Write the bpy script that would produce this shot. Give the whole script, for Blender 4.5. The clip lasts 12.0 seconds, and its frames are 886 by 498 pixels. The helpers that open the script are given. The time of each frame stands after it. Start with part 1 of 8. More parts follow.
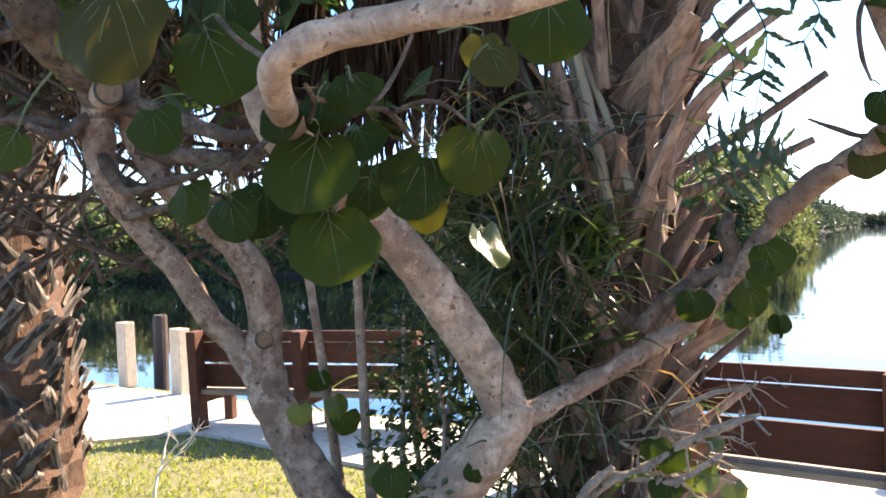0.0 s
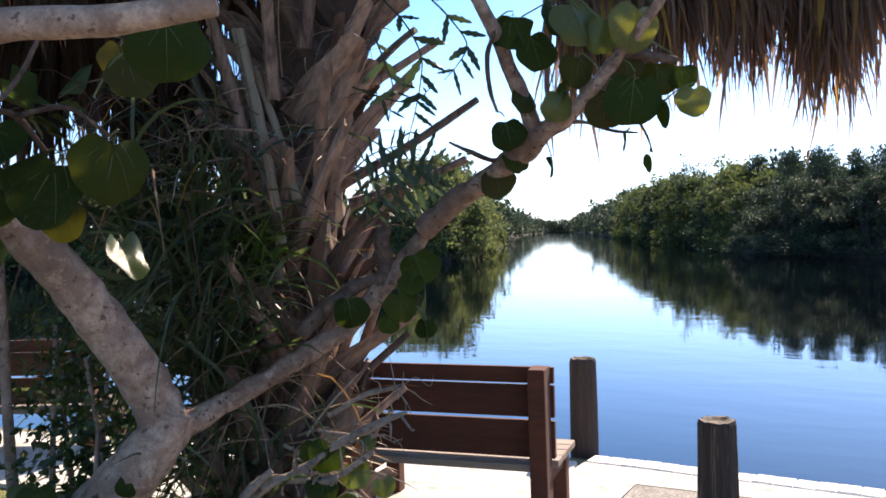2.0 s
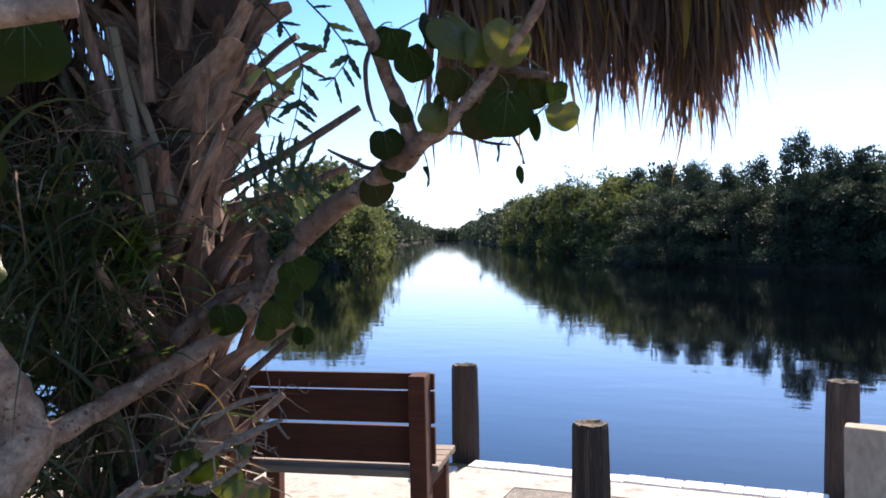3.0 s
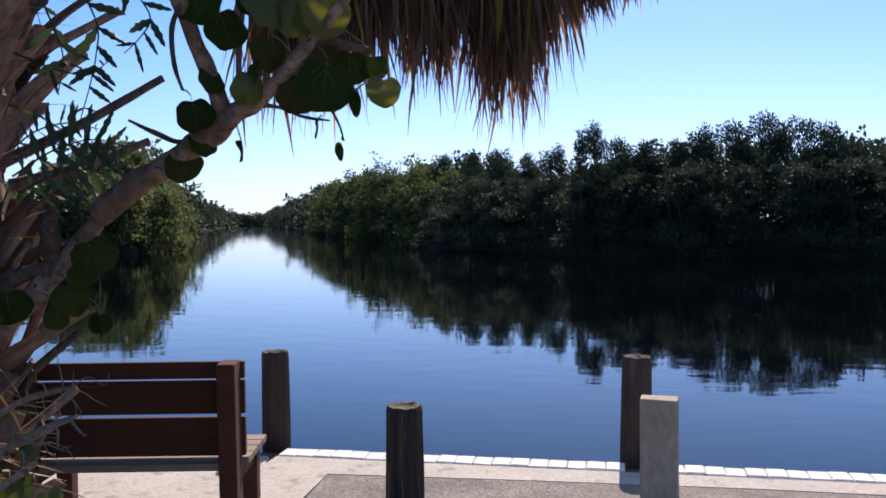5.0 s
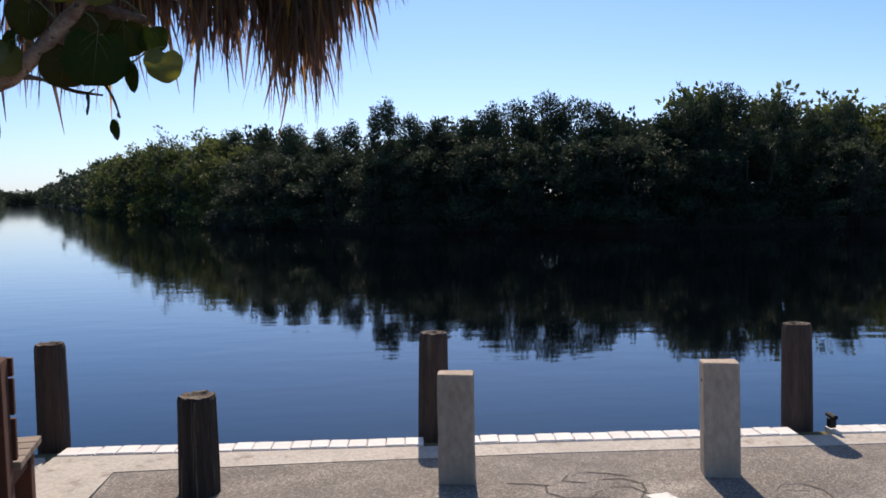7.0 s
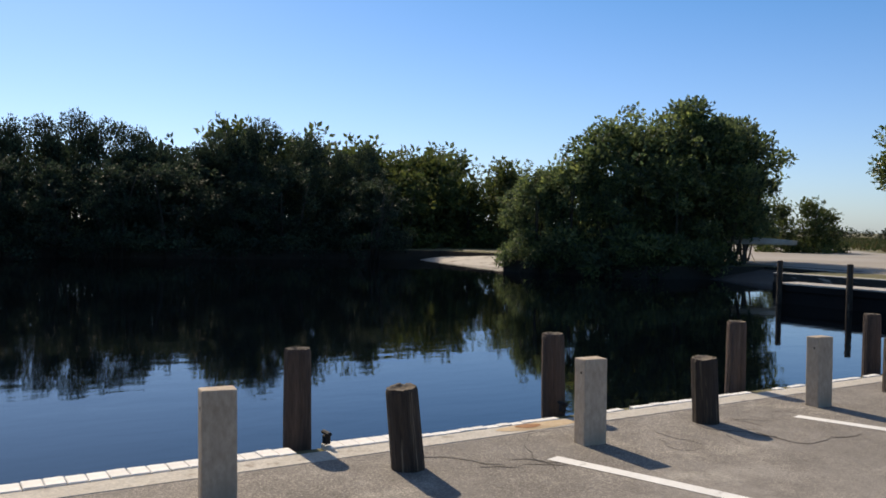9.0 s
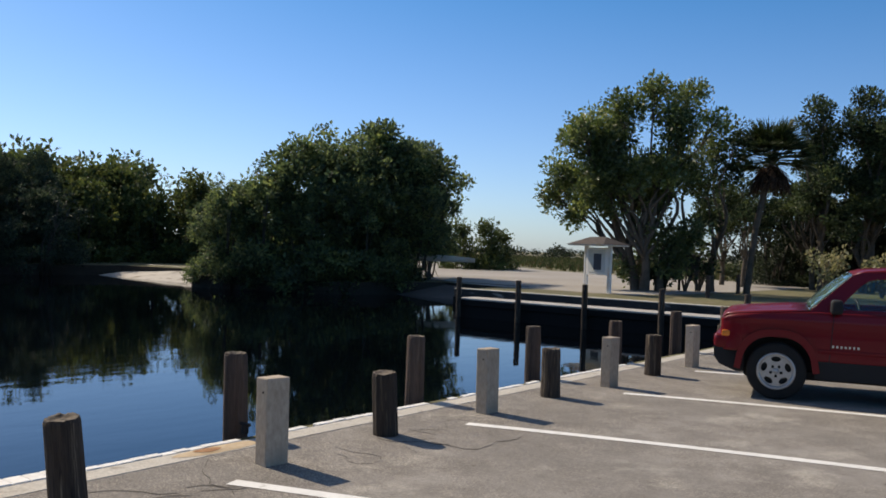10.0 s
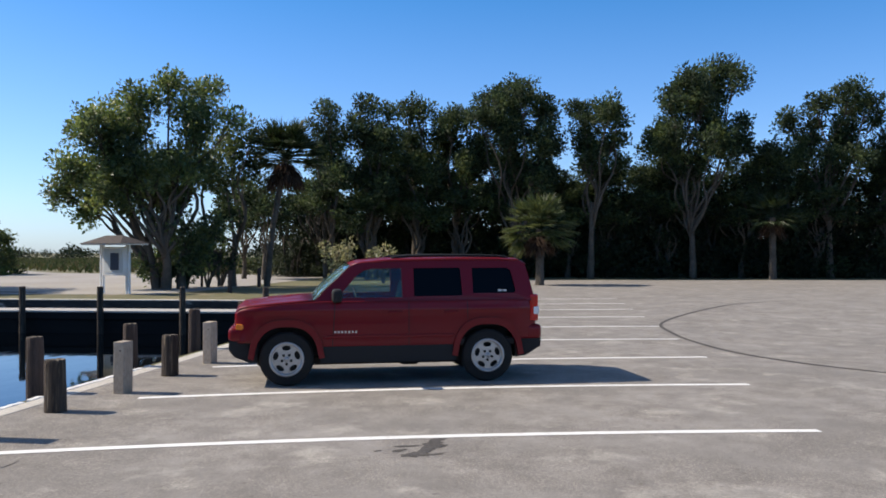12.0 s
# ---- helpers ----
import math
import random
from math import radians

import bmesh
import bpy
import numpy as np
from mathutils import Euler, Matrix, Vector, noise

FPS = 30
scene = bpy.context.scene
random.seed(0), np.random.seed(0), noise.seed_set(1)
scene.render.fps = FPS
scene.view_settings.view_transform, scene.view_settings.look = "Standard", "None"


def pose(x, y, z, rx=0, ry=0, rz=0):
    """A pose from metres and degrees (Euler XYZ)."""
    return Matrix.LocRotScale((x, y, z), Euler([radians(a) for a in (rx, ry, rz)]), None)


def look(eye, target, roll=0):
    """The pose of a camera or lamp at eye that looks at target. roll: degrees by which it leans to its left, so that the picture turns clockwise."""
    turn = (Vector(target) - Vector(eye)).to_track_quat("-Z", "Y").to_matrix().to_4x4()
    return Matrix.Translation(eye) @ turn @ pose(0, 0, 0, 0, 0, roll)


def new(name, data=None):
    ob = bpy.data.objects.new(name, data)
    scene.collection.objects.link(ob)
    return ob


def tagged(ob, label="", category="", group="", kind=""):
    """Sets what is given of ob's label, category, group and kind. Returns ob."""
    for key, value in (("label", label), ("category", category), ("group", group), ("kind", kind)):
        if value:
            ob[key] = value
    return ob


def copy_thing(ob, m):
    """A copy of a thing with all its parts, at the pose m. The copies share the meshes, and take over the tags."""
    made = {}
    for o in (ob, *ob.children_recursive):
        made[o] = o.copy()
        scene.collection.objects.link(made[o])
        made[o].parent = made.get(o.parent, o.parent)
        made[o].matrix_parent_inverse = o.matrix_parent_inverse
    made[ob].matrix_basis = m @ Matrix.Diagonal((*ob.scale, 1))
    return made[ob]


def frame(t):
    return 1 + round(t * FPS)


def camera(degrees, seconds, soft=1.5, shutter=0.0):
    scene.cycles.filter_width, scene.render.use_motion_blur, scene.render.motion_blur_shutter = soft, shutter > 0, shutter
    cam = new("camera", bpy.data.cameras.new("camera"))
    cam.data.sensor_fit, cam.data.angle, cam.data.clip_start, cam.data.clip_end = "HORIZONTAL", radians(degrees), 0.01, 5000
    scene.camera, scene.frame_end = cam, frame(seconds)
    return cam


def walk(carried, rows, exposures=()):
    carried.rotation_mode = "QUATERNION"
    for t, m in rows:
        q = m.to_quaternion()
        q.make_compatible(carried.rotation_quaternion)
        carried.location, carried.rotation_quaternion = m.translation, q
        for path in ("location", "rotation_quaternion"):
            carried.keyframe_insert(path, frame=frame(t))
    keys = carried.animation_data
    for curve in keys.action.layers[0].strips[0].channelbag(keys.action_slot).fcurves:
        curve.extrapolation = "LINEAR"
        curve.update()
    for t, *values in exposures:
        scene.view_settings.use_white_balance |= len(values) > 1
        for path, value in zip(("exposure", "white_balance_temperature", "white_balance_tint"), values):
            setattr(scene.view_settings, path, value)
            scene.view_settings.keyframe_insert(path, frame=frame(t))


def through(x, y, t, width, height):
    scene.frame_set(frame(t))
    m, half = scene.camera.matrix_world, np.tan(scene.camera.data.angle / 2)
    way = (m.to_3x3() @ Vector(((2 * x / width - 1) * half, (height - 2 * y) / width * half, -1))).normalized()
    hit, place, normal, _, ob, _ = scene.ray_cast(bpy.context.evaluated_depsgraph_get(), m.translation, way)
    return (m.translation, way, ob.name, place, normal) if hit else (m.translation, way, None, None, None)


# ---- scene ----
cam = camera(54.6, 12.0, soft=1.75)
PATH = [
    (0, (-0.279, -4.929, 1.623), (-1.828, -3.664, 1.604), -2.4),
    (0.5, (-0.23, -4.89, 1.636), (-1.635, -3.467, 1.605), -2.1),
    (1, (-0.166, -4.88, 1.638), (-1.452, -3.349, 1.605), -1.8),
    (1.5, (-0.145, -4.865, 1.641), (-1.308, -3.239, 1.605), -1.6),
    (2, (-0.107, -4.88, 1.644), (-1.153, -3.176, 1.606), -1.5),
    (2.5, (-0.084, -4.879, 1.645), (-1.015, -3.109, 1.611), -1.3),
    (3, (-0.057, -4.889, 1.644), (-0.876, -3.064, 1.618), -0.9),
    (3.5, (-0.052, -4.878, 1.64), (-0.76, -3.007, 1.623), -0.3),
    (5.5, (-0.128, -4.808, 1.622), (-0.437, -2.834, 1.533), -0.8),
    (6, (-0.12, -4.79, 1.639), (-0.346, -2.806, 1.523), -0.9),
    (6.5, (-0.124, -4.764, 1.644), (-0.223, -2.77, 1.517), -1.3),
    (6.7, (-0.124, -4.754, 1.644), (-0.16, -2.758, 1.516), -1.2),
    (8.3, (-0.035, -4.836, 1.626), (0.659, -2.963, 1.532), 0.0),
    (8.5, (0.003, -4.827, 1.638), (0.796, -2.994, 1.549), 0.4),
    (9, (0.087, -4.843, 1.636), (1.151, -3.15, 1.579), 1.1),
    (9.5, (0.154, -4.845, 1.662), (1.508, -3.374, 1.639), 1.7),
    (10, (0.166, -4.872, 1.656), (1.749, -3.649, 1.654), 2.0),
    (10.5, (0.189, -4.884, 1.645), (1.927, -3.895, 1.656), 1.9),
    (11, (0.196, -4.905, 1.648), (2.05, -4.156, 1.661), 1.4),
    (11.5, (0.209, -4.943, 1.651), (2.145, -4.443, 1.661), 0.6),
    (12, (0.16, -5.039, 1.69), (2.146, -4.804, 1.696), -0.1),
]
# the aperture closes as the camera leaves the dark tree for the open water
walk(cam, [(t, look(eye, target, roll)) for t, eye, target, roll in PATH],
     exposures=((0, 2.58, 7900, 14), (1.0, 1.9, 7500, 14), (2.5, 1.4, 7080, 18), (3.5, 0.94, 6900, 19), (5.5, 0.38, 6700, 21), (8.5, 0.2, 7450, 13), (10, 0.17, 7250, 11), (12, 0.55, 6700, 11)))


# ---- world, sun ----
SUN_ELEVATION, SUN_TURN = 43.0, 2.0
world = bpy.data.worlds.new("sky")
scene.world = world
world.use_nodes = True
wn = world.node_tree.nodes
sky = wn.new("ShaderNodeTexSky")
sky.sky_type = "NISHITA"
sky.sun_disc = False
sky.sun_elevation = radians(SUN_ELEVATION)
sky.sun_rotation = radians(SUN_TURN)
sky.air_density, sky.dust_density, sky.ozone_density, sky.altitude = 1.0, 0.4, 4.0, 0
wn["Background"].inputs["Strength"].default_value = 0.104
vivid = wn.new("ShaderNodeHueSaturation")
vivid.inputs["Saturation"].default_value = 1.46
vivid.inputs["Hue"].default_value, vivid.inputs["Value"].default_value = 0.504, 1.12
world.node_tree.links.new(sky.outputs[0], vivid.inputs["Color"])
# sea haze: the lowest sky is a cool white rather than yellow
wl = world.node_tree.links
direction = wn.new("ShaderNodeTexCoord")
part_z = wn.new("ShaderNodeSeparateXYZ")
wl.new(direction.outputs["Generated"], part_z.inputs[0])
haze = wn.new("ShaderNodeValToRGB")
haze.color_ramp.elements[0].position, haze.color_ramp.elements[0].color = 0.0, (0.68, 0.87, 1.29, 1)
haze.color_ramp.elements[1].position, haze.color_ramp.elements[1].color = 0.32, (1, 1, 1, 1)
wl.new(part_z.outputs[2], haze.inputs[0])
cool = wn.new("ShaderNodeMix")
cool.data_type, cool.blend_type = "RGBA", "MULTIPLY"
cool.inputs[0].default_value = 1.0
pale = wn.new("ShaderNodeHueSaturation")
pale.inputs["Saturation"].default_value = 1.08
wl.new(sky.outputs[0], pale.inputs["Color"])
height = wn.new("ShaderNodeMapRange")
height.inputs[1].default_value, height.inputs[2].default_value = 0.0, 0.4
wl.new(part_z.outputs[2], height.inputs[0])
between = wn.new("ShaderNodeMix")
between.data_type = "RGBA"
wl.new(height.outputs[0], between.inputs[0])
wl.new(pale.outputs[0], between.inputs[6])
# deep blue in the middle heights, softer again towards the zenith
soft = wn.new("ShaderNodeHueSaturation")
soft.inputs["Saturation"].default_value = 0.85
wl.new(sky.outputs[0], soft.inputs["Color"])
aloft = wn.new("ShaderNodeMapRange")
aloft.inputs[1].default_value, aloft.inputs[2].default_value = 0.42, 0.7
wl.new(part_z.outputs[2], aloft.inputs[0])
dome = wn.new("ShaderNodeMix")
dome.data_type = "RGBA"
wl.new(aloft.outputs[0], dome.inputs[0])
wl.new(vivid.outputs[0], dome.inputs[6])
wl.new(soft.outputs[0], dome.inputs[7])
wl.new(dome.outputs[2], between.inputs[7])
wl.new(between.outputs[2], cool.inputs[6])
wl.new(haze.outputs[0], cool.inputs[7])
wl.new(cool.outputs[2], wn["Background"].inputs["Color"])
sun = new("sun", bpy.data.lights.new("sun", "SUN"))
sun.data.energy, sun.data.angle, sun.data.color = 4.2, radians(0.53), (1.0, 0.90, 0.76)
sun.matrix_world = look((0, 0, 0), (-math.sin(radians(SUN_TURN)), -math.cos(radians(SUN_TURN)), -math.tan(radians(SUN_ELEVATION))))


# ---- materials ----
def nodes_of(name):
    m = bpy.data.materials.new(name)
    m.use_nodes = True
    t = m.node_tree
    return m, t, t.nodes["Principled BSDF"], t.nodes["Material Output"]


def add(t, kind, **inputs):
    n = t.nodes.new(kind)
    for key, value in inputs.items():
        n.inputs[key.replace("_", " ")].default_value = value
    return n


def coords(t, stretch=(1, 1, 1), space="Object"):
    c = t.nodes.new("ShaderNodeTexCoord")
    mp = t.nodes.new("ShaderNodeMapping")
    mp.inputs["Scale"].default_value = stretch
    t.links.new(c.outputs[space], mp.inputs["Vector"])
    return mp.outputs[0]


def ramp(t, fac, stops):
    r = t.nodes.new("ShaderNodeValToRGB")
    e = r.color_ramp.elements
    while len(e) < len(stops):
        e.new(0.5)
    for item, (p, c) in zip(e, stops):
        item.position, item.color = p, (*c, 1)
    t.links.new(fac, r.inputs[0])
    return r.outputs[0]


def mix(t, fac, a, b, blend="MIX"):
    n = t.nodes.new("ShaderNodeMix")
    n.data_type, n.blend_type = "RGBA", blend
    for socket, value in ((n.inputs[0], fac), (n.inputs[6], a), (n.inputs[7], b)):
        if isinstance(value, bpy.types.NodeSocket):
            t.links.new(value, socket)
        else:
            socket.default_value = value if isinstance(value, float) else (*value, 1)
    return n.outputs[2]


def noise_out(t, vec, scale, detail=6.0, rough=0.6):
    n = add(t, "ShaderNodeTexNoise", Scale=scale, Detail=detail, Roughness=rough)
    t.links.new(vec, n.inputs["Vector"])
    return n.outputs[0]


def surface(name, dark, light, grain=40.0, patch=1.5, rough=0.8, bump=0.3, depth=0.01, stretch=(1, 1, 1), stain=None, stain_scale=0.6,
            stain_at=(0.55, 0.7), vary=0.0, metal=0.0, space="Object", coat=0.0, speck=0.0):
    """A weathered surface: grain and broad patches between two colours, stains and fine relief."""
    m, t, bsdf, _ = nodes_of(name)
    v = coords(t, stretch, space)
    fine, broad = noise_out(t, v, grain), noise_out(t, v, patch, 4.0)
    both = t.nodes.new("ShaderNodeMath")
    both.operation = "MULTIPLY_ADD"
    both.inputs[1].default_value = 0.5
    t.links.new(fine, both.inputs[0])
    half = t.nodes.new("ShaderNodeMath")
    half.operation = "MULTIPLY"
    half.inputs[1].default_value = 0.5
    t.links.new(broad, half.inputs[0])
    t.links.new(half.outputs[0], both.inputs[2])
    col = ramp(t, both.outputs[0], [(0.32, dark), (0.68, light)])
    if stain:
        col = mix(t, ramp(t, noise_out(t, v, stain_scale, 5.0), [(stain_at[0], (0, 0, 0)), (stain_at[1], (1, 1, 1))]), col, stain)
    if speck:
        cells = add(t, "ShaderNodeTexVoronoi", Scale=grain * 1.6)
        t.links.new(v, cells.inputs["Vector"])
        col = mix(t, speck, col, mix(t, 1.0, col, ramp(t, cells.outputs["Color"], [(0.2, (0.35, 0.35, 0.35)), (0.8, (1.9, 1.85, 1.75))]), "MULTIPLY"))
    if vary:
        info = t.nodes.new("ShaderNodeObjectInfo")
        hsv = t.nodes.new("ShaderNodeHueSaturation")
        mr = t.nodes.new("ShaderNodeMapRange")
        mr.inputs[3].default_value, mr.inputs[4].default_value = 1 - vary, 1 + vary
        t.links.new(info.outputs["Random"], mr.inputs[0])
        t.links.new(mr.outputs[0], hsv.inputs["Value"])
        t.links.new(col, hsv.inputs["Color"])
        col = hsv.outputs[0]
    t.links.new(col, bsdf.inputs["Base Color"])
    bsdf.inputs["Roughness"].default_value, bsdf.inputs["Metallic"].default_value = rough, metal
    bsdf.inputs["Coat Weight"].default_value = coat
    if bump:
        b = add(t, "ShaderNodeBump", Strength=bump, Distance=depth)
        t.links.new(fine, b.inputs["Height"])
        t.links.new(b.outputs[0], bsdf.inputs["Normal"])
    return m


def leaf_material(name, stops, through=0.4, rough=0.45, island=True, gloss=0.5, broad=0.0):
    """Leaves: each its own green, light shining through."""
    m, t, bsdf, out = nodes_of(name)
    if island:
        rnd = t.nodes.new("ShaderNodeNewGeometry").outputs["Random Per Island"]
    else:
        rnd = t.nodes.new("ShaderNodeObjectInfo").outputs["Random"]
    n = len(stops)
    col = ramp(t, rnd, [(i / max(1, n - 1), c) for i, c in enumerate(stops)])
    if not island:
        v = coords(t)
        col = mix(t, ramp(t, noise_out(t, v, 18.0), [(0.45, (0, 0, 0)), (0.75, (0.5, 0.5, 0.5))]), col, (0.05, 0.035, 0.012))
        bump = add(t, "ShaderNodeBump", Strength=0.25, Distance=0.004)
        t.links.new(noise_out(t, v, 60.0), bump.inputs["Height"])
        t.links.new(bump.outputs[0], bsdf.inputs["Normal"])
    if broad:
        # whole boughs are lighter or darker than their neighbours
        col = mix(t, 1.0, col, ramp(t, noise_out(t, coords(t), broad, 3.0), [(0.36, (0.55, 0.58, 0.62)), (0.5, (1, 1, 1)), (0.66, (1.7, 1.6, 1.3))]), "MULTIPLY")
    t.links.new(col, bsdf.inputs["Base Color"])
    bsdf.inputs["Roughness"].default_value = rough
    bsdf.inputs["Specular IOR Level"].default_value = gloss
    tr = t.nodes.new("ShaderNodeBsdfTranslucent")
    bright = t.nodes.new("ShaderNodeHueSaturation")
    bright.inputs["Value"].default_value, bright.inputs["Saturation"].default_value = 2.2, 1.1
    bright.inputs["Hue"].default_value = 0.485
    t.links.new(col, bright.inputs["Color"])
    t.links.new(bright.outputs[0], tr.inputs["Color"])
    ms = t.nodes.new("ShaderNodeMixShader")
    ms.inputs[0].default_value = through
    t.links.new(bsdf.outputs[0], ms.inputs[1])
    t.links.new(tr.outputs[0], ms.inputs[2])
    t.links.new(ms.outputs[0], out.inputs["Surface"])
    return m


def plain(name, colour, rough=0.5, metal=0.0, coat=0.0, alpha=None, transmission=0.0, ior=1.45):
    m, t, bsdf, _ = nodes_of(name)
    bsdf.inputs["Base Color"].default_value = (*colour, 1)
    bsdf.inputs["Roughness"].default_value, bsdf.inputs["Metallic"].default_value = rough, metal
    bsdf.inputs["Coat Weight"].default_value, bsdf.inputs["IOR"].default_value = coat, ior
    bsdf.inputs["Transmission Weight"].default_value = transmission
    return m


def make_water():
    m, t, bsdf, _ = nodes_of("canal_water")
    bsdf.inputs["Base Color"].default_value = (0.0008, 0.0016, 0.003, 1)
    bsdf.inputs["Roughness"].default_value, bsdf.inputs["IOR"].default_value = 0.035, 1.333
    v = coords(t, (0.5, 1.0, 1.0))
    b = add(t, "ShaderNodeBump", Strength=0.13, Distance=0.05)
    n1, n2 = noise_out(t, v, 1.6, 2.0, 0.5), noise_out(t, v, 0.25, 2.0, 0.5)
    t.links.new(mix(t, n2, (0, 0, 0), n1), b.inputs["Height"])
    t.links.new(b.outputs[0], bsdf.inputs["Normal"])
    return m


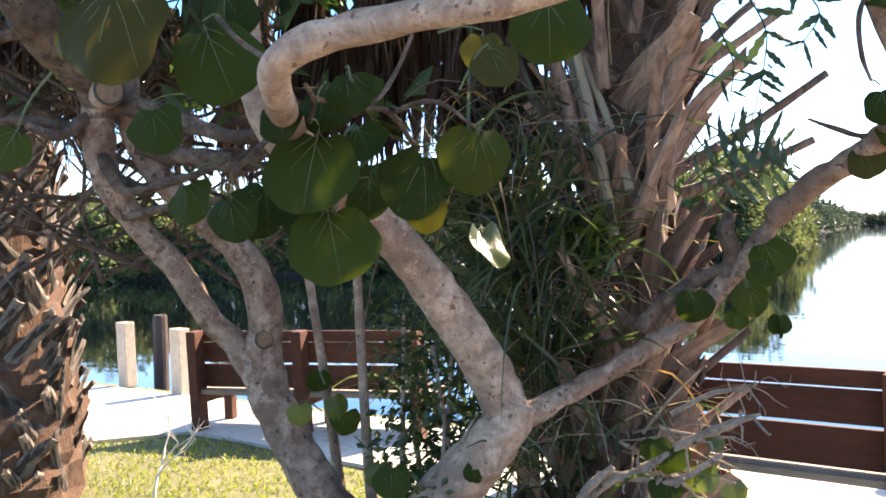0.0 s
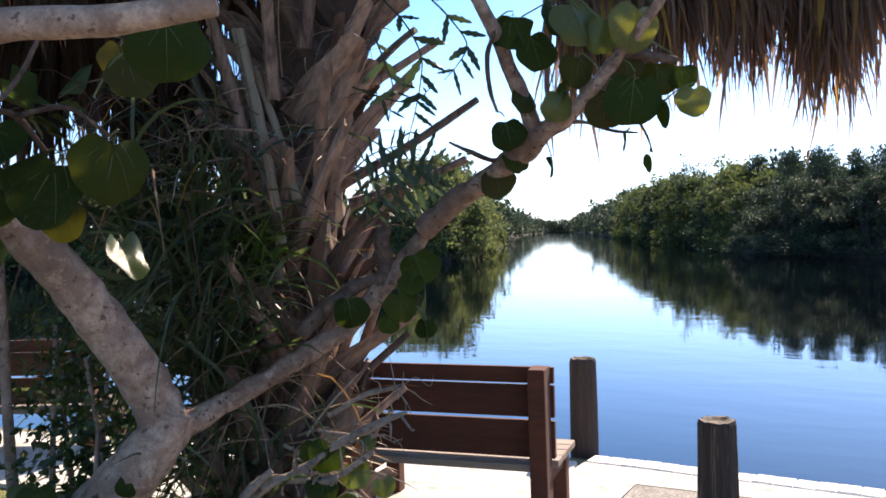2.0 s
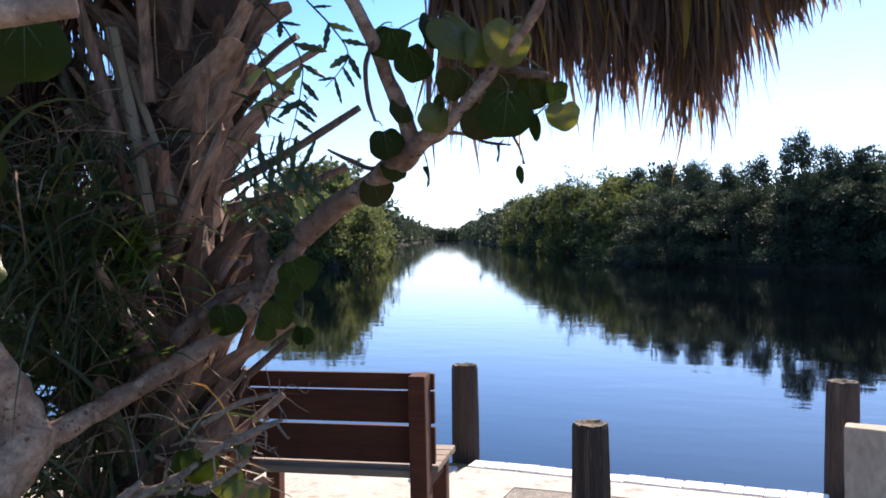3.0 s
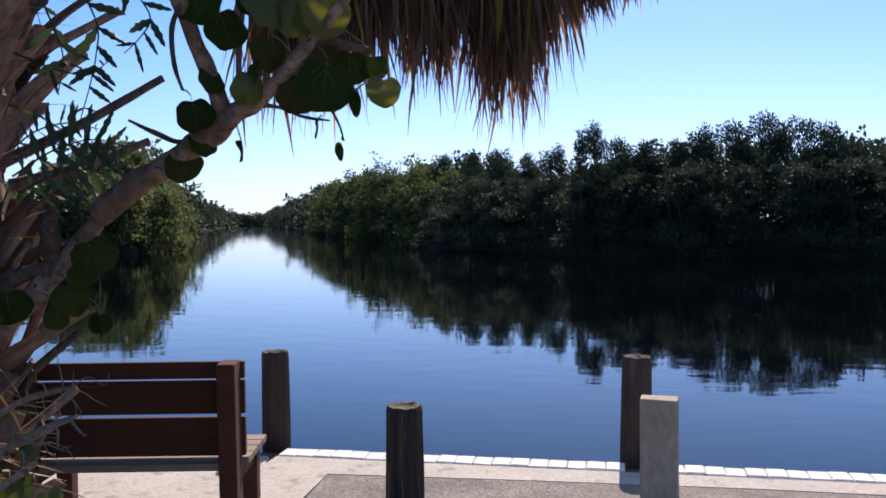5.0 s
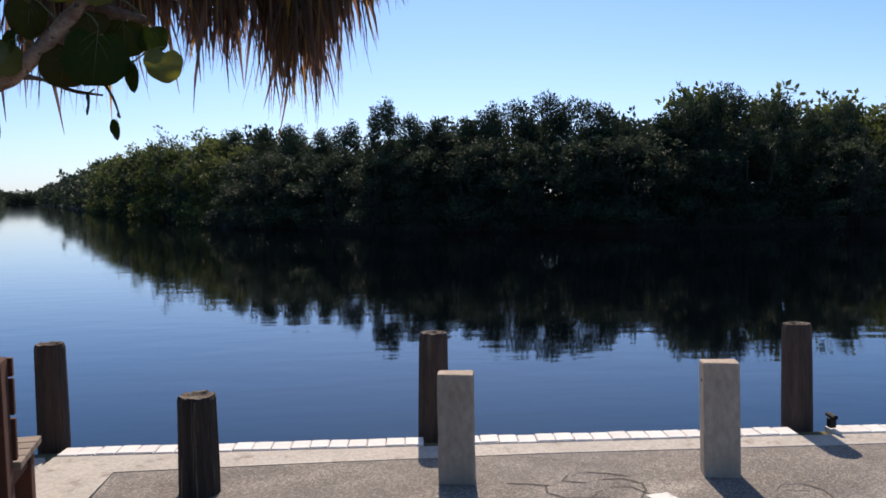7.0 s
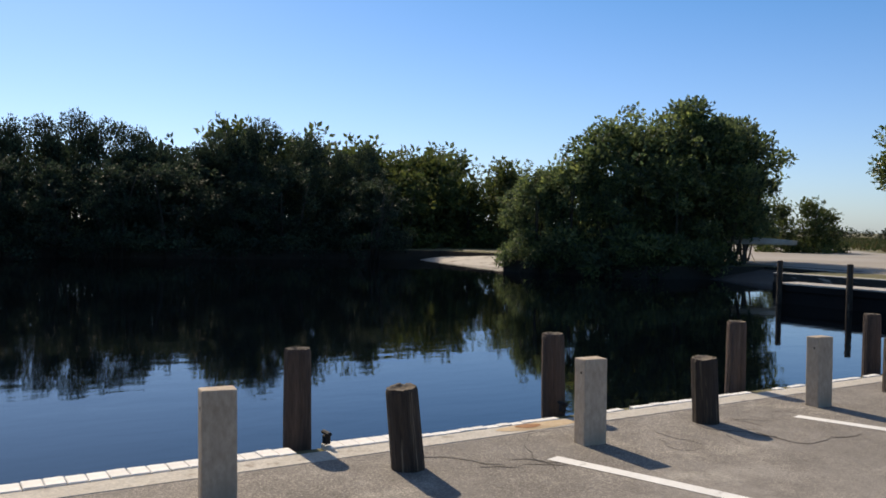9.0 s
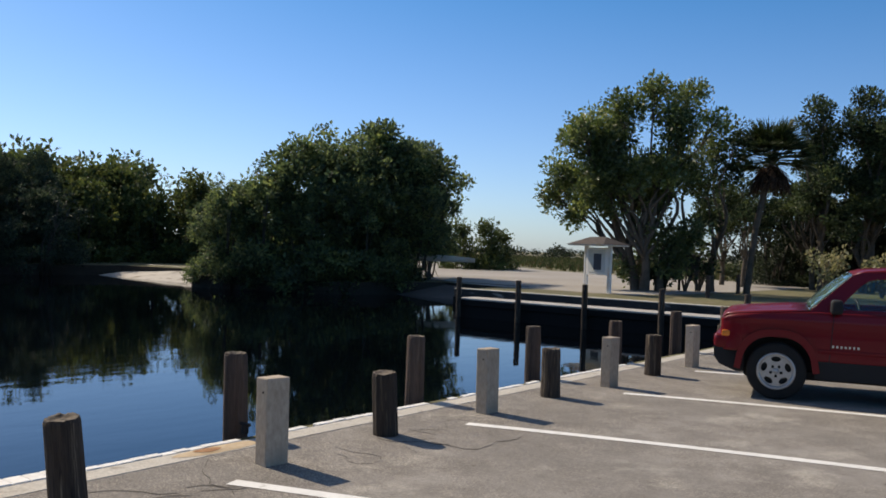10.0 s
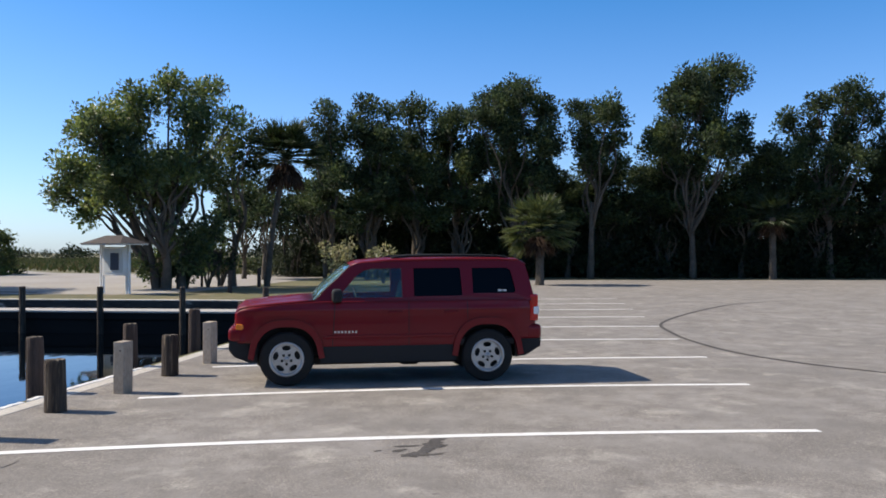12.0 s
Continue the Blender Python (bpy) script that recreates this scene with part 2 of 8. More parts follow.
M = dict(
    straw=leaf_material("pale_dry_straw", [(0.16, 0.115, 0.075), (0.3, 0.23, 0.15), (0.42, 0.34, 0.23)], through=0.15, rough=0.6, gloss=0.3),
    deadwood=surface("grey_dead_wood", (0.12, 0.08, 0.055), (0.35, 0.265, 0.195), grain=30, patch=6, rough=0.9, bump=0.8, depth=0.006, stretch=(2, 2, 2), stain=(0.09, 0.065, 0.05), stain_scale=14, stain_at=(0.55, 0.65)),
    asphalt=None,
    concrete=surface("weathered_concrete", (0.34, 0.32, 0.28), (0.55, 0.522, 0.47), grain=40, patch=1.6, rough=0.85, bump=0.45, depth=0.006, stain=(0.27, 0.235, 0.195), stain_scale=7, stain_at=(0.57, 0.7), speck=0.14),
    post=surface("post_concrete", (0.305, 0.243, 0.183), (0.53, 0.44, 0.343), grain=38, patch=5, rough=0.85, bump=0.5, depth=0.005, stretch=(1, 1, 0.5), stain=(0.23, 0.185, 0.135), stain_scale=4.5, stain_at=(0.48, 0.8), vary=0.14),
    piling=surface("weathered_piling", (0.02, 0.014, 0.012), (0.125, 0.084, 0.064), grain=24, patch=2.5, rough=0.9, bump=1.0, depth=0.014, stretch=(6, 6, 0.35), stain=(0.17, 0.135, 0.1), stain_scale=3.4, stain_at=(0.6, 0.75), vary=0.25),
    stump=surface("blackened_post_timber", (0.008, 0.006, 0.005), (0.085, 0.062, 0.046), grain=22, patch=3.5, rough=0.92, bump=1.0, depth=0.016, stretch=(6, 6, 0.3), stain=(0.2, 0.155, 0.105), stain_scale=5.5, stain_at=(0.57, 0.68), vary=0.3),
    pile_top=surface("worn_pile_top", (0.07, 0.055, 0.042), (0.26, 0.215, 0.165), grain=30, patch=12, rough=0.95, bump=0.7, depth=0.008, stain=(0.03, 0.023, 0.018), stain_scale=18, stain_at=(0.52, 0.62), vary=0.2),
    bench=surface("brown_bench_boards", (0.042, 0.0115, 0.005), (0.108, 0.033, 0.014), grain=16, patch=1.5, rough=0.9, bump=0.25, depth=0.003, stretch=(0.5, 8, 8), vary=0.12),
    seat=surface("greyed_seat_planks", (0.15, 0.112, 0.08), (0.29, 0.22, 0.155), grain=16, patch=1.5, rough=0.7, bump=0.3, depth=0.003, stretch=(0.5, 8, 8), vary=0.12),
    board=surface("bleached_boards", (0.66, 0.65, 0.62), (0.82, 0.82, 0.80), grain=25, patch=3, rough=0.8, bump=0.3, depth=0.003, vary=0.07),
    paint=surface("white_road_paint", (0.62, 0.62, 0.60), (0.82, 0.82, 0.80), grain=60, patch=3, rough=0.7, bump=0.2, depth=0.003, stain=(0.4, 0.39, 0.36), stain_scale=9, stain_at=(0.6, 0.72)),
    gravel=surface("pale_gravel", (0.24, 0.22, 0.195), (0.38, 0.355, 0.32), grain=20, patch=0.1, rough=0.95, bump=0.4, depth=0.02, stain=(0.28, 0.26, 0.2), stain_scale=0.08),
    soil=surface("grassy_soil", (0.075, 0.075, 0.03), (0.17, 0.155, 0.075), grain=12, patch=0.4, rough=0.95, bump=0.5, depth=0.03, stain=(0.2, 0.16, 0.1), stain_scale=0.5),
    sand=surface("pale_sand", (0.36, 0.335, 0.3), (0.56, 0.53, 0.48), grain=20, patch=0.3, rough=0.95, bump=0.3, depth=0.02, stain=(0.17, 0.145, 0.11), stain_scale=1.3, stain_at=(0.54, 0.68)),
    mud=surface("dark_canal_bed", (0.02, 0.018, 0.012), (0.05, 0.04, 0.03), grain=5, patch=0.4, rough=0.9, bump=0.2),
    bark=None,
    dark_bark=None,
    brown_bark=None,
    mangrove_bark=surface("dark_mangrove_bark", (0.025, 0.02, 0.015), (0.07, 0.058, 0.045), grain=6, patch=1, rough=0.9, bump=0.3),
    farbark=surface("grey_bark", (0.04, 0.033, 0.025), (0.135, 0.11, 0.084), grain=6, patch=1, rough=0.9, bump=0.5, depth=0.03),
    boot=surface("dry_palm_boots", (0.036, 0.017, 0.011), (0.29, 0.18, 0.122), grain=12, patch=3, rough=0.85, bump=0.5, depth=0.006, stretch=(5, 5, 0.8), vary=0.7),
    grey_boot=surface("grey_palm_boots", (0.035, 0.025, 0.02), (0.26, 0.205, 0.165), grain=14, patch=3, rough=0.9, bump=0.7, depth=0.008, stretch=(5, 5, 0.8), stain=(0.025, 0.017, 0.013), stain_scale=5, stain_at=(0.5, 0.62), vary=0.45),
    fibre=surface("palm_trunk_fibre", (0.05, 0.023, 0.014), (0.14, 0.077, 0.048), grain=25, patch=4, rough=0.95, bump=0.9, depth=0.02, stretch=(3, 3, 0.6)),
    red=None,
    grape=leaf_material("leathery_green_leaf", [(0.013, 0.026, 0.004), (0.019, 0.036, 0.005), (0.03, 0.045, 0.006), (0.043, 0.036, 0.009)], through=0.22, island=False, rough=0.6, gloss=0.09),
    # yellow leaf colour, also standing in for sun shining through green leaves
    grape_yellow=leaf_material("yellow_and_backlit_leaf", [(0.05, 0.072, 0.012), (0.1, 0.11, 0.017)], through=0.36, island=False, rough=0.4),
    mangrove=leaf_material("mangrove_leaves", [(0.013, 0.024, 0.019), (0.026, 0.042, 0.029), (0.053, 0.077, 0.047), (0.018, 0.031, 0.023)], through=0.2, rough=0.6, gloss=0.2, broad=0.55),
    # lighter copy of the mangrove leaves, sunlight put into the colour
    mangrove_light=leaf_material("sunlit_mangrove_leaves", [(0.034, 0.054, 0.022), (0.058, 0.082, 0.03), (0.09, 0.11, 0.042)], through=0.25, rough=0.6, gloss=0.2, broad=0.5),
    broadleaf=leaf_material("tree_leaves", [(0.014, 0.026, 0.014), (0.031, 0.05, 0.024), (0.07, 0.096, 0.041), (0.02, 0.035, 0.018)], through=0.26, rough=0.55, gloss=0.25, broad=0.45),
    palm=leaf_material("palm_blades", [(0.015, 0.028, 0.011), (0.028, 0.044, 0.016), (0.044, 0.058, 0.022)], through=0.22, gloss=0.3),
    # lighter and yellower than the other palm blades
    yellow_palm=leaf_material("yellow_green_palm_blades", [(0.035, 0.052, 0.02), (0.062, 0.082, 0.03), (0.1, 0.118, 0.045)], through=0.25, gloss=0.3),
    strap=leaf_material("dark_strap_leaves", [(0.02, 0.036, 0.014), (0.036, 0.055, 0.019), (0.085, 0.105, 0.036)], through=0.33),
    shrub=leaf_material("shrub_leaves", [(0.03, 0.07, 0.015), (0.06, 0.11, 0.02), (0.1, 0.15, 0.03)], through=0.45),
    # golden stops: yellowed blades, with backlight glow put into the colour
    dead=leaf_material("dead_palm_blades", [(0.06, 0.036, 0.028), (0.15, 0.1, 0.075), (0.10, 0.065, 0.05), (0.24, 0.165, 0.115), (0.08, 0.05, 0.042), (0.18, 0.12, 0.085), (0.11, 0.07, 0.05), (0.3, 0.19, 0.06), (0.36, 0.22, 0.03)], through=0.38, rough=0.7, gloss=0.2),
    # darker copy of the dead blades, shade put into the colour
    dead_shaded=leaf_material("shaded_dead_palm_blades", [(0.03, 0.019, 0.014), (0.07, 0.046, 0.034), (0.05, 0.032, 0.024), (0.11, 0.075, 0.052), (0.04, 0.026, 0.02)], through=0.12, rough=0.8, gloss=0.1),
    grass=leaf_material("lawn_grass", [(0.09, 0.13, 0.025), (0.17, 0.21, 0.04), (0.25, 0.25, 0.07)], through=0.4),
    marsh=leaf_material("marsh_grass", [(0.034, 0.05, 0.02), (0.06, 0.074, 0.029), (0.105, 0.09, 0.046)], through=0.16, rough=0.8, gloss=0.1),
    water=make_water(),
    white=surface("white_painted_wood", (0.6, 0.6, 0.58), (0.78, 0.78, 0.76), grain=20, patch=2, rough=0.6, bump=0.1),
    darkwood=surface("dark_dock_timber", (0.03, 0.025, 0.02), (0.1, 0.085, 0.07), grain=10, patch=1, rough=0.9, bump=0.5),
    bleached=surface("bleached_deck_boards", (0.34, 0.32, 0.295), (0.52, 0.5, 0.46), grain=10, patch=1, rough=0.85, bump=0.3),
    # near-black timber: shade under the dock and pier put into the colour
    shaded_timber=surface("shade_black_timber", (0.002, 0.002, 0.002), (0.008, 0.007, 0.006), grain=10, patch=1, rough=1.0, bump=0.3),
    shingle=surface("grey_roof_shingles", (0.035, 0.029, 0.028), (0.08, 0.066, 0.063), grain=6, patch=0.7, rough=0.9, bump=0.4, depth=0.03),
    black=plain("black_plastic", (0.009, 0.009, 0.010), 0.75),
    rubber=surface("tyre_rubber", (0.006, 0.006, 0.006), (0.016, 0.016, 0.016), grain=60, patch=4, rough=0.95, bump=0.2, depth=0.003),
    alloy=surface("silver_alloy", (0.33, 0.33, 0.33), (0.46, 0.46, 0.46), grain=60, patch=4, rough=0.38, bump=0.0, metal=0.8),
    glass=plain("tinted_glass", (0.004, 0.004, 0.0045), 0.05, ior=1.2),
    clear=plain("window_glass", (0.75, 0.85, 0.82), 0.0, transmission=1.0),
    screen=plain("windscreen_glass", (0.35, 0.55, 0.55), 0.0, transmission=0.85, coat=0.6),
    lens_red=plain("tail_lamp_red", (0.45, 0.01, 0.01), 0.15, coat=0.5),
    lens_amber=plain("amber_lamp", (0.8, 0.22, 0.02), 0.15, coat=0.5),
    lens_clear=plain("lamp_glass", (0.75, 0.75, 0.75), 0.1, coat=0.8),
    silver=plain("bright_badge", (0.6, 0.6, 0.6), 0.3, metal=1.0),
    seatcloth=surface("dark_seat_cloth", (0.03, 0.03, 0.032), (0.07, 0.07, 0.07), grain=80, rough=0.9, bump=0.1),
)


def make_asphalt():
    """Old sun-bleached asphalt: grey-brown blotches, pale worn smears, bare aggregate and small pits."""
    m, t, bsdf, _ = nodes_of("worn_asphalt")
    v = coords(t)
    broad, middle, fine = noise_out(t, v, 0.45, 5.0), noise_out(t, v, 2.2, 7.0, 0.65), noise_out(t, v, 34.0, 5.0)
    col = mix(t, ramp(t, middle, [(0.36, (0, 0, 0)), (0.64, (1, 1, 1))]), (0.207, 0.192, 0.176), (0.31, 0.291, 0.268))
    col = mix(t, ramp(t, broad, [(0.42, (0, 0, 0)), (0.62, (0.55, 0.55, 0.55))]), col, (0.193, 0.181, 0.166))
    col = mix(t, ramp(t, noise_out(t, v, 1.2, 9.0, 0.7), [(0.55, (0, 0, 0)), (0.66, (0.6, 0.6, 0.6))]), col, (0.44, 0.415, 0.37))
    # bare stones of two sizes in a dark binder, most of all along the quay's edge
    xyz = t.nodes.new("ShaderNodeSeparateXYZ")
    t.links.new(v, xyz.inputs[0])
    along_quay = add(t, "ShaderNodeMapRange")
    along_quay.inputs[1].default_value, along_quay.inputs[2].default_value = -1.6, 0.0
    t.links.new(xyz.outputs[1], along_quay.inputs[0])
    stones = add(t, "ShaderNodeTexVoronoi", Scale=85.0)
    t.links.new(v, stones.inputs["Vector"])
    small = add(t, "ShaderNodeTexVoronoi", Scale=190.0)
    t.links.new(v, small.inputs["Vector"])
    pebble = mix(t, 1.0, col, ramp(t, stones.outputs["Color"], [(0.12, (0.38, 0.37, 0.36)), (0.5, (0.95, 0.94, 0.92)), (0.9, (1.7, 1.66, 1.58))]), "MULTIPLY")
    pebble = mix(t, 0.6, pebble, mix(t, 1.0, pebble, ramp(t, small.outputs["Color"], [(0.2, (0.45, 0.44, 0.43)), (0.8, (1.6, 1.57, 1.5))]), "MULTIPLY"))
    pebble = mix(t, ramp(t, stones.outputs["Distance"], [(0.5, (0, 0, 0)), (0.72, (0.75, 0.75, 0.75))]), pebble, (0.07, 0.062, 0.055))
    col = mix(t, ramp(t, noise_out(t, v, 0.8, 6.0), [(0.42, (0.12, 0.12, 0.12)), (0.58, (0.42, 0.42, 0.42))]), col, pebble)
    col = mix(t, ramp(t, along_quay.outputs[0], [(0.0, (0, 0, 0)), (1.0, (0.38, 0.38, 0.38))]), col, pebble)
    col = mix(t, ramp(t, noise_out(t, v, 16.0, 4.0), [(0.62, (0, 0, 0)), (0.7, (0.6, 0.6, 0.6))]), col, (0.10, 0.088, 0.075))
    t.links.new(col, bsdf.inputs["Base Color"])
    bsdf.inputs["Roughness"].default_value = 0.92
    bsdf.inputs["Specular IOR Level"].default_value = 0.3
    b = add(t, "ShaderNodeBump", Strength=0.8, Distance=0.01)
    t.links.new(mix(t, 0.5, fine, stones.outputs["Color"]), b.inputs["Height"])
    t.links.new(b.outputs[0], bsdf.inputs["Normal"])
    return m


def make_bark(name, dark, light, spot):
    """Smooth peeling bark: pale and brown blotches, grey streaks round the limb, dark scars and pits."""
    m, t, bsdf, _ = nodes_of(name)
    v = coords(t)
    broad, middle, fine = noise_out(t, v, 5.0, 4.0), noise_out(t, v, 22.0, 6.0, 0.65), noise_out(t, v, 110.0, 5.0, 0.7)
    col = mix(t, ramp(t, middle, [(0.36, (0, 0, 0)), (0.62, (1, 1, 1))]), dark, light)
    col = mix(t, ramp(t, broad, [(0.42, (0, 0, 0)), (0.6, (0.75, 0.75, 0.75))]), col, tuple(0.62 * a + 0.1 * b for a, b in zip(dark, light)))
    col = mix(t, ramp(t, noise_out(t, v, 9.0, 7.0, 0.7), [(0.56, (0, 0, 0)), (0.62, (0.55, 0.55, 0.55))]), col, tuple(min(1, 1.22 * c) for c in light))
    col = mix(t, ramp(t, noise_out(t, v, 34.0, 3.0), [(0.62, (0, 0, 0)), (0.67, (0.9, 0.9, 0.9))]), col, spot)
    col = mix(t, ramp(t, fine, [(0.3, (0.5, 0.5, 0.5)), (0.5, (0, 0, 0))]), col, spot)
    t.links.new(col, bsdf.inputs["Base Color"])
    bsdf.inputs["Roughness"].default_value, bsdf.inputs["Specular IOR Level"].default_value = 0.85, 0.25
    both = mix(t, 0.5, middle, fine)
    b = add(t, "ShaderNodeBump", Strength=1.0, Distance=0.012)
    t.links.new(both, b.inputs["Height"])
    t.links.new(b.outputs[0], bsdf.inputs["Normal"])
    return m


def car_paint():
    m, t, bsdf, _ = nodes_of("dark_red_car_paint")
    v = coords(t)
    col = mix(t, noise_out(t, v, 1.5), (0.13, 0.0015, 0.006), (0.165, 0.003, 0.009))
    t.links.new(col, bsdf.inputs["Base Color"])
    bsdf.inputs["Roughness"].default_value, bsdf.inputs["Specular IOR Level"].default_value = 0.45, 0.15
    bsdf.inputs["Coat Weight"].default_value, bsdf.inputs["Coat Roughness"].default_value = 0.35, 0.04
    return m


M["bark"] = make_bark("pale_blotched_bark", (0.275, 0.17, 0.118), (0.54, 0.38, 0.272), (0.14, 0.082, 0.058))
M["brown_bark"] = make_bark("banded_brown_bark", (0.18, 0.096, 0.062), (0.46, 0.315, 0.222), (0.065, 0.036, 0.025))
# reddish bark, darkened to carry the limbs' shade in its colour
M["dark_bark"] = make_bark("reddish_shaded_bark", (0.07, 0.041, 0.028), (0.215, 0.145, 0.1), (0.036, 0.021, 0.015))
M["red"] = car_paint()
M["asphalt"] = make_asphalt()


# ---- mesh helpers ----
def part(name, bm, material, parent=None, label="", smooth=False, at=None):
    """Links a bmesh as one mesh object under a thing or a part."""
    me = bpy.data.meshes.new(name)
    bm.to_mesh(me)
    bm.free()
    return shared(name, me, material, parent, label, smooth, at)


def shared(name, me, material, parent=None, label="", smooth=False, at=None):
    """One more object on a mesh."""
    if material is not None and not me.materials:
        for m in material if isinstance(material, (list, tuple)) else (material,):
            me.materials.append(m)
    if smooth:
        me.shade_smooth()
    ob = new(name, me)
    if parent is not None:
        ob.parent = parent
    if at is not None:
        ob.matrix_basis = at
    if label:
        ob["label"] = label
    return ob


def thing(name, at, label, category, group="", kind=""):
    ob = new(name)
    ob.empty_display_size = 0.2
    ob.matrix_basis = at
    return tagged(ob, label, category, group, kind)


def box(bm, size, centre, bevel=0.0, turn=None, segments=1):
    m = Matrix.Translation(centre) @ (turn or Matrix.Identity(4)) @ Matrix.Diagonal((*size, 1))
    made = bmesh.ops.create_cube(bm, size=1.0, matrix=m)
    if bevel:
        edges = list({e for v in made["verts"] for e in v.link_edges})
        bmesh.ops.bevel(bm, geom=edges, offset=bevel, segments=segments, affect="EDGES", profile=0.6)
    return bm


def one_box(size, centre=(0, 0, 0), bevel=0.0, turn=None, segments=1):
    return box(bmesh.new(), size, centre, bevel, turn, segments)


def smooth_line(points, steps):
    """A smooth line through the points (Catmull-Rom)."""
    p = [Vector(q) for q in points]
    p = [p[0] * 2 - p[1]] + p + [p[-1] * 2 - p[-2]]
    out = []
    for i in range(1, len(p) - 2):
        for k in range(steps):
            u = k / steps
            a, b, c, d = p[i - 1], p[i], p[i + 1], p[i + 2]
            out.append(0.5 * (2 * b + (c - a) * u + (2 * a - 5 * b + 4 * c - d) * u * u + (3 * b - 3 * c + d - a) * u**3))
    out.append(p[-2].copy())
    return out


def tube(bm, line, radii, sides=8, lumps=0.0, lump_scale=6.0, cap=True):
    """A limb along a line, its radius going from value to value, with uneven bark."""
    n = len(line)
    side, rings = None, []
    for i, q in enumerate(line):
        ahead = (line[min(i + 1, n - 1)] - line[max(i - 1, 0)]).normalized()
        if side is None:
            side = ahead.orthogonal().normalized()
        side = (side - ahead * side.dot(ahead)).normalized()
        up = ahead.cross(side)
        u = i / max(1, n - 1) * (len(radii) - 1)
        k = min(int(u), len(radii) - 2)
        r = radii[k] + (radii[k + 1] - radii[k]) * (u - k)
        ring = []
        for s in range(sides):
            a = 2 * math.pi * s / sides
            way = side * math.cos(a) + up * math.sin(a)
            rr = r * (1 + lumps * noise.noise((q + way * r) * lump_scale)) if lumps else r
            ring.append(bm.verts.new(q + way * rr))
        rings.append(ring)
    for a, b in zip(rings, rings[1:]):
        for s in range(sides):
            bm.faces.new((a[s], a[(s + 1) % sides], b[(s + 1) % sides], b[s]))
    if cap:
        bm.faces.new(rings[0][::-1])
        bm.faces.new(rings[-1])
    return bm


def blades(name, base, tip, width, normal, fold=0.12):
    """A mesh of many leaves, each a folded rhombus from its base to its tip."""
    base, tip, normal = (np.asarray(a, float) for a in (base, tip, normal))
    n = len(base)
    ahead = tip - base
    length = np.linalg.norm(ahead, axis=1, keepdims=True) + 1e-9
    across = np.cross(ahead, normal)
    across /= np.linalg.norm(across, axis=1, keepdims=True) + 1e-9
    w = np.broadcast_to(np.asarray(width, float).reshape(-1, 1), (n, 1))
    up = np.cross(across, ahead / length)
    mid = base + ahead * 0.5 + up * length * fold
    co = np.stack([base, mid + across * w / 2, tip, mid - across * w / 2], 1).reshape(-1, 3)
    me = bpy.data.meshes.new(name)
    i = np.arange(n)[:, None] * 4
    faces = np.concatenate([i + [0, 1, 2], i + [0, 2, 3]], 1).reshape(-1, 3)
    me.from_pydata(co.tolist(), [], faces.tolist())
    return me


def straps(name, roots, ways, lengths, width, droop, steps=5, seed=1, sway=0.04):
    """A mesh of long narrow blades that leave their roots along ways and hang over under their weight."""
    r = np.random.default_rng(seed)
    n = len(roots)
    p = np.array(roots, float)
    d = np.array(ways, float)
    d /= np.linalg.norm(d, axis=1, keepdims=True) + 1e-9
    lengths = np.broadcast_to(np.asarray(lengths, float), (n,))
    width = np.broadcast_to(np.asarray(width, float), (n,))
    droop = np.broadcast_to(np.asarray(droop, float), (n,))
    flat = r.normal(size=(n, 3))
    rows = []
    for k in range(steps + 1):
        across = np.cross(d, flat)
        across /= np.linalg.norm(across, axis=1, keepdims=True) + 1e-9
        taper = (1 - (k / steps) ** 2.2) * 0.95 + 0.05
        rows.append(np.stack([p - across * (width * taper / 2)[:, None], p + across * (width * taper / 2)[:, None]], 1))
        p = p + d * (lengths / steps)[:, None]
        d = d + np.stack([np.zeros(n), np.zeros(n), -droop / steps], 1) + r.normal(scale=sway, size=(n, 3))
        d /= np.linalg.norm(d, axis=1, keepdims=True)
    co = np.stack(rows, 1).reshape(-1, 3)
    i = (np.arange(n) * (steps + 1) * 2)[:, None, None] + (np.arange(steps) * 2)[None, :, None]
    faces = (i + np.array([0, 1, 3, 2])[None, None]).reshape(-1, 4)
    me = bpy.data.meshes.new(name)
    me.from_pydata(co.tolist(), [], faces.tolist())
    return me


def foliage(name, clumps, per, size, seed, spread=0.55, lift=0.35, hang=0.0):
    """Leaves in clumps: rows of centre and radius."""
    r = np.random.default_rng(seed)
    c = np.array([q[:3] for q in clumps], float)
    rad = np.array([q[3] for q in clumps], float)
    count = np.maximum(3, (per * rad**2).astype(int))
    k = np.repeat(np.arange(len(c)), count)
    n = len(k)
    way = r.normal(size=(n, 3))
    way /= np.linalg.norm(way, axis=1, keepdims=True)
    dist = (r.random(n) ** spread) * (1 + 0.08 * r.normal(size=n))
    at = c[k] + way * (rad[k] * dist)[:, None] * [1, 1, 0.8]
    grow = way + r.normal(scale=0.7, size=(n, 3)) + [0, 0, lift - hang]
    grow /= np.linalg.norm(grow, axis=1, keepdims=True)
    s = size * (0.6 + 0.8 * r.random(n))
    nrm = way * 0.6 + r.normal(scale=0.6, size=(n, 3)) + [0, 0, 0.7]
    return blades(name, at, at + grow * s[:, None], s * 0.55, nrm)


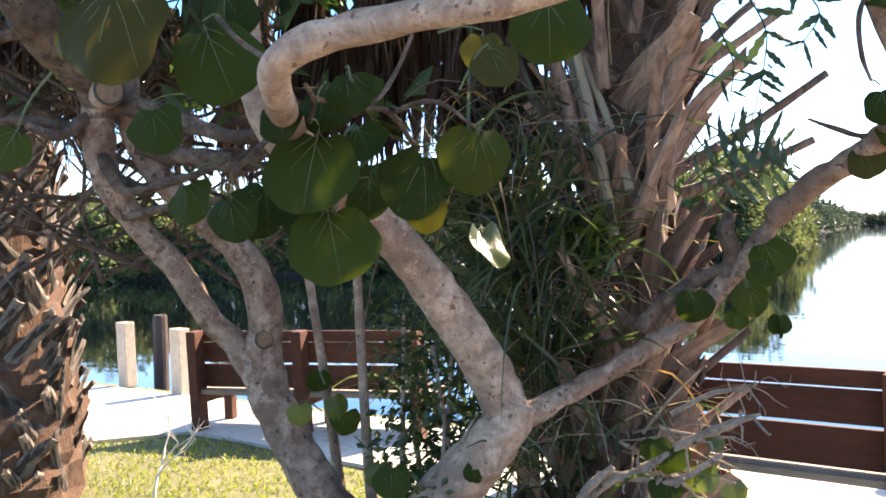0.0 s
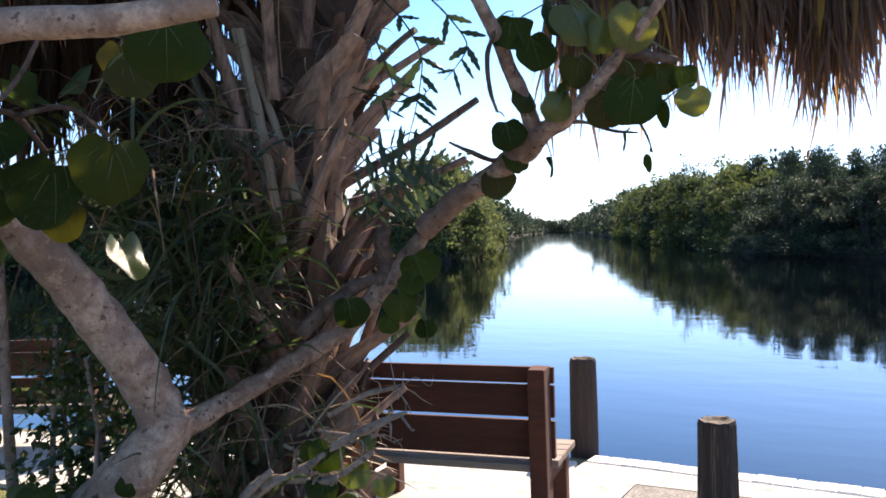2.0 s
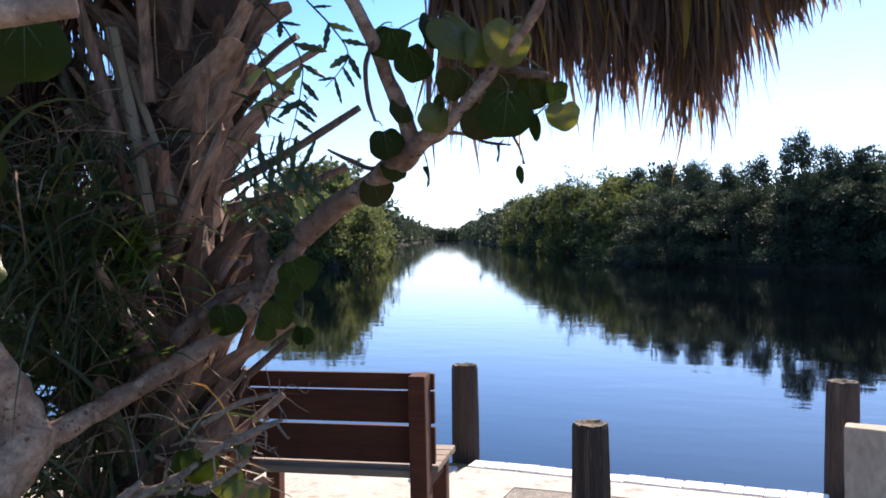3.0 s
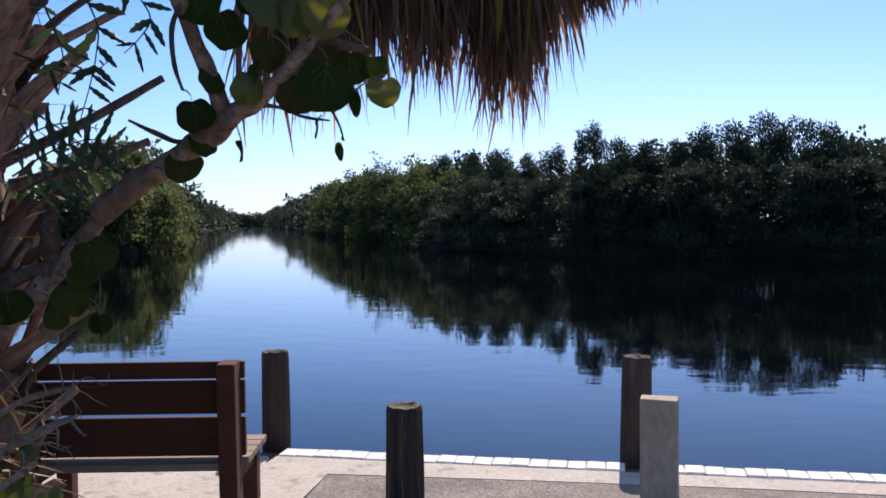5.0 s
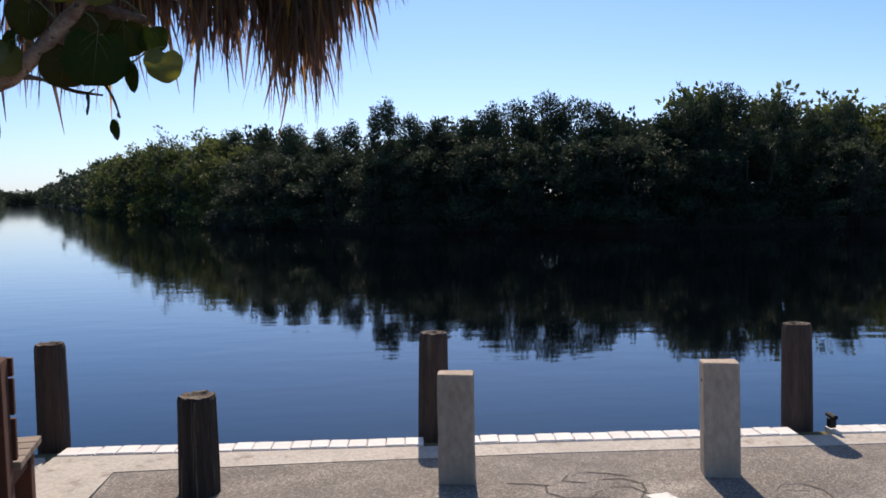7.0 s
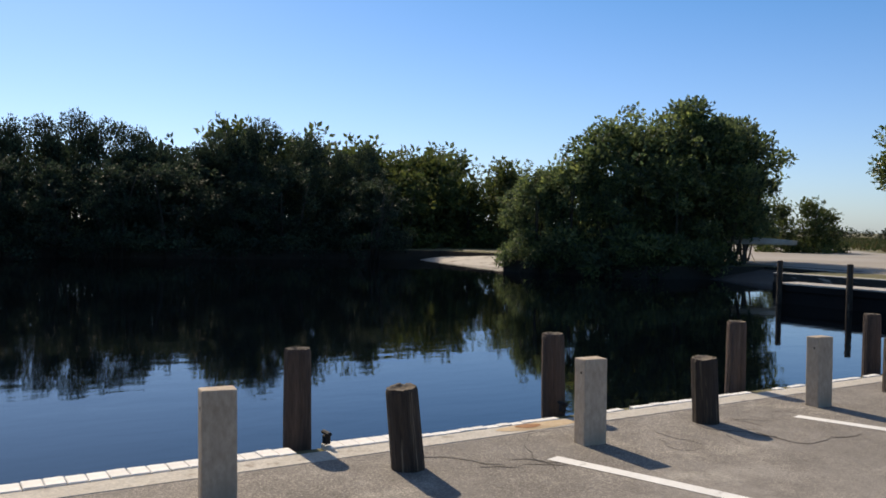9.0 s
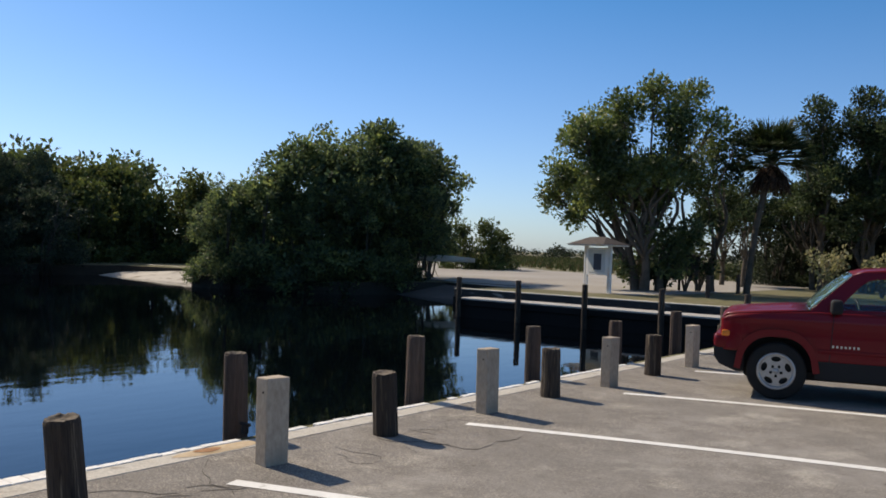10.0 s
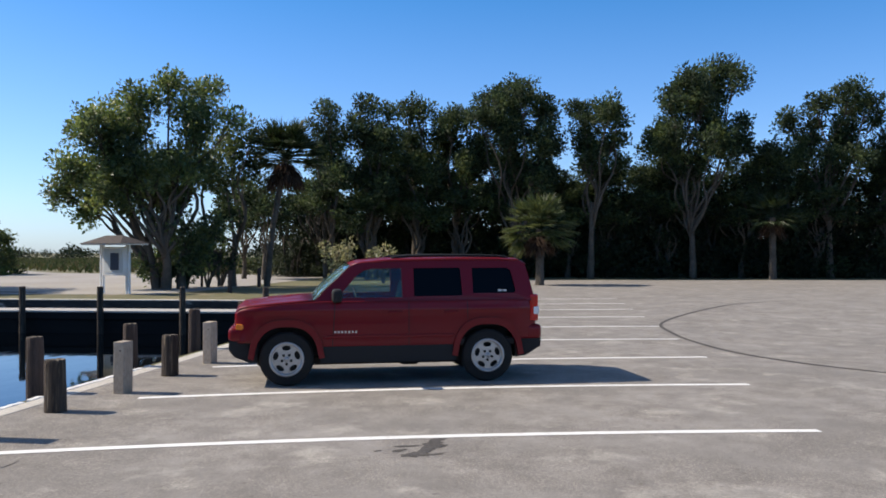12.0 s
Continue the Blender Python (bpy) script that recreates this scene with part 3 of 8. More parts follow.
def sheet(name, outline, z, material, hole=None, skirt=0.0, label="", category="", edge=0.0):
    """A level piece of ground with the given outline, its rim going down by skirt."""
    bm = bmesh.new()
    loops = []
    for pts in (outline, hole):
        if pts:
            vs = [bm.verts.new((x, y, z)) for x, y in pts]
            loops.append([bm.edges.new((a, b)) for a, b in zip(vs, vs[1:] + vs[:1])])
    bmesh.ops.triangle_fill(bm, use_beauty=True, use_dissolve=False, edges=[e for l in loops for e in l], normal=(0, 0, 1))
    if skirt and hole:
        material = [material, M["mud"]]
    if skirt:
        rim = loops[-1] if hole else loops[0]
        made = bmesh.ops.extrude_edge_only(bm, edges=rim)
        for v in [g for g in made["geom"] if isinstance(g, bmesh.types.BMVert)]:
            v.co.z -= skirt
        for f in [g for g in made["geom"] if isinstance(g, bmesh.types.BMFace)]:
            f.material_index = 1 if hole else 0
    bmesh.ops.recalc_face_normals(bm, faces=bm.faces)
    ob = part(name, bm, material)
    return tagged(ob, label, category, kind="structure")


# ---- ground, water, quay ----
WATER = -0.62
QUAY = 0.94                      # the quay's water edge, from the bend to the basin's far side
BEND = (-2.6, QUAY)
SHORE = [(28.3, QUAY), (28.3, 16.2), (33.0, 17.0), (34.0, 21.0), (28.0, 22.5), (25.2, 29.5), (29.2, 33.2), (30.2, 37), (29.0, 41.6), (26.0, 42.0), (14.3, 44.5), (-1.0, 49.5), (-14, 63),
         (-66, 179), (-150, 367), (-262, 612), (-285, 612), (-192, 390), (-73, 128), (-61, 112), (-35, 53), (-40, 52), (-61, 28), (-70, 18), (-95, 4), (-100, -24)]
BASIN = [BEND] + SHORE
ground = sheet("ground", [(-1500, -900), (1500, -900), (1500, 1800), (-1500, 1800)], -0.03, M["soil"], hole=BASIN, skirt=1.6,
               label="flat grassy soil round the canal basin", category="ground")
canal_bed = sheet("canal_bed", [(-400, -60), (80, -60), (80, 700), (-400, 700)], -1.6, M["mud"], label="dark mud bed under the canal water", category="canal bed")
water = sheet("water", [(-420, -58), (60, -58), (60, 690), (-420, 690)], WATER, M["water"], label="calm dark canal water mirroring trees and sky", category="water")

asphalt = sheet("road", [(-1.945, 0.40), (-0.7, 0.47), (0.6, 0.52), (28.2, 0.52), (28.2, -1.0), (51, -1.0), (53, -40), (-1.5, -40), (-1.75, -3.0)], 0.0, M["asphalt"], skirt=0.02,
                label="worn grey asphalt car park beside the water", category="car park")
sheet("pavement", [(-1.947, 0.403), (-0.7, 0.473), (0.6, 0.523), (0.6, 0.53), (-2.55, 0.53), (-16, -2.95), (-16, -5.0), (-8.5, -3.6), (-8.15, -2.77), (-7.74, -1.87), (-7.1, -1.71), (-6.33, -1.6), (-5.5, -1.44), (-4.5, -1.55), (-1.9, -1.0)], 0.004, M["concrete"], skirt=0.03,
            label="pale sunlit concrete walkway under the benches", category="pavement")
gravel = sheet("gravel_lot", [(33, 10.5), (33, 17.5), (36, 24), (60, 60), (90, 60), (66, 34), (62, 12.5), (60, 9.5), (38, 9.8)], -0.02, M["gravel"],
               label="pale gravel lot beyond the basin", category="gravel lot")
sheet("quay_walk", [(28.3, QUAY), (29.0, QUAY), (29.4, 16.2), (28.3, 16.2)], -0.015, M["concrete"], label="pale concrete strip behind the far dock", category="walkway")
sheet("beach", [(30.0, 32.0), (32.5, 34.2), (33, 38), (31, 43), (30.6, 41.0)], -0.018, M["soil"], label="tawny grassy bank behind the beach", category="bank")


def slope(name, quad, material, label, category):
    bm = bmesh.new()
    bm.faces.new([bm.verts.new(q) for q in quad])
    bmesh.ops.subdivide_edges(bm, edges=bm.edges[:], cuts=5, use_grid_fill=True)
    for v in bm.verts:
        v.co.z += 0.03 * noise.noise(v.co * 0.8)
    bmesh.ops.recalc_face_normals(bm, faces=bm.faces)
    return tagged(part(name, bm, material, smooth=True), label, category, kind="structure")


# the ramp's dark tone has the shade lying on it put into the colour
slope("boat_ramp", [(27.0, 16.3, -1.3), (34.3, 16.3, 0.01), (35.3, 23.0, 0.01), (26.5, 23.5, -1.3)], surface("shaded_ramp", (0.035, 0.032, 0.03), (0.11, 0.1, 0.09), grain=8, patch=0.5, rough=0.8, bump=0.4), "grey gravel ramp sloping into the water", "boat ramp")
slope("beach_slope", [(24.6, 33.0, -1.1), (30.8, 32.5, 0.0), (31.6, 42.6, 0.0), (24.6, 42.0, -1.1)], M["sand"], "pale sand sloping into the water", "beach")

# the sea wall: concrete cap, bleached boards on its water side
seawall = thing("seawall", pose(0, 0, 0), "pale concrete sea wall with bleached boards", "sea wall", kind="structure")
cap = part("cap", one_box((28.2 + 2.45, 0.24, 1.2), ((28.2 - 2.45) / 2, 0.64, -0.597), 0.01), M["concrete"], seawall)
part("cap", one_box((14, 0.24, 1.2), (-7.0, 0, 0), 0.012), M["concrete"], seawall, at=pose(-2.47, 0.65, -0.597, 0, 0, 14.5))
part("sheet_piling", one_box((28.2 + 2.45, 0.10, 1.5), ((28.2 - 2.45) / 2, 0.86, -0.86), 0.01), M["darkwood"], seawall)
stain = bmesh.new()
for k in range(3):
    ring = [stain.verts.new((4.5 + (0.42 - 0.13 * k) * math.cos(a) * (1 + 0.25 * noise.noise((math.cos(a), math.sin(a), k))), 0.645 + (0.1 - 0.03 * k) * math.sin(a), 0.0055 + 0.0015 * k))
            for a in (i * math.tau / 20 for i in range(20))]
    stain.faces.new(ring)
part("rust_stain", stain, surface("rust_stain", (0.42, 0.3, 0.17), (0.56, 0.46, 0.33), grain=20, patch=6, rough=0.9, bump=0.1), seawall, "faint orange rust stain")
spot = bmesh.new()
spot.faces.new([spot.verts.new((4.4 + 0.12 * math.cos(a) * (1 + 0.3 * noise.noise((math.cos(a), math.sin(a), 7))), 0.66 + 0.06 * math.sin(a), 0.0105)) for a in (i * math.tau / 20 for i in range(20))])
part("rust_spot", spot, surface("dark_rust", (0.2, 0.08, 0.03), (0.4, 0.22, 0.1), grain=30, patch=10, rough=0.9, bump=0.1), seawall, "dark rust spot")

# the dock across the basin
far_dock = thing("far_dock", pose(28.3, 0, 0), "low concrete and timber dock wall across the basin", "dock", kind="structure")
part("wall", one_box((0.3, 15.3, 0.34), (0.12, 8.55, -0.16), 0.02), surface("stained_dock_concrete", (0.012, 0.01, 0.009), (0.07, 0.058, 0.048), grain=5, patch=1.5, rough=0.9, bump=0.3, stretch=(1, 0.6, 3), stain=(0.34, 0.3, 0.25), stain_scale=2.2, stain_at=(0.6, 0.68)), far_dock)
part("wall_cap", one_box((0.4, 15.3, 0.04), (0.16, 8.55, 0.03), 0.01), M["concrete"], far_dock)
# near-black sheet standing in for the shade below the wall
part("bulkhead", one_box((0.1, 15.3, 1.4), (-0.02, 8.55, -1.0), 0.0), M["shaded_timber"], far_dock)

# the narrow timber pier in front of it
pier = thing("pier", pose(23.25, 0.98, 0), "narrow greyed timber pier on dark fascia boards", "pier", kind="structure")
for k in range(78):
    part("deck_board", one_box((1.05, 0.135, 0.05), (0.5, 0.08 + 0.145 * k, 0.0), 0.004), M["bleached"], pier)
# near-black boards and sheets stand in for the shade under the deck
for x in (0.03, 0.97):
    part("fascia", one_box((0.06, 11.3, 0.2), (x, 5.66, -0.125), 0.01), M["shaded_timber"], pier)
    part("skirt", one_box((0.04, 11.26, 1.1), (x + (0.05 if x < 1 else -0.05), 5.66, -0.7), 0.0), M["shaded_timber"], pier)


# ---- posts ----
def concrete_post():
    bm = one_box((0.205, 0.14, 0.8), (0, 0, 0.25), 0.012, segments=2)
    bmesh.ops.subdivide_edges(bm, edges=[e for e in bm.edges if e.calc_length() > 0.5], cuts=6)
    for v in bm.verts:
        v.co += Vector(noise.noise_vector(v.co * 9)) * 0.004
    return bm


def timber_post(name, height, radius, deep, seed, at, material, ragged=0.014):
    """A weathered round pile with deep checks down its side, a chipped rim and a sunken, worn top."""
    bm = bmesh.new()
    sides, rings = 48, []
    zs = [-deep, -0.1, 0.0, height * 0.3, height * 0.6, height * 0.85, height - 0.035, height - 0.01]
    for j, z in enumerate(zs):
        ring = []
        for s in range(sides):
            a = math.tau * s / sides
            split = 1 - 0.17 * max(0.0, noise.noise((math.cos(a) * 6 + seed, math.sin(a) * 6, 0.35 * z)) - 0.08)
            split -= 0.12 * max(0.0, noise.noise((math.cos(a) * 14, math.sin(a) * 14 + seed, 0.5 * z)) - 0.1)
            r = radius * split * (1.0 + 0.04 * noise.noise((a, z * 2, seed))) * (0.92 if j == len(zs) - 1 else 1.0) * (1.05 - 0.06 * max(0, z) / height)
            chip = ragged * (noise.noise((math.cos(a) * 2.5, math.sin(a) * 2.5, seed)) + 0.8 * noise.noise((math.cos(a) * 8, math.sin(a) * 8, seed + 3))) if j >= len(zs) - 2 else 0
            ring.append(bm.verts.new((r * math.cos(a), r * math.sin(a), z + chip)))
        rings.append(ring)
    for a, b in zip(rings, rings[1:]):
        for s in range(sides):
            bm.faces.new((a[s], a[(s + 1) % sides], b[(s + 1) % sides], b[s]))
    rim = [v.co.copy() for v in rings[-1]]
    worn = bmesh.new()
    loops = [[worn.verts.new((q.x * f, q.y * f, q.z * (1 - u) + (height - 0.012) * u - dip)) for q in rim] for f, u, dip in ((1.0, 0.0, 0.0), (0.82, 0.4, 0.002), (0.55, 0.9, 0.016))]
    for a, b in zip(loops, loops[1:]):
        for s in range(sides):
            worn.faces.new((a[s], a[(s + 1) % sides], b[(s + 1) % sides], b[s]))
    worn.faces.new(loops[-1])
    ob = part(name, bm, material, at=at)
    part("worn_top", worn, M["pile_top"], ob, "worn grey end grain")
    return ob


post = tagged(part("concrete_post", concrete_post(), M["post"], at=pose(0.117, 0.07, -0.02, 0, 0, -6)), "square pale concrete bollard post at the asphalt edge", "post", "posts along the car park")
part("bolt_hole", tube(bmesh.new(), [Vector((-0.098, -0.02, 0.545)), Vector((-0.106, -0.02, 0.545))], (0.009, 0.009), 10), M["black"], post, "small dark bolt hole")
tilt = random.Random(4)
for x, y, z, turn in ((1.64, 0.05, 0.01, -8), (4.5, 0.03, 0, -6), (7.385, 0.07, 0.005, -3), (9.96, 0.0, -0.03, -4), (12.72, 0.02, -0.02, -5), (15.5, 0.05, 0, -5), (18.3, 0.05, 0, -5), (21.1, 0.05, 0, -5), (-9.81, -1.09, 0.1, 10), (-11.06, -1.27, 0.13, 10), (-13.9, -1.95, 0.1, 14)):
    copy_thing(post, pose(x, y, z, tilt.uniform(-0.6, 0.6), tilt.uniform(-0.6, 0.6), turn))

stump = tagged(timber_post("timber_post", 0.565, 0.108, 0.3, 3, pose(-1.33, 0.0, 0), M["stump"], 0.011), "short dark weathered timber bollard post at the asphalt edge", "post", "posts along the car park")
for k, (x, y, lean) in enumerate(((2.95, 0.1, -6.5), (5.87, 0.1, -5), (8.73, 0.12, -1), (11.4, 0.06, 1), (14.15, 0.05, 0), (16.9, 0.05, 2), (19.7, 0.05, 0))):
    copy_thing(stump, pose(x, y, 0, 0, lean, 0) @ Matrix.Rotation(0.87 * k, 4, "Z"))

pile = tagged(timber_post("mooring_post", 0.70, 0.10, 2.0, 11, pose(-2.56, 1.05, 0), M["piling"], 0.006), "tall round timber mooring post standing in the water", "mooring post", "mooring posts along the quay")
for k, (x, y, z, lean) in enumerate(((0.01, 1.13, 0, 1), (2.555, 1.06, 0.01, 1.5), (4.98, 1.05, 0, 1.5), (7.42, 1.06, 0, 0.5), (9.86, 1.06, -0.02, -0.5), (12.25, 1.06, -0.06, 0), (14.6, 1.06, 0, 0), (17.1, 1.06, 0, 1), (19.6, 1.06, 0, 0), (-12.27, -0.38, 0.05, -1))):
    copy_thing(pile, pose(x, y, z, 0, lean, 70 * k + 20))
for k, (x, y) in enumerate(((23.15, 12.15), (23.1, 9.78), (23.1, 7.43), (23.1, 5.0), (23.1, 2.6))):
    at = pose(x, y, 0.03, 0, 0, 33 * k)
    if k == 0:
        support = tagged(timber_post("mooring_post", 0.70, 0.085, 2.0, 17, at, M["stump"], 0.01), "dark timber post standing against the narrow pier", "mooring post", "posts of the pier")
    else:
        copy_thing(support, at)


def cleat(x, y):
    t = thing("mooring_cleat", pose(x, y, 0.0), "small dark metal cleat on the sea wall cap", "cleat")
    bm = one_box((0.05, 0.05, 0.07), (0, 0, 0.06), 0.008)
    part("stem", bm, M["black"], t)
    part("horn", one_box((0.035, 0.13, 0.03), (0, 0, 0.105), 0.01), M["black"], t)


cleat(2.69, 0.84)
cleat(4.93, 0.86)


# ---- benches ----
def bench(at, length, label):
    """Backs on posts on the land side, seat planks towards the water (+y)."""
    b = thing("bench", at, label, "bench", "benches facing the water")
    for x in (0.05, length / 2, length - 0.05):
        p = part("back_post", one_box((0.095, 0.14, 0.9), (x, 0, 0.45), 0.005, Matrix.Rotation(radians(2), 4, "X")), M["bench"], b)
        part("front_leg", one_box((0.09, 0.09, 0.33), (x, 0.5, 0.165), 0.005), M["bench"], b)
        part("seat_bearer", one_box((0.06, 0.56, 0.09), (x, 0.26, 0.283), 0.005), M["bench"], b)
    for z, h in ((0.845, 0.09), (0.70, 0.178), (0.488, 0.206)):
        part("back_board", one_box((length + 0.03, 0.035, h), (length / 2, 0.088 - (z - 0.5) * 0.02, z), 0.003), M["bench"], b)
    for k in (0, 1):
        part("rear_seat_plank", one_box((length / 2 - 0.16, 0.105, 0.04), (length * (0.25 + 0.5 * k), 0.03, 0.348), 0.004), M["seat"], b, "greyed seat plank")
    for k in range(4):
        part("seat_plank", one_box((length + 0.05, 0.118, 0.04), (length / 2, 0.16 + 0.125 * k, 0.348), 0.004), M["seat"], b, "greyed seat plank")
    return b


bench(pose(-4.25, -1.12, 0, 0, 0, 12.2), 2.24, "brown slatted wooden bench with grey seat planks")
bench(pose(-7.78, -1.8, 0, 0, 0, 31), 2.24, "brown slatted wooden bench beyond the shrubs")


# ---- parking lines, patch, skid mark ----
def strip(name, a, b, width, z, material, label="", bow=0.0):
    a, b = Vector((*a, z)), Vector((*b, z))
    n = Vector((b.y - a.y, a.x - b.x, 0)).normalized() * width / 2
    bm = bmesh.new()
    lo, hi = [], []
    for k in range(25):
        q = a.lerp(b, k / 24) + Vector((bow * 4 * k / 24 * (1 - k / 24), 0, 0))
        w = 1 + 0.12 * noise.noise(q * 7)
        lo.append(bm.verts.new(q - n * w))
        hi.append(bm.verts.new(q + n * w))
    for k in range(24):
        bm.faces.new((lo[k], lo[k + 1], hi[k + 1], hi[k]))
    bmesh.ops.recalc_face_normals(bm, faces=bm.faces)
    return part(name, bm, material, asphalt, label)


LINES = {1: (3.97, -0.17), 2: (6.77, -0.13), 3: (9.61, -0.37), 4: (12.28, -0.2)}
for k in range(11):
    x = 1.13 + 2.83 * k
    strip("parking_line", LINES.get(k, (x + 0.05, -0.25)), (x + 1.79, -7.6), 0.125, 0.004, M["paint"], "white painted parking line", 0.22)
rng = random.Random(7)
tar = surface("dark_tar_patch", (0.03, 0.027, 0.024), (0.1, 0.09, 0.08), grain=30, patch=5, rough=0.85, bump=0.4)
bm = bmesh.new()
for a0, a1, w in (((7.16, -3.86), (7.3, -4.06), 0.16), ((7.26, -4.0), (7.98, -4.12), 0.14), ((7.5, -3.74), (7.56, -3.96), 0.06), ((7.3, -3.76), (7.42, -3.86), 0.07), ((7.5, -4.06), (7.62, -4.2), 0.08), ((7.2, -4.05), (7.3, -4.2), 0.05), ((7.36, -3.66), (7.3, -3.6), 0.03)):
    mid, way = Vector((*a0, 0)).lerp(Vector((*a1, 0)), 0.5), Vector((*a1, 0)) - Vector((*a0, 0))
    side = Vector((-way.y, way.x, 0)).normalized() * w / 2
    bm.faces.new([bm.verts.new(mid + way * 0.5 * math.cos(a) * (1 + 0.35 * noise.noise((5 * math.cos(a), 5 * math.sin(a), w * 40))) + side * math.sin(a) * (1 + 0.8 * noise.noise((6 * math.cos(a), 6 * math.sin(a), w * 90))) + Vector((0, 0, 0.003 + 0.002 * w))) for a in (i * math.tau / 48 for i in range(48))])
part("tar_patch", bm, tar, asphalt, "dark tar patch")
line = smooth_line([(12.5, -9.9, 0), (13.6, -8.9, 0), (14.9, -8.2, 0), (16.6, -7.8, 0), (18.3, -7.65, 0), (20.7, -7.75, 0), (24.0, -8.9, 0), (27.8, -10.7, 0), (29.8, -12.4, 0)], 6)
bm = bmesh.new()
pairs = []
for i, q in enumerate(line):
    d = (line[min(i + 1, len(line) - 1)] - line[max(i - 1, 0)]).normalized()
    n = Vector((d.y, -d.x, 0)) * (0.045 + 0.02 * noise.noise(q))
    pairs.append((bm.verts.new(q - n + Vector((0, 0, 0.0055))), bm.verts.new(q + n + Vector((0, 0, 0.0055)))))
for (a, b), (c, d) in zip(pairs, pairs[1:]):
    bm.faces.new((a, c, d, b))
part("tyre_mark", bm, tar, asphalt, "dark curved tyre mark")
for k in range(14):
    x, y = rng.uniform(-1.5, 7), rng.uniform(-0.7, 0.4)
    pts, ang = [], rng.uniform(0, math.tau)
    for i in range(11):
        pts.append(Vector((x, y, 0.003)))
        ang += rng.uniform(-1.1, 1.1)
        x, y = x + 0.12 * math.cos(ang), min(0.48, y + 0.12 * math.sin(ang))
    bm = bmesh.new()
    wide = rng.uniform(0.004, 0.011)
    pr = [(bm.verts.new(q + Vector((wide, wide * 0.6, 0))), bm.verts.new(q - Vector((wide, wide * 0.6, 0)))) for q in pts]
    for (a, b), (c, d) in zip(pr, pr[1:]):
        bm.faces.new((a, c, d, b))
    part("crack", bm, tar, asphalt)

# ---- trees far off ----
def limbs(bm, root, way, length, radius, depth, r, tips, bend=0.25, fork=3, sides=6):
    """Grows a limb and its forks; ends up in tips."""
    p, d, pts = Vector(root), Vector(way).normalized(), [Vector(root)]
    for _ in range(4):
        d = (d + Vector((r.uniform(-bend, bend), r.uniform(-bend, bend), r.uniform(-bend * 0.5, bend)))).normalized()
        p = p + d * length / 4
        pts.append(p.copy())
    tube(bm, pts, (radius, radius * 0.6), max(4, sides), cap=False)
    if depth == 0:
        tips += [pts[-1], pts[2]]
        return
    for k in range(fork):
        side = Vector((r.uniform(-1, 1), r.uniform(-1, 1), r.uniform(-0.1, 0.9))).normalized()
        start = pts[-1] if k else pts[3]
        limbs(bm, start, d * 0.7 + side, length * r.uniform(0.6, 0.8), radius * 0.55, depth - 1, r, tips, bend, fork, sides - 1)
    if depth == 1:
        tips.append(pts[-1])


def tree(name, seed, height, trunk_h, reach, clump, per, leaf, material, label, category, group, stems=1, depth=2, fork=3, radius=0.18, spread=0.5):
    """A tapered trunk with limbs and a crown of clumps of leaves."""
    r = random.Random(seed)
    t = thing(name, pose(0, 0, 0), label, category, group)
    bm, tips = bmesh.new(), []
    for s in range(stems):
        a = r.uniform(0, math.tau)
        lean = Vector((math.cos(a), math.sin(a), 0)) * (0.35 if stems > 1 else 0.08)
        foot = Vector((math.cos(a), math.sin(a), 0)) * (0.5 * reach * r.random() if stems > 1 else 0)
        top = foot + Vector((0, 0, trunk_h)) + lean * trunk_h
        line = smooth_line([foot - Vector((0, 0, 0.3)), foot + Vector((0, 0, trunk_h * 0.3)) + lean * 0.1, foot.lerp(top, 0.65), top], 3)
        tube(bm, line, (radius * 1.4, radius, radius * 0.8), 7, 0.15, 2.0)
        for k in range(fork + 1):
            a2 = r.uniform(0, math.tau)
            way = Vector((math.cos(a2) * reach, math.sin(a2) * reach, (height - trunk_h) * r.uniform(0.35, 1.2)))
            limbs(bm, line[-1 - k % 4], way, way.length * 0.5, radius * 0.55, depth - 1, r, tips, 0.22, fork)
    high = max(q.z for q in tips) + clump * 0.4
    wide = sorted(math.hypot(q.x, q.y) for q in tips)[int(len(tips) * 0.92)]
    fz, fx = height / high, min(1.2, reach / wide)
    for v in bm.verts:
        up = min(1.0, max(0.0, v.co.z / trunk_h - 0.4))
        v.co = (v.co.x * (1 + (fx - 1) * up), v.co.y * (1 + (fx - 1) * up), v.co.z * fz)
    part("trunk", bm, M["farbark"], t, smooth=True)
    clumps = [(q.x * fx, q.y * fx, q.z * fz, clump * r.uniform(0.55, 1.25)) for q in tips]
    for q in tips[::3]:
        clumps.append((q.x * fx * 0.7, q.y * fx * 0.7, q.z * fz * r.uniform(0.45, 0.8), clump * r.uniform(0.5, 0.9)))
    me = foliage("crown", clumps, per, leaf, seed, spread)
    shared("crown", me, material, t)
    return t


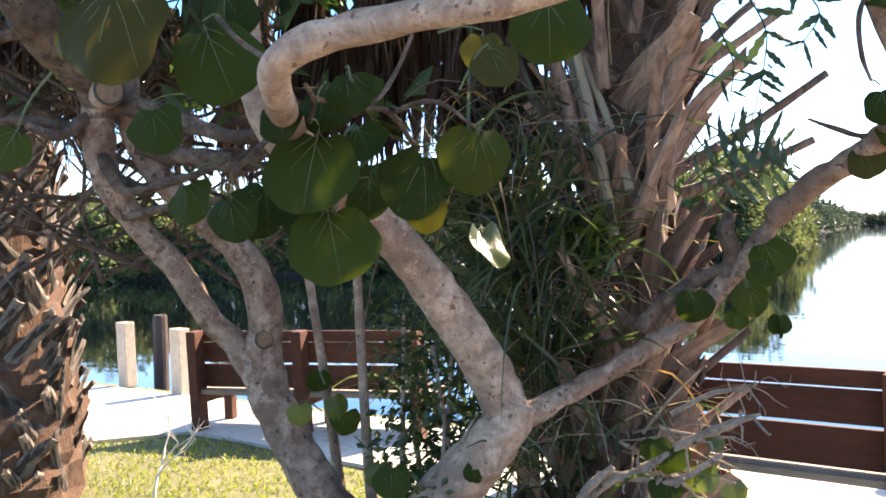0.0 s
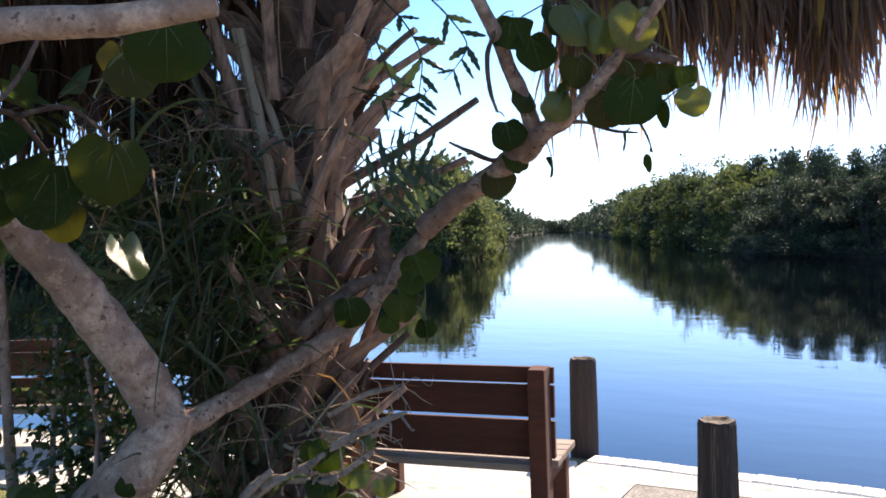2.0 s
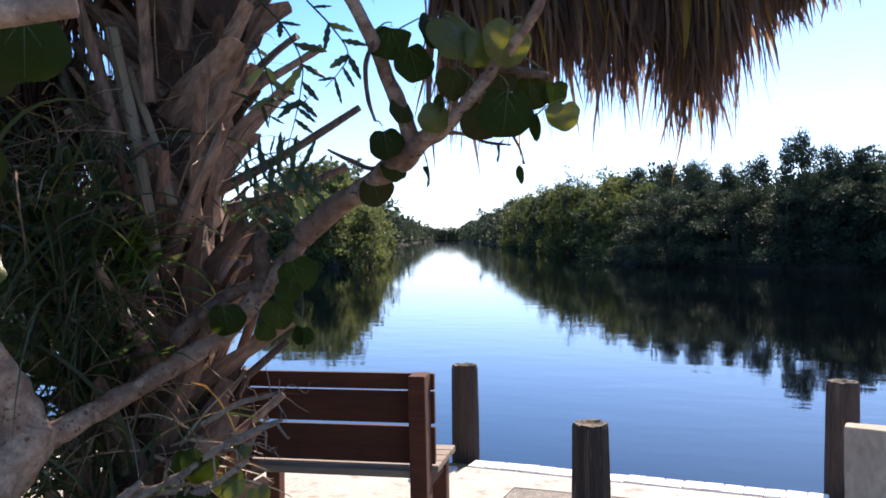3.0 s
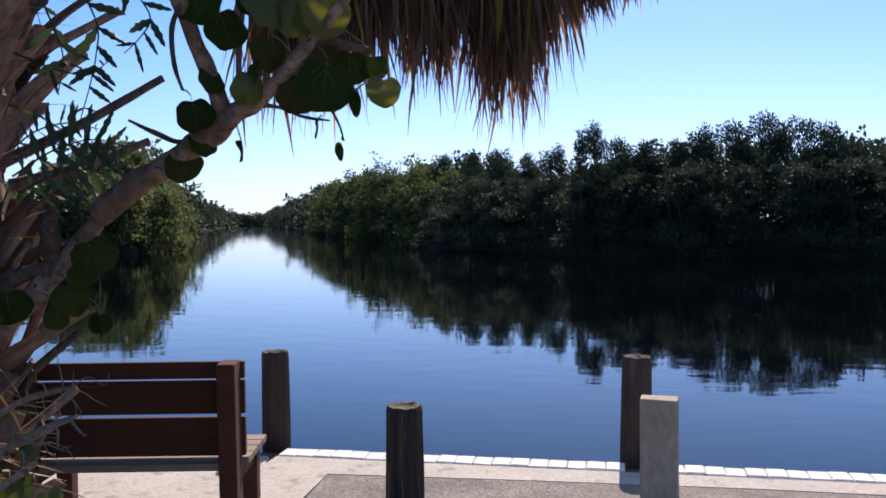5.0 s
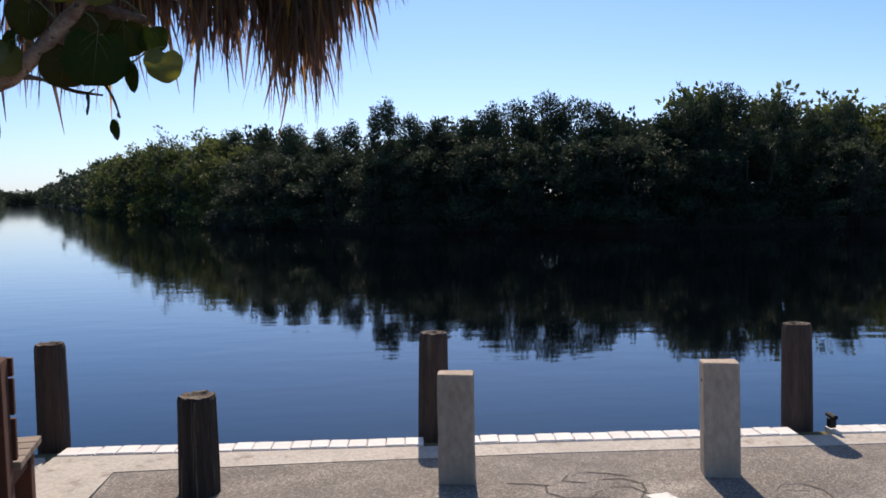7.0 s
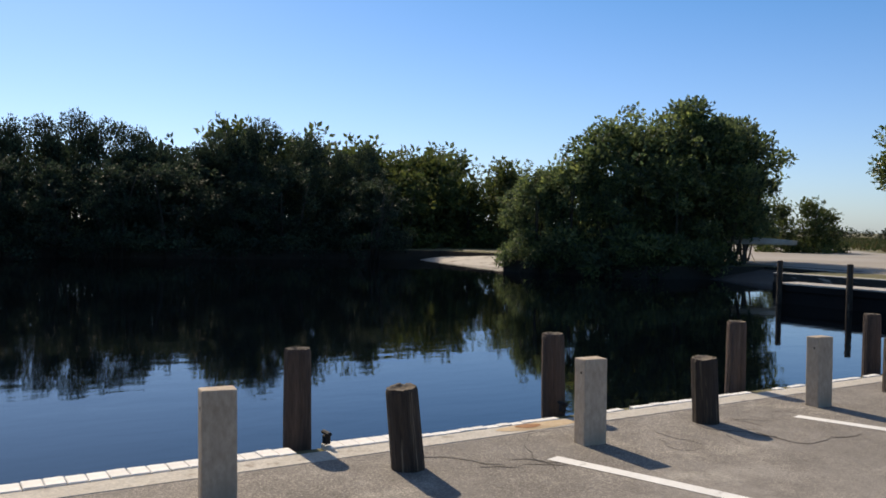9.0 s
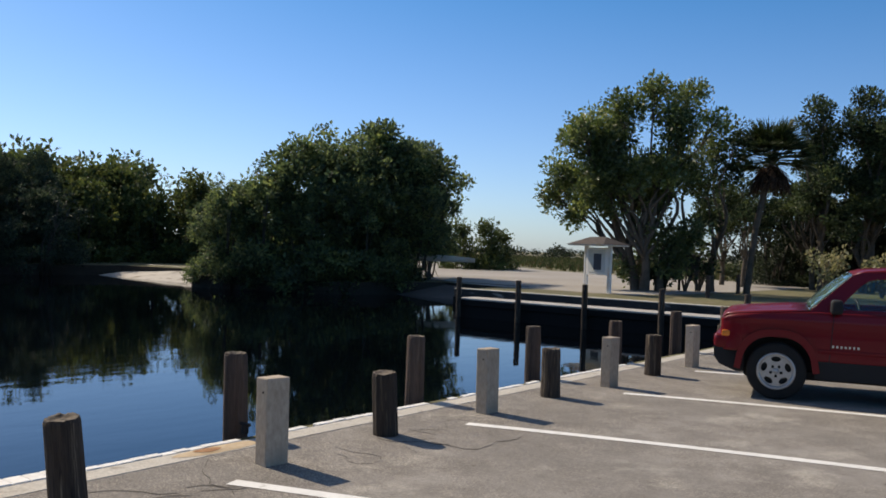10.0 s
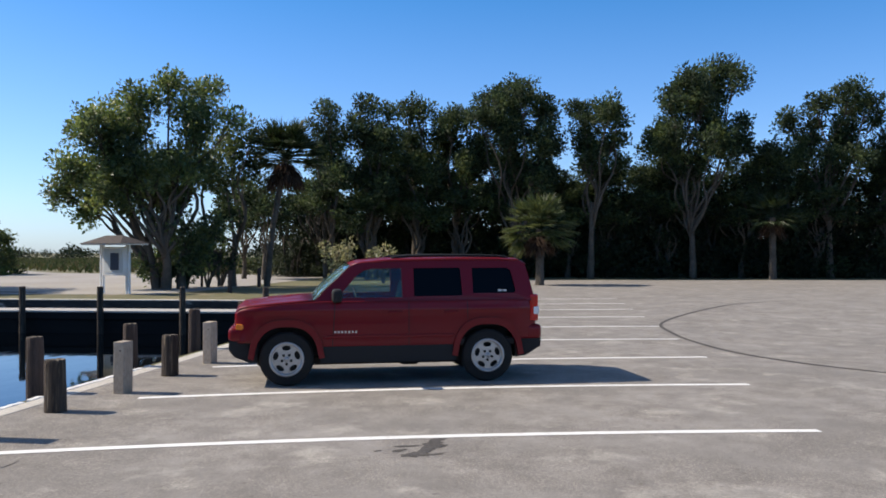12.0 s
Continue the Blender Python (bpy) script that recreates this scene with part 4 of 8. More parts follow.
def mangrove(seed, height, material, label, per=120, leaf=0.2, skirted=True, hem=-0.35):
    """A dense shoreline tree, its foliage reaching down to the water."""
    r = random.Random(seed)
    t = thing("mangrove_tree", pose(0, 0, 0), label, "mangrove tree", "trees on the banks")
    bm = bmesh.new()
    clumps = []
    wide = height * 0.40
    for s in range(5):
        a = r.uniform(0, math.tau)
        foot = Vector((math.cos(a), math.sin(a), 0)) * wide * 0.3 * r.random()
        top = foot + Vector((math.cos(a) * wide * 0.45, math.sin(a) * wide * 0.45, height * r.uniform(0.6, 0.85)))
        tube(bm, smooth_line([foot - Vector((0, 0, 0.9)), foot.lerp(top, 0.4) + Vector((r.uniform(-0.3, 0.3), r.uniform(-0.3, 0.3), 0)), top], 2), (0.11, 0.07, 0.03), 4)
    for s in range(7):
        a = r.uniform(0, math.tau)
        foot = Vector((math.cos(a), math.sin(a), 0)) * wide * r.uniform(0.4, 0.8)
        tube(bm, smooth_line([foot - Vector((0, 0, 1.0)), foot * 0.6 + Vector((0, 0, 0.4)), foot * 0.25 + Vector((0, 0, 1.3))], 2), (0.03, 0.03, 0.03), 3)
    part("trunk", bm, M["mangrove_bark"], t, smooth=True)
    for k in range(64):
        u = r.random() ** 0.9
        z = max(0.1, hem + 0.3) + u * (height - 0.8)
        girth = wide * (0.95 + 0.2 * math.sin(u * 5 + seed)) * (1.0 if u < 0.55 else max(0.2, 1 - (u - 0.55) * 1.75))
        a, q = r.uniform(0, math.tau), math.sqrt(r.uniform(0.1, 1.0))
        clumps.append((girth * q * math.cos(a), girth * q * math.sin(a), z, height * r.uniform(0.065, 0.13)))
    for k in range(25 if skirted else 0):
        a, q = math.tau * k / 25, wide * r.uniform(0.8, 1.1)
        clumps.append((q * math.cos(a), q * math.sin(a), hem + r.uniform(0, 1.65), height * r.uniform(0.08, 0.12)))
    for k in range(12):
        a, q = r.uniform(0, math.tau), wide * r.uniform(0, 0.6)
        clumps.append((q * math.cos(a), q * math.sin(a), height * r.uniform(0.82, 1.0), height * r.uniform(0.025, 0.06)))
    # loose sprigs standing out of the crown break its outline
    for k in range(30):
        u, a = r.uniform(0.45, 1.0), r.uniform(0, math.tau)
        q = wide * (1.12 if u < 0.6 else 1.12 - (u - 0.6) * 1.9) * r.uniform(0.75, 1.1)
        clumps.append((q * math.cos(a), q * math.sin(a), height * (0.12 + u * 0.93), height * r.uniform(0.022, 0.05)))
    shared("crown", foliage("crown", clumps, per * 16 / height, leaf, seed, 0.5), material, t)
    return t


def place(masters, spots, r, smin=0.85, smax=1.15, wide=1.0):
    """Sets copies of the masters on the spots; each master takes the first spot that falls to it."""
    used = set()
    for k, (x, y, s) in enumerate(spots):
        src = masters[r.randrange(len(masters))]
        m = pose(x, y, -0.05, 0, 0, r.uniform(0, 360))
        size = s * r.uniform(smin, smax)
        if src.name in used:
            src2 = copy_thing(src, m)
        else:
            used.add(src.name)
            src.matrix_basis = m
            src2 = src
        src2.scale = (size * wide * r.uniform(0.9, 1.15), size * wide * r.uniform(0.9, 1.15), size)
    for src in masters:
        if src.name not in used:
            for o in (*src.children, src):
                bpy.data.objects.remove(o)


def along(points, gap, back, r, jitter=0.7):
    """Spots along a line, set back to its left by the given distances."""
    out = []
    for (x0, y0), (x1, y1) in zip(points, points[1:]):
        d = Vector((x1 - x0, y1 - y0, 0))
        n = Vector((-d.y, d.x, 0)).normalized()
        count = max(1, int(d.length / gap))
        for row, off in enumerate(back):
            for k in range(count):
                q = Vector((x0, y0, 0)) + d * ((k + r.uniform(0.2, 0.8)) / count) + n * (off + r.uniform(-jitter, jitter))
                out.append((q.x, q.y, row))
    return out


DARK, LIGHT = M["mangrove"], M["mangrove_light"]
near_m = [mangrove(s, 7.0, DARK, "dense green mangrove with foliage down to the water", per=105, leaf=0.19, hem=-0.35) for s in range(20, 26)]
r = random.Random(12)
spots = []
for x, y, row in along([(-14, 64), (-1, 50.5), (14.3, 45.5), (26.5, 42.5)][::-1], 3.2, (0.7, -2.8), r):
    low = 0.82 if x < -5 else 0.86 if x < 3.5 else 0.93 if x < 10.5 else 0.86
    spots.append((x, y, (0.78, 0.96)[row] * low))
place(near_m, spots, r, 0.84, 1.1, 1.28)
# the taller trees that make the bank's skyline: place and height
SKYLINE = [(-16, 74.2, 7.71), (-11.6, 64.9, 7.31), (-9, 62.3, 7.31), (-6.2, 59.3, 6.75), (-4.4, 57.5, 6.8), (-1.8, 54.8, 7.92), (0.3, 52.6, 6.78), (1.9, 52.1, 6.73), (3.7, 51.5, 6.63), (5.1, 51, 7.16), (6.8, 50.5, 7.51), (8.6, 49.9, 7.74), (10.4, 49.3, 7.62), (12.3, 48.7, 6.96), (13.7, 48.2, 6.01), (15.4, 47.7, 6.38), (16.7, 47.4, 7.35), (17.9, 47.1, 7.6), (19.1, 46.8, 8.09), (21.6, 46.2, 7.28), (23.8, 45.6, 6.27), (25.4, 45.2, 6.71)]
tall_m = [mangrove(s, 7.0, DARK, "tall dark mangrove standing over the bank", per=105, leaf=0.19, hem=0.8, skirted=False) for s in (26, 27, 28, 29)]
place(tall_m, [(x, y, h / 7.65) for x, y, h in SKYLINE], r, 0.98, 1.02, 0.72)
back_row = [mangrove(s, 7.0, DARK, "dense green mangrove behind the shoreline", per=17, leaf=0.42) for s in (30, 31, 32)]
place(back_row, [(x, y, (0.86, 0.88)[row] * (0.88 if x < -4 else 1.0)) for x, y, row in along([(-14, 64), (-1, 50.5), (14.3, 45.5), (27.0, 42.5)][::-1], 3.0, (-6.4, -9.5), r)], r)

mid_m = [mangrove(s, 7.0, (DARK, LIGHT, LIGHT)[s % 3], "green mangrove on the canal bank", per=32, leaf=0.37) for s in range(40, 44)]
spots = [(x, y, (0.88, 0.98)[row] * (1 + 0.36 * min(1, max(0, (y - 74) / 60)))) for x, y, row in along([(-14, 64), (-36, 112), (-66, 180)], 4.2, (-1.5, -5.0), r, 1.2)]
place(mid_m, spots, r)
# palest copy: sunlight and haze on the far bank put into the colour
BRIGHT = leaf_material("lit_tone_mangrove_leaves", [(0.044, 0.068, 0.03), (0.078, 0.102, 0.042), (0.12, 0.14, 0.06)], through=0.3, rough=0.6, gloss=0.2, broad=0.4)
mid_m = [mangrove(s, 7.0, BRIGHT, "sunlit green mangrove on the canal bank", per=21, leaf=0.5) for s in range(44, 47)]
spots = [(x, y, 1.22 if y > 66 else 0.82) for x, y, row in along([(-35, 53), (-73, 128)], 3.6, (1.8, 5.0), r, 1.0)]
spots += [(x, y, 0.7 if y > 44 else 0.88) for x, y, row in along([(-36, 51), (-40, 52.5), (-61, 28.5), (-71, 18), (-97, 4)], 3.4, (-0.4, -3.4, -7.0), r, 1.0)]
place(mid_m, spots, r)
far = [(x, y, 1.7) for x, y, row in along([(-66, 180), (-150, 367), (-262, 612)], 7.0, (-2.5, -8), r, 2)]
far += [(x, y, 1.55) for x, y, row in along([(-73, 128), (-192, 390), (-285, 612)], 7.0, (2.5, 8), r, 2)]
far += [(x, y, 1.5) for x, y, row in along([(-235, 622), (-315, 622)], 3, (-2.0, -6.0, -10.0), r, 2)]
cl = []
for x, y, s in far:
    for k in range(14):
        cl.append((x + r.uniform(-3, 3), y + r.uniform(-3, 3), s * r.uniform(-0.3, 6.4) * r.uniform(0.6, 1), r.uniform(0.8, 1.5)))
tagged(shared("far_woods", foliage("far_woods", cl, 10, 1.35, 77), M["mangrove"]), "mangrove woods along the far canal", "woods", kind="stuff")

for seed, x, y, h, reach in ((91, -28.6, 93.3, 9.9, 1.9), (92, -25.9, 94.0, 8.9, 1.7)):
    tall = tree("broadleaf_tree", seed, h, h * 0.62, reach, 0.42, 70, 0.3, M["mangrove"], "tall thin-crowned tree standing over the mangroves", "tree", "trees on the banks", depth=2, fork=3, radius=0.09)
    tall.matrix_basis = pose(x, y, -0.1)
# the big mangrove clump by the ramp and the low trees behind the beach and the lot
CLUMP = leaf_material("clump_leaves", [(0.022, 0.04, 0.023), (0.052, 0.08, 0.04), (0.115, 0.15, 0.066), (0.032, 0.055, 0.03)], through=0.42, rough=0.55, gloss=0.35, broad=0.8)
clump_m = [mangrove(s, 7.0, CLUMP, "broad mangrove clump beside the boat ramp", per=120, leaf=0.23) for s in (60, 61, 62)]
place(clump_m, [(30.9, 24.8, 1.0), (28.5, 25.2, 0.97), (27.2, 26.4, 0.74), (26.1, 27.8, 0.62), (27.0, 29.6, 0.58), (31.5, 27.0, 0.98), (30.2, 23.4, 0.74), (32.0, 24.0, 0.72), (27.8, 24.4, 0.58)], r, 0.97, 1.03)
open_m = [mangrove(s, 7.0, CLUMP, "broad mangrove with bare stems beside the boat ramp", per=120, leaf=0.23, hem=1.2, skirted=False) for s in (63, 64, 67)]
place(open_m, [(33.0, 25.0, 1.0), (34.8, 24.8, 0.96), (36.4, 25.0, 0.92), (33.8, 23.4, 0.84), (38.8, 26.2, 0.7)], r, 0.97, 1.03)
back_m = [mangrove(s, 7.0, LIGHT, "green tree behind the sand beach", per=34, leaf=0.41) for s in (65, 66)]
place(back_m, [(31, 50.5, 0.95), (33.5, 52.5, 1.0), (36, 53, 0.98), (37.5, 54.5, 1.1), (35.5, 48, 0.72), (33, 47.8, 0.7), (29.5, 47, 0.75), (40, 50, 0.8), (34, 50, 1.0), (38, 47, 0.9), (30, 53, 1.05), (42, 44, 0.8), (45, 50, 0.9), (27.5, 50, 1.0), (30, 58, 1.1), (24, 52, 1.1), (20, 54, 1.2), (52, 53, 0.75), (58, 58, 0.7), (64, 62, 0.62), (69, 64, 0.6), (56, 50, 0.62), (60, 36.7, 0.6), (62.5, 37, 0.48), (58, 38, 0.56)], r, 0.97, 1.03)

# trees beyond the car park
LEAF = M["broadleaf"]


def crown_tree(seed, label, trunk_h, lobes, leaf, stems, radius, material, dense=6.0, per=230):
    """A trunk whose limbs fan into round lobes of foliage; lobes: rows of centre and radius."""
    r = random.Random(seed)
    t = thing("broadleaf_tree", pose(0, 0, 0), label, "tree", "trees beyond the car park")
    bm, clumps = bmesh.new(), []
    feet = []
    for k in range(stems):
        a = math.tau * k / stems + r.uniform(0, 1)
        foot = Vector((math.cos(a), math.sin(a), 0)) * (0.55 * (stems > 1))
        top = foot * 1.7 + Vector((r.uniform(-0.2, 0.2), r.uniform(-0.2, 0.2), trunk_h * r.uniform(0.8, 1.1)))
        tube(bm, smooth_line([foot - Vector((0, 0, 0.3)), foot.lerp(top, 0.5) + Vector((r.uniform(-0.15, 0.15), r.uniform(-0.15, 0.15), 0)), top], 4), (radius * 1.5, radius, radius * 0.75), 8, 0.15, 2.0)
        feet.append(top)
    for cx, cy, cz, w in lobes:
        c = Vector((cx, cy, cz))
        root = min(feet, key=lambda q: (q - c).length)
        hub = root.lerp(c, 0.8)
        start = root - Vector((0, 0, r.uniform(0.1, 0.45) * trunk_h))
        bend = (hub - start).length * 0.1
        mids = [start.lerp(hub, f) + Vector((r.uniform(-1, 1), r.uniform(-1, 1), r.uniform(-0.1, 0.9) * (1 - f))) * bend for f in (0.35, 0.68)]
        tube(bm, smooth_line([start, *mids, hub], 4), (radius * 0.55, radius * 0.45, radius * 0.32, radius * 0.18), 6, 0.15, 2.0)
        w = max(0.4, w - 0.16)
        for k in range(max(9, int(dense * (w + 0.2) ** 2))):
            d = Vector((r.gauss(0, 1), r.gauss(0, 1), r.gauss(0.25, 1))).normalized()
            q = c + d * w * r.uniform(0.35, 1.0)
            clumps.append((q.x, q.y, q.z, r.uniform(0.32, 0.68)))
            if k % 3 == 0:
                tube(bm, smooth_line([hub, hub.lerp(q, 0.5) + Vector((0, 0, r.uniform(-0.2, 0.2))), q], 2), (radius * 0.2, radius * 0.12, radius * 0.06), 4)
    part("trunk", bm, M["farbark"], t, smooth=True)
    shared("crown", foliage("crown", clumps, per, leaf, seed, 0.4), material, t)
    return t


# brighter copy of the tree leaves, sunlight put into the colour
SUNNY = leaf_material("sunny_tree_leaves", [(0.036, 0.061, 0.024), (0.07, 0.103, 0.038), (0.13, 0.16, 0.058), (0.05, 0.079, 0.03)], through=0.38, rough=0.4, gloss=0.55, broad=0.4)
# foot, label, and the crown's lobes: how far to the left, height, radius
CROWNS = [
    (38.4, 12.3, "broad round-crowned tree on the grass by the gravel lot", [(0.77, 4.59, 1.19), (1.95, 5.27, 1.1), (-0.51, 4.33, 0.94), (-1.7, 5.52, 0.94), (2.63, 5.95, 1.02), (0.0, 1.87, 0.68), (-0.94, 1.19, 0.68), (0.77, 1.02, 0.51), (-1.27, 2.21, 0.77), (-0.68, 2.38, 0.77), (-1.95, 2.97, 0.77), (3.91, 5.52, 1.27), (4.76, 4.5, 0.85), (3.06, 7.22, 1.44), (1.87, 6.54, 1.19), (1.27, 8.24, 1.27), (0.0, 9.18, 0.94), (-1.61, 9.35, 0.94), (-2.8, 7.99, 0.77), (-0.94, 7.99, 1.27), (0.68, 5.78, 1.44), (2.89, 4.76, 1.02), (1.95, 3.82, 0.77), (-0.77, 5.78, 1.19), (-2.21, 6.71, 0.94), (0.0, 2.89, 0.85), (3.57, 3.57, 0.51)]),
    (41.4, 10.4, "slender leafy tree beside the far dock", [(-0.82, 7.34, 0.82), (0.09, 6.8, 0.73), (-0.55, 5.79, 0.82), (0.36, 5.07, 0.82), (-0.82, 4.34, 0.82), (0.18, 3.52, 0.73), (1.0, 2.43, 0.64)]),
    (52, 7.9, "tall dark-leaved tree in the row behind the car park", [(0.3, 10.0, 1.0), (1.2, 9.4, 0.8), (-0.6, 9.2, 0.8), (0.3, 8.1, 1.3), (-0.1, 6.5, 1.2)]),
    (53.3, 5.6, "tall dark-leaved tree in the row behind the car park", [(0.5, 10.6, 1.0), (-1.0, 10.4, 0.9), (0.8, 9.1, 1.3), (-0.7, 8.6, 1.4), (0.4, 6.9, 1.3), (-0.6, 6.0, 1.1)]),
    (54.6, 3.2, "tall dark-leaved tree in the row behind the car park", [(0.5, 11.0, 0.9), (-0.5, 10.7, 0.9), (0.0, 9.2, 1.3), (0.7, 7.6, 1.3), (-1.0, 7.2, 1.2)]),
    (55.9, 0.8, "tall dark-leaved tree in the row behind the car park", [(0.1, 10.0, 1.3), (0.6, 8.6, 1.3), (-0.8, 7.7, 1.3)]),
    (54.3, -3, "tall dark-leaved tree in the row behind the car park", [(1.2, 11.1, 1.4), (-0.5, 11.7, 1.3), (-2.0, 10.9, 1.1), (2.1, 10.0, 1.1), (0.2, 9.5, 1.8), (-2.0, 8.8, 1.4), (2.0, 8.0, 1.5), (-0.2, 7.0, 1.7), (-2.1, 6.7, 1.3)]),
    (54.9, -7.9, "tall dark-leaved tree in the row behind the car park", [(0.5, 10.5, 1.0), (-1.0, 10.6, 1.1), (-1.8, 9.8, 0.7), (0.2, 9.2, 1.3), (-1.4, 8.5, 1.1), (-0.0, 7.5, 1.2), (-1.7, 7.0, 1.0)]),
    (55.6, -14.3, "tall dark-leaved tree in the row behind the car park", [(-1.7, 12.8, 1.4), (0.1, 12.4, 1.3), (-2.7, 12.4, 0.9), (1.2, 11.4, 1.1), (-0.6, 10.9, 1.7), (-3.1, 9.5, 0.9), (1.2, 9.5, 1.5), (-1.0, 8.9, 1.7), (2.3, 8.5, 1.2), (-2.7, 8.1, 1.1), (0.2, 7.1, 1.6), (1.7, 6.7, 1.4)]),
    (57.3, -20, "tall dark-leaved tree in the row behind the car park", [(0.7, 7.6, 1.3), (1.5, 6.8, 1.2), (-0.3, 7.2, 1.2)]),
    (56.7, -22.9, "tall dark-leaved tree in the row behind the car park", [(-1.1, 11.4, 1.2), (-2.3, 10.8, 0.9), (0.7, 10.8, 1.0), (2.4, 10.1, 0.9), (1.4, 9.3, 1.3), (-0.8, 9.3, 1.4), (-2.6, 10.0, 0.6), (1.8, 7.9, 1.1), (-0.1, 7.4, 1.3), (-1.8, 7.3, 1.0)]),
    (57, -26.2, "tall dark-leaved tree in the row behind the car park", [(-0.2, 8.2, 1.2), (-1.5, 8.9, 1.6), (-0.5, 6.3, 1.3), (-3.1, 10.0, 1.8), (-4.6, 7.8, 1.8)]),
]
r = random.Random(70)
for k, (x, y, label, lobes) in enumerate(CROWNS):
    away = Vector((x, y + 5, 0)).normalized()
    left = Vector((-away.y, away.x, 0))
    low = min(z - w for _, z, w in lobes)
    spread = []
    for side_by, z, w in lobes:
        q = left * side_by + away * r.uniform(-1.1, 1.1)
        spread.append((q.x, q.y, z, w))
        if w > 1.0:
            q = left * (side_by + r.uniform(-0.4, 0.4)) + away * r.choice((-1, 1)) * r.uniform(1.2, 2.0)
            spread.append((q.x, q.y, z - r.uniform(0.2, 0.8), w * 0.8))
    one = crown_tree(70 + k, label, max(2.4, min(4.6, low)), spread, 0.2, 4 if k == 0 else 1, 0.19 if k == 0 else 0.17, SUNNY if k == 0 else LEAF, 15.0 if k == 0 else 15.0)
    one.matrix_basis = pose(x, y, -0.05)


def lobes_of(seed, count, wide, low, high):
    """Lobes heaped into one uneven crown."""
    r = random.Random(seed)
    out = [(0, 0, (low + high) / 2, wide * 0.6), (r.uniform(-0.2, 0.2) * wide, r.uniform(-0.2, 0.2) * wide, high - 0.45 * wide, wide * 0.45)]
    for k in range(count):
        a, u = math.tau * k / count + r.uniform(-0.4, 0.4), r.uniform(0.1, 1)
        out.append((math.cos(a) * wide * 0.62, math.sin(a) * wide * 0.62, low + (high - low) * (0.15 + 0.6 * u), wide * r.uniform(0.35, 0.48)))
    return out


row_m = [crown_tree(s, "dark-leaved tree standing behind the row", 3.6, lobes_of(s, 7, 2.5, 3.6, 10.6), 0.24, 1, 0.16, LEAF, 9.0, 190) for s in (90, 91, 92, 93)]
rows = [(58, 10.5, 0.8, 1.1), (58, 7.0, 0.84, 1.2), (59, 3.5, 0.82, 1.2), (60, 0, 0.84, 1.3), (59, -4, 0.8, 1.2), (60, -8, 0.78, 1.3), (58, -11.2, 0.7, 1.0), (60, -14, 0.84, 1.3), (59, -18, 0.72, 1.2), (58, -20.4, 0.68, 1.0), (60, -25, 0.84, 1.3), (60, -30, 0.84, 1.3), (54, -33, 0.95, 1.2), (53, -38, 0.95, 1.2),
        (53, 8.6, 0.66, 0.9), (52, 5.8, 0.64, 0.9), (51, 12.0, 0.62, 0.8), (54, 3.0, 0.68, 0.9), (53, 14.0, 0.6, 0.8), (55, 0.2, 0.68, 0.95), (56, -3.2, 0.68, 0.9), (57, -6.5, 0.68, 1.0), (57, -9, 0.66, 1.0), (57, -13, 0.64, 1.0), (57, -17.5, 0.64, 1.0), (57, -22, 0.66, 1.0), (57, -27, 0.66, 1.1)]
for k, (x, y, tall_by, wide_by) in enumerate(rows):
    one = row_m[k] if k < 4 else copy_thing(row_m[k % 4], pose(0, 0, 0))
    one.matrix_basis = pose(x, y, -0.05, 0, 0, 77 * k) @ Matrix.Diagonal((wide_by, wide_by, tall_by, 1))
# leaves darkened: shade under the tree row put into their colour
UNDER = leaf_material("shaded_understorey_leaves", [(0.008, 0.014, 0.008), (0.016, 0.026, 0.013), (0.035, 0.048, 0.02), (0.01, 0.018, 0.01)], through=0.1, rough=0.6, gloss=0.2, broad=0.5)
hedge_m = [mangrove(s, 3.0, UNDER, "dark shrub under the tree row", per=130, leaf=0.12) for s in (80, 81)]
for h in hedge_m:
    h.name = "shrub"
    tagged(h, category="shrub", group="shrubs under the tree row")
spots = []
for k in range(38):
    spots.append((r.uniform(57, 60), 12 - 1.45 * k, r.uniform(1.2, 2.0)))
for k in range(20):
    spots.append((r.uniform(62, 65), 14 - 2.7 * k, r.uniform(1.9, 2.5)))
place(hedge_m, spots, r)


def fan(roots, ways, seed, blade=0.75, n=26, spread=1.25, droop=0.5, width=0.045, r=None):
    """Blades of a fan leaf about each leaf stalk's end."""
    g = np.random.default_rng(seed)
    ro, wa = [], []
    for q, d in zip(roots, ways):
        d = Vector(d).normalized()
        side = d.cross(Vector((0, 0, 1)))
        side = side.normalized() if side.length > 0.05 else Vector((1, 0, 0))
        for k in range(n):
            a = (k / (n - 1) - 0.5) * 2 * spread
            w = d * math.cos(a) + side * math.sin(a) + Vector(g.normal(scale=0.06, size=3))
            ro.append(Vector(q))
            wa.append(w)
    m = len(ro)
    return ro, wa, blade * (0.7 + 0.4 * g.random(m)), width, droop * (0.5 + g.random(m))


